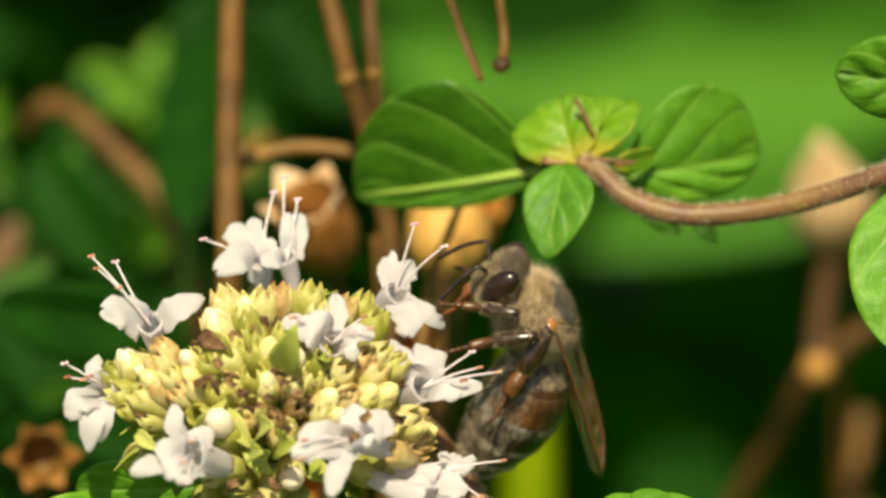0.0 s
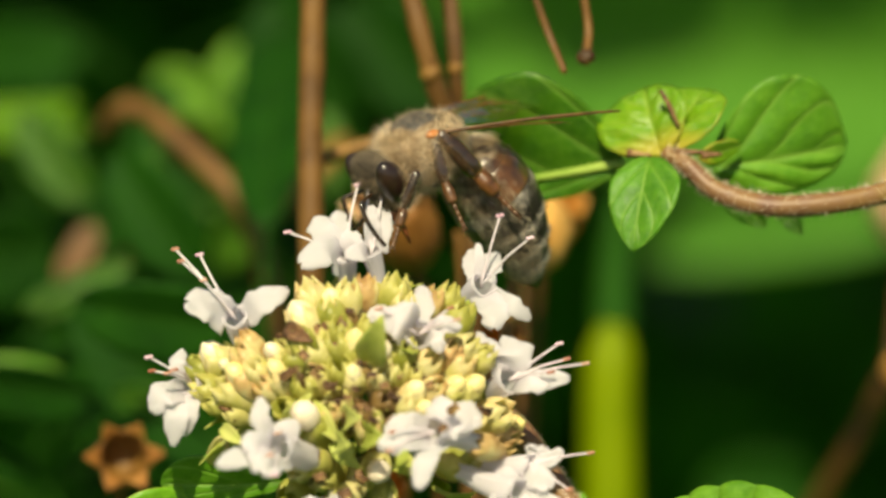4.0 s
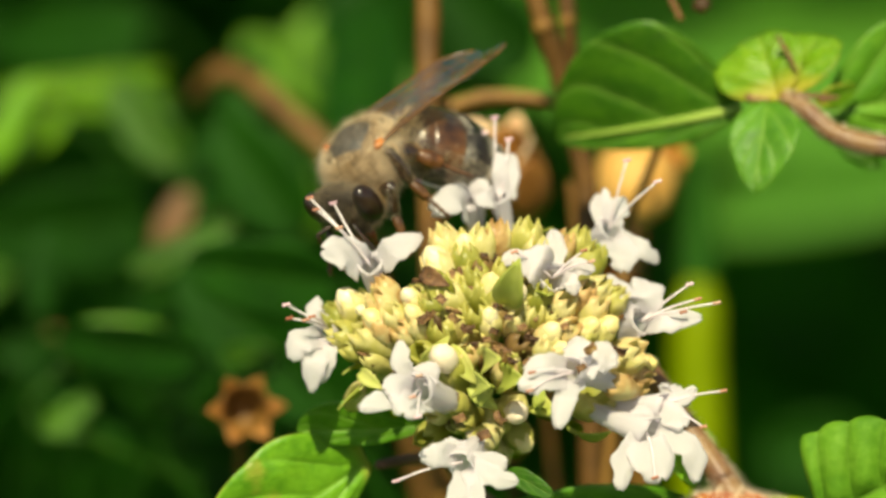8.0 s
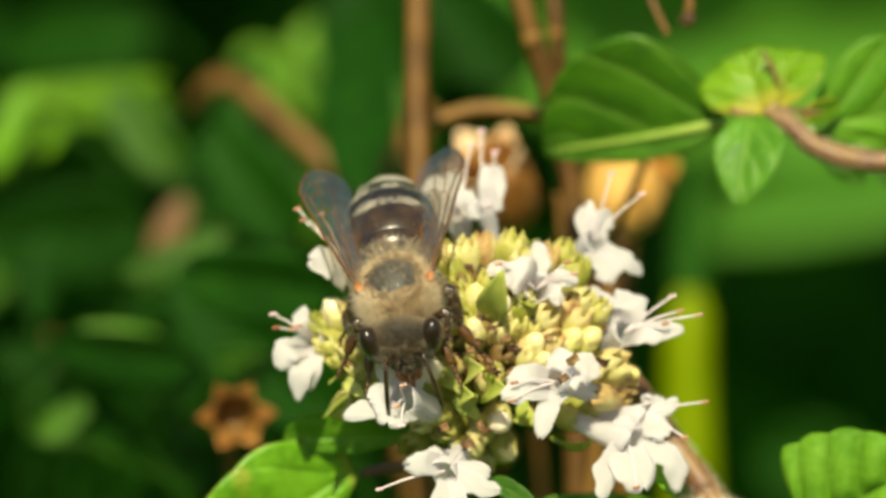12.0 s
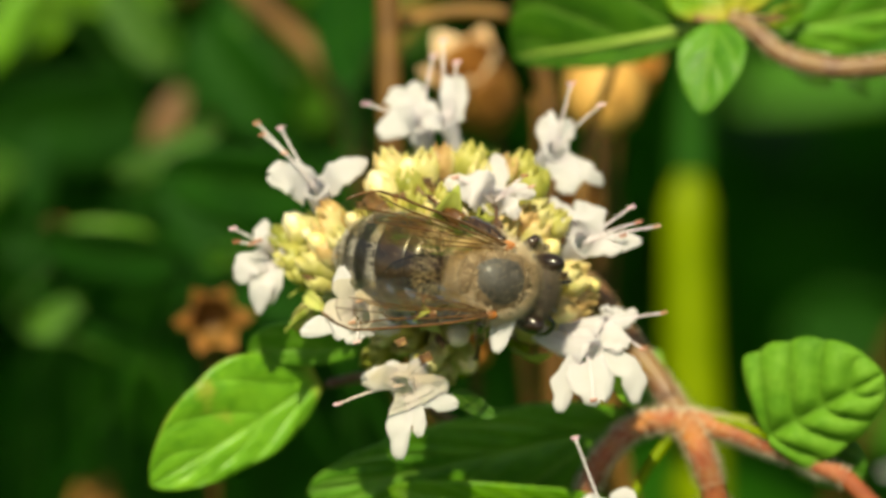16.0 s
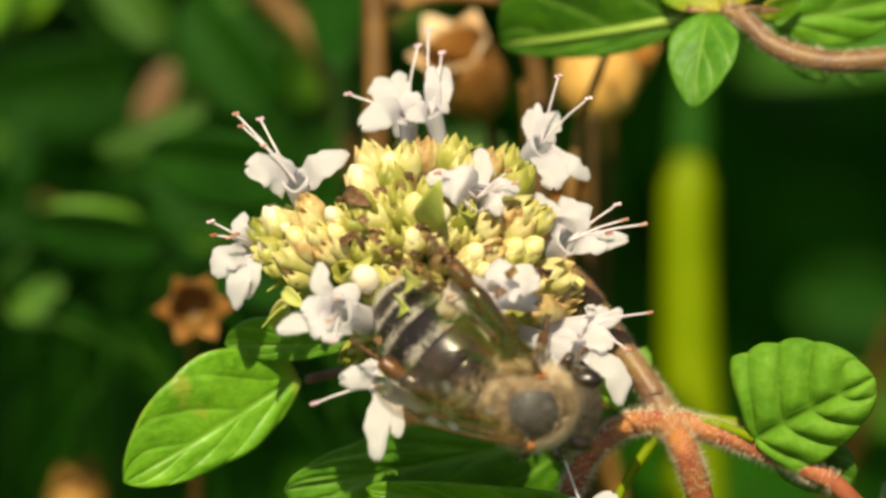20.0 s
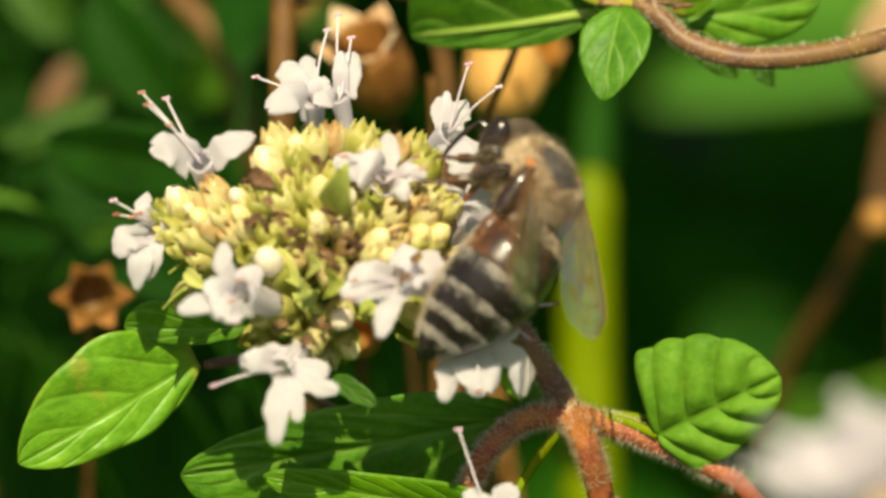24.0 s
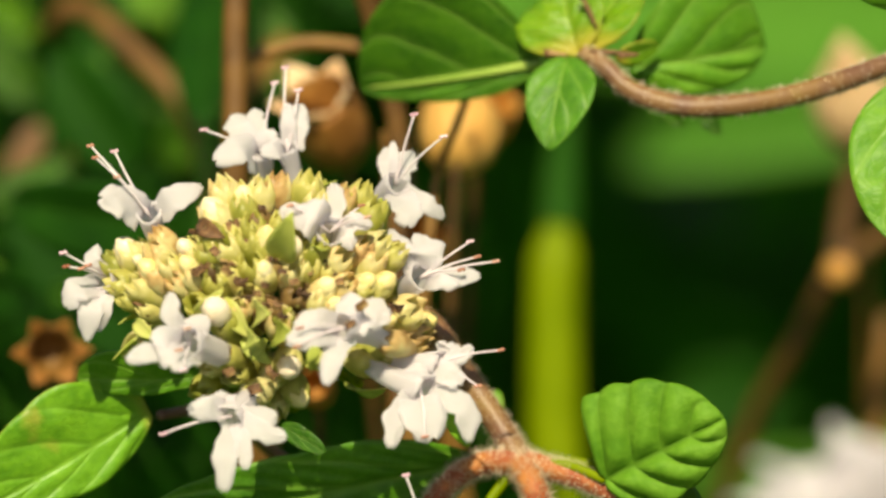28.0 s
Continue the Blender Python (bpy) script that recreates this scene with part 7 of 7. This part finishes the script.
    # seconds; abdomen bent down, turned aside; wings spread, raised; head nodding, turned
    posture = (
        (0.0, 48, 3, -5, -11, 25, 0),
        (0.5, 50, 14, 14, -7, 12, -3),
        (1.0, 64, -7, 16, -14, 14, 0),
        (2.0, 64, -7, 15, -3, 18, 0),
        (3.0, 65, -10, 16, -4, 26, 0),
        (5.6, 63, 19, 12, -17, 25, -2),
        (6.0, 47, -10, 16, -1, 42, 0),
        (7.0, 50, -3, 3, -11, 12, 0),
        (8.0, 57, -16, -2, -14, 16, 5),
        (9.0, 46, -0, 22, -2, 15, -1),
        (10.0, 38, 3, 14, -4, 21, -4),
        (11.0, 4, -0, 14, 3, 14, -2),
        (12.0, 1, 1, 14, -0, 13, -2),
        (13.0, 3, 4, 10, 14, 11, -2),
        (16.0, 61, 8, 9, 13, 23, -3),
        (17.0, 15, 2, 9, -5, 32, -1),
        (18.0, 30, -8, 9, 26, 34, 1),
        (19.0, 38, -37, 11, 24, 56, 1),
        (20.0, 35, -35, 13, 24, 52, -0),
        (21.0, 18, -41, 1, 10, 13, 2),
        (22.0, 44, -56, 12, 8, 29, -2),
        (25.0, 57, -13, 11, -11, 22, 2),
        (26.0, 60, -9, 15, -14, 24, 1),
        (27.0, 18, 2, 27, 3, 8, 1),
        (27.5, 33, 17, 51, 1, 32, -3),
        (27.7, 15, 0, 80, 15, 10, 0),
        (28.0, 15, 0, 80, 15, 10, 0),
    )
    walk(abdomen, [(t, pose(ABDOMEN_AT[0] * BEE_MM, 0, ABDOMEN_AT[2] * BEE_MM, 0, -r[0], r[1])) for t, *r in posture])
    walk(head, [(t, pose(HEAD_AT[0] * BEE_MM, 0, HEAD_AT[2] * BEE_MM, 0, r[4], r[5])) for t, *r in posture])
    for ob, s, p, more in wings:
        walk(ob, [(t, pose(p[0] * BEE_MM, p[1] * BEE_MM, p[2] * BEE_MM, 0, 0, 0) @ pose(0, 0, 0, 0, 0, 0.8 * r[1] - s * (r[2] + more)) @ pose(0, 0, 0, s * 12, r[3] + more, 0)) for t, *r in posture])
    for k, ob in enumerate(feelers):
        walk(ob, [(i * 0.5, pose(*(c * BEE_MM for c in (1.2, (k * 2 - 1) * 0.38, -0.55)), 0, 14 * math.sin(i * 1.7 + k), 12 * math.sin(i * 1.1 + 2 * k))) for i in range(57)])
    footholds = {
        ("foreleg", 1): ((2.0, (-3.68, 3.05, -3.00)), (6.0, (-6.47, 6.19, -5.00)), (26.0, (-2.15, 1.76, 2.00))),
        ("midleg", 1): ((2.0, (-3.33, 2.61, -4.00)), (3.0, (-3.72, 3.10, -4.00)), (7.0, (-8.08, 3.45, -4.00)), (8.0, (-7.98, 3.35, -2.00)), (6.0, (-3.07, 3.66, -5.00)), (22.0, (0.05, 1.15, 4.00)), (25.0, (-4.33, -0.69, 4.00)), (26.0, (-3.78, 0.33, 4.00)), (27.0, (-3.92, 0.23, 4.00))),
        ("midleg", -1): ((10.0, (-7.95, -0.20, 4.50)), (13.0, (-10.80, -2.43, 7.00)),),
        ("hindleg", 1): ((2.0, (-0.20, -0.47, -2.00)), (3.0, (-0.88, 0.83, -2.00)), (6.0, (-2.91, 2.36, -5.00)), (19.0, (-5.17, -1.45, 6.00)), (20.0, (-5.46, -1.33, 6.00)), (21.0, (-5.06, -1.53, 5.00)), (22.0, (-4.97, -1.44, 5.00))),
        ("hindleg", -1): ((18.0, (-8.95, -5.66, 6.00)), (20.0, (-9.40, -5.40, 6.00)), (25.0, (0.69, -7.09, 4.00)), (26.0, (1.93, -6.16, 4.00)), (27.0, (3.05, -7.70, 4.00))),
    }
    for k, (ob, shin, foot, bristles, name, s, hip, lengths, rest) in enumerate(legs):
        chains = []
        for i in range(57):
            t = i * 0.5
            step = math.sin(i * 2.1 + (k % 3) * 2.2 + s)
            toe = rest + Vector((0.55 * step, 0.15 * s * step, 0.25 * math.cos(i * 1.3 + k)))
            for when, place in footholds.get((name, s), ()):
                if abs(when - t) < 0.8:
                    held = perch_at(when).inverted() @ spot(place) / BEE_MM
                    toe = toe.lerp(held, 1.0 if when == t else 0.6)
            chains.append((t, leg_chain(hip, toe, lengths, s)))
        walk(ob, [(t, c[0]) for t, c in chains])
        walk(shin, [(t, c[1]) for t, c in chains])
        walk(bristles, [(t, c[1]) for t, c in chains])
        walk(foot, [(t, c[2]) for t, c in chains])


motions()
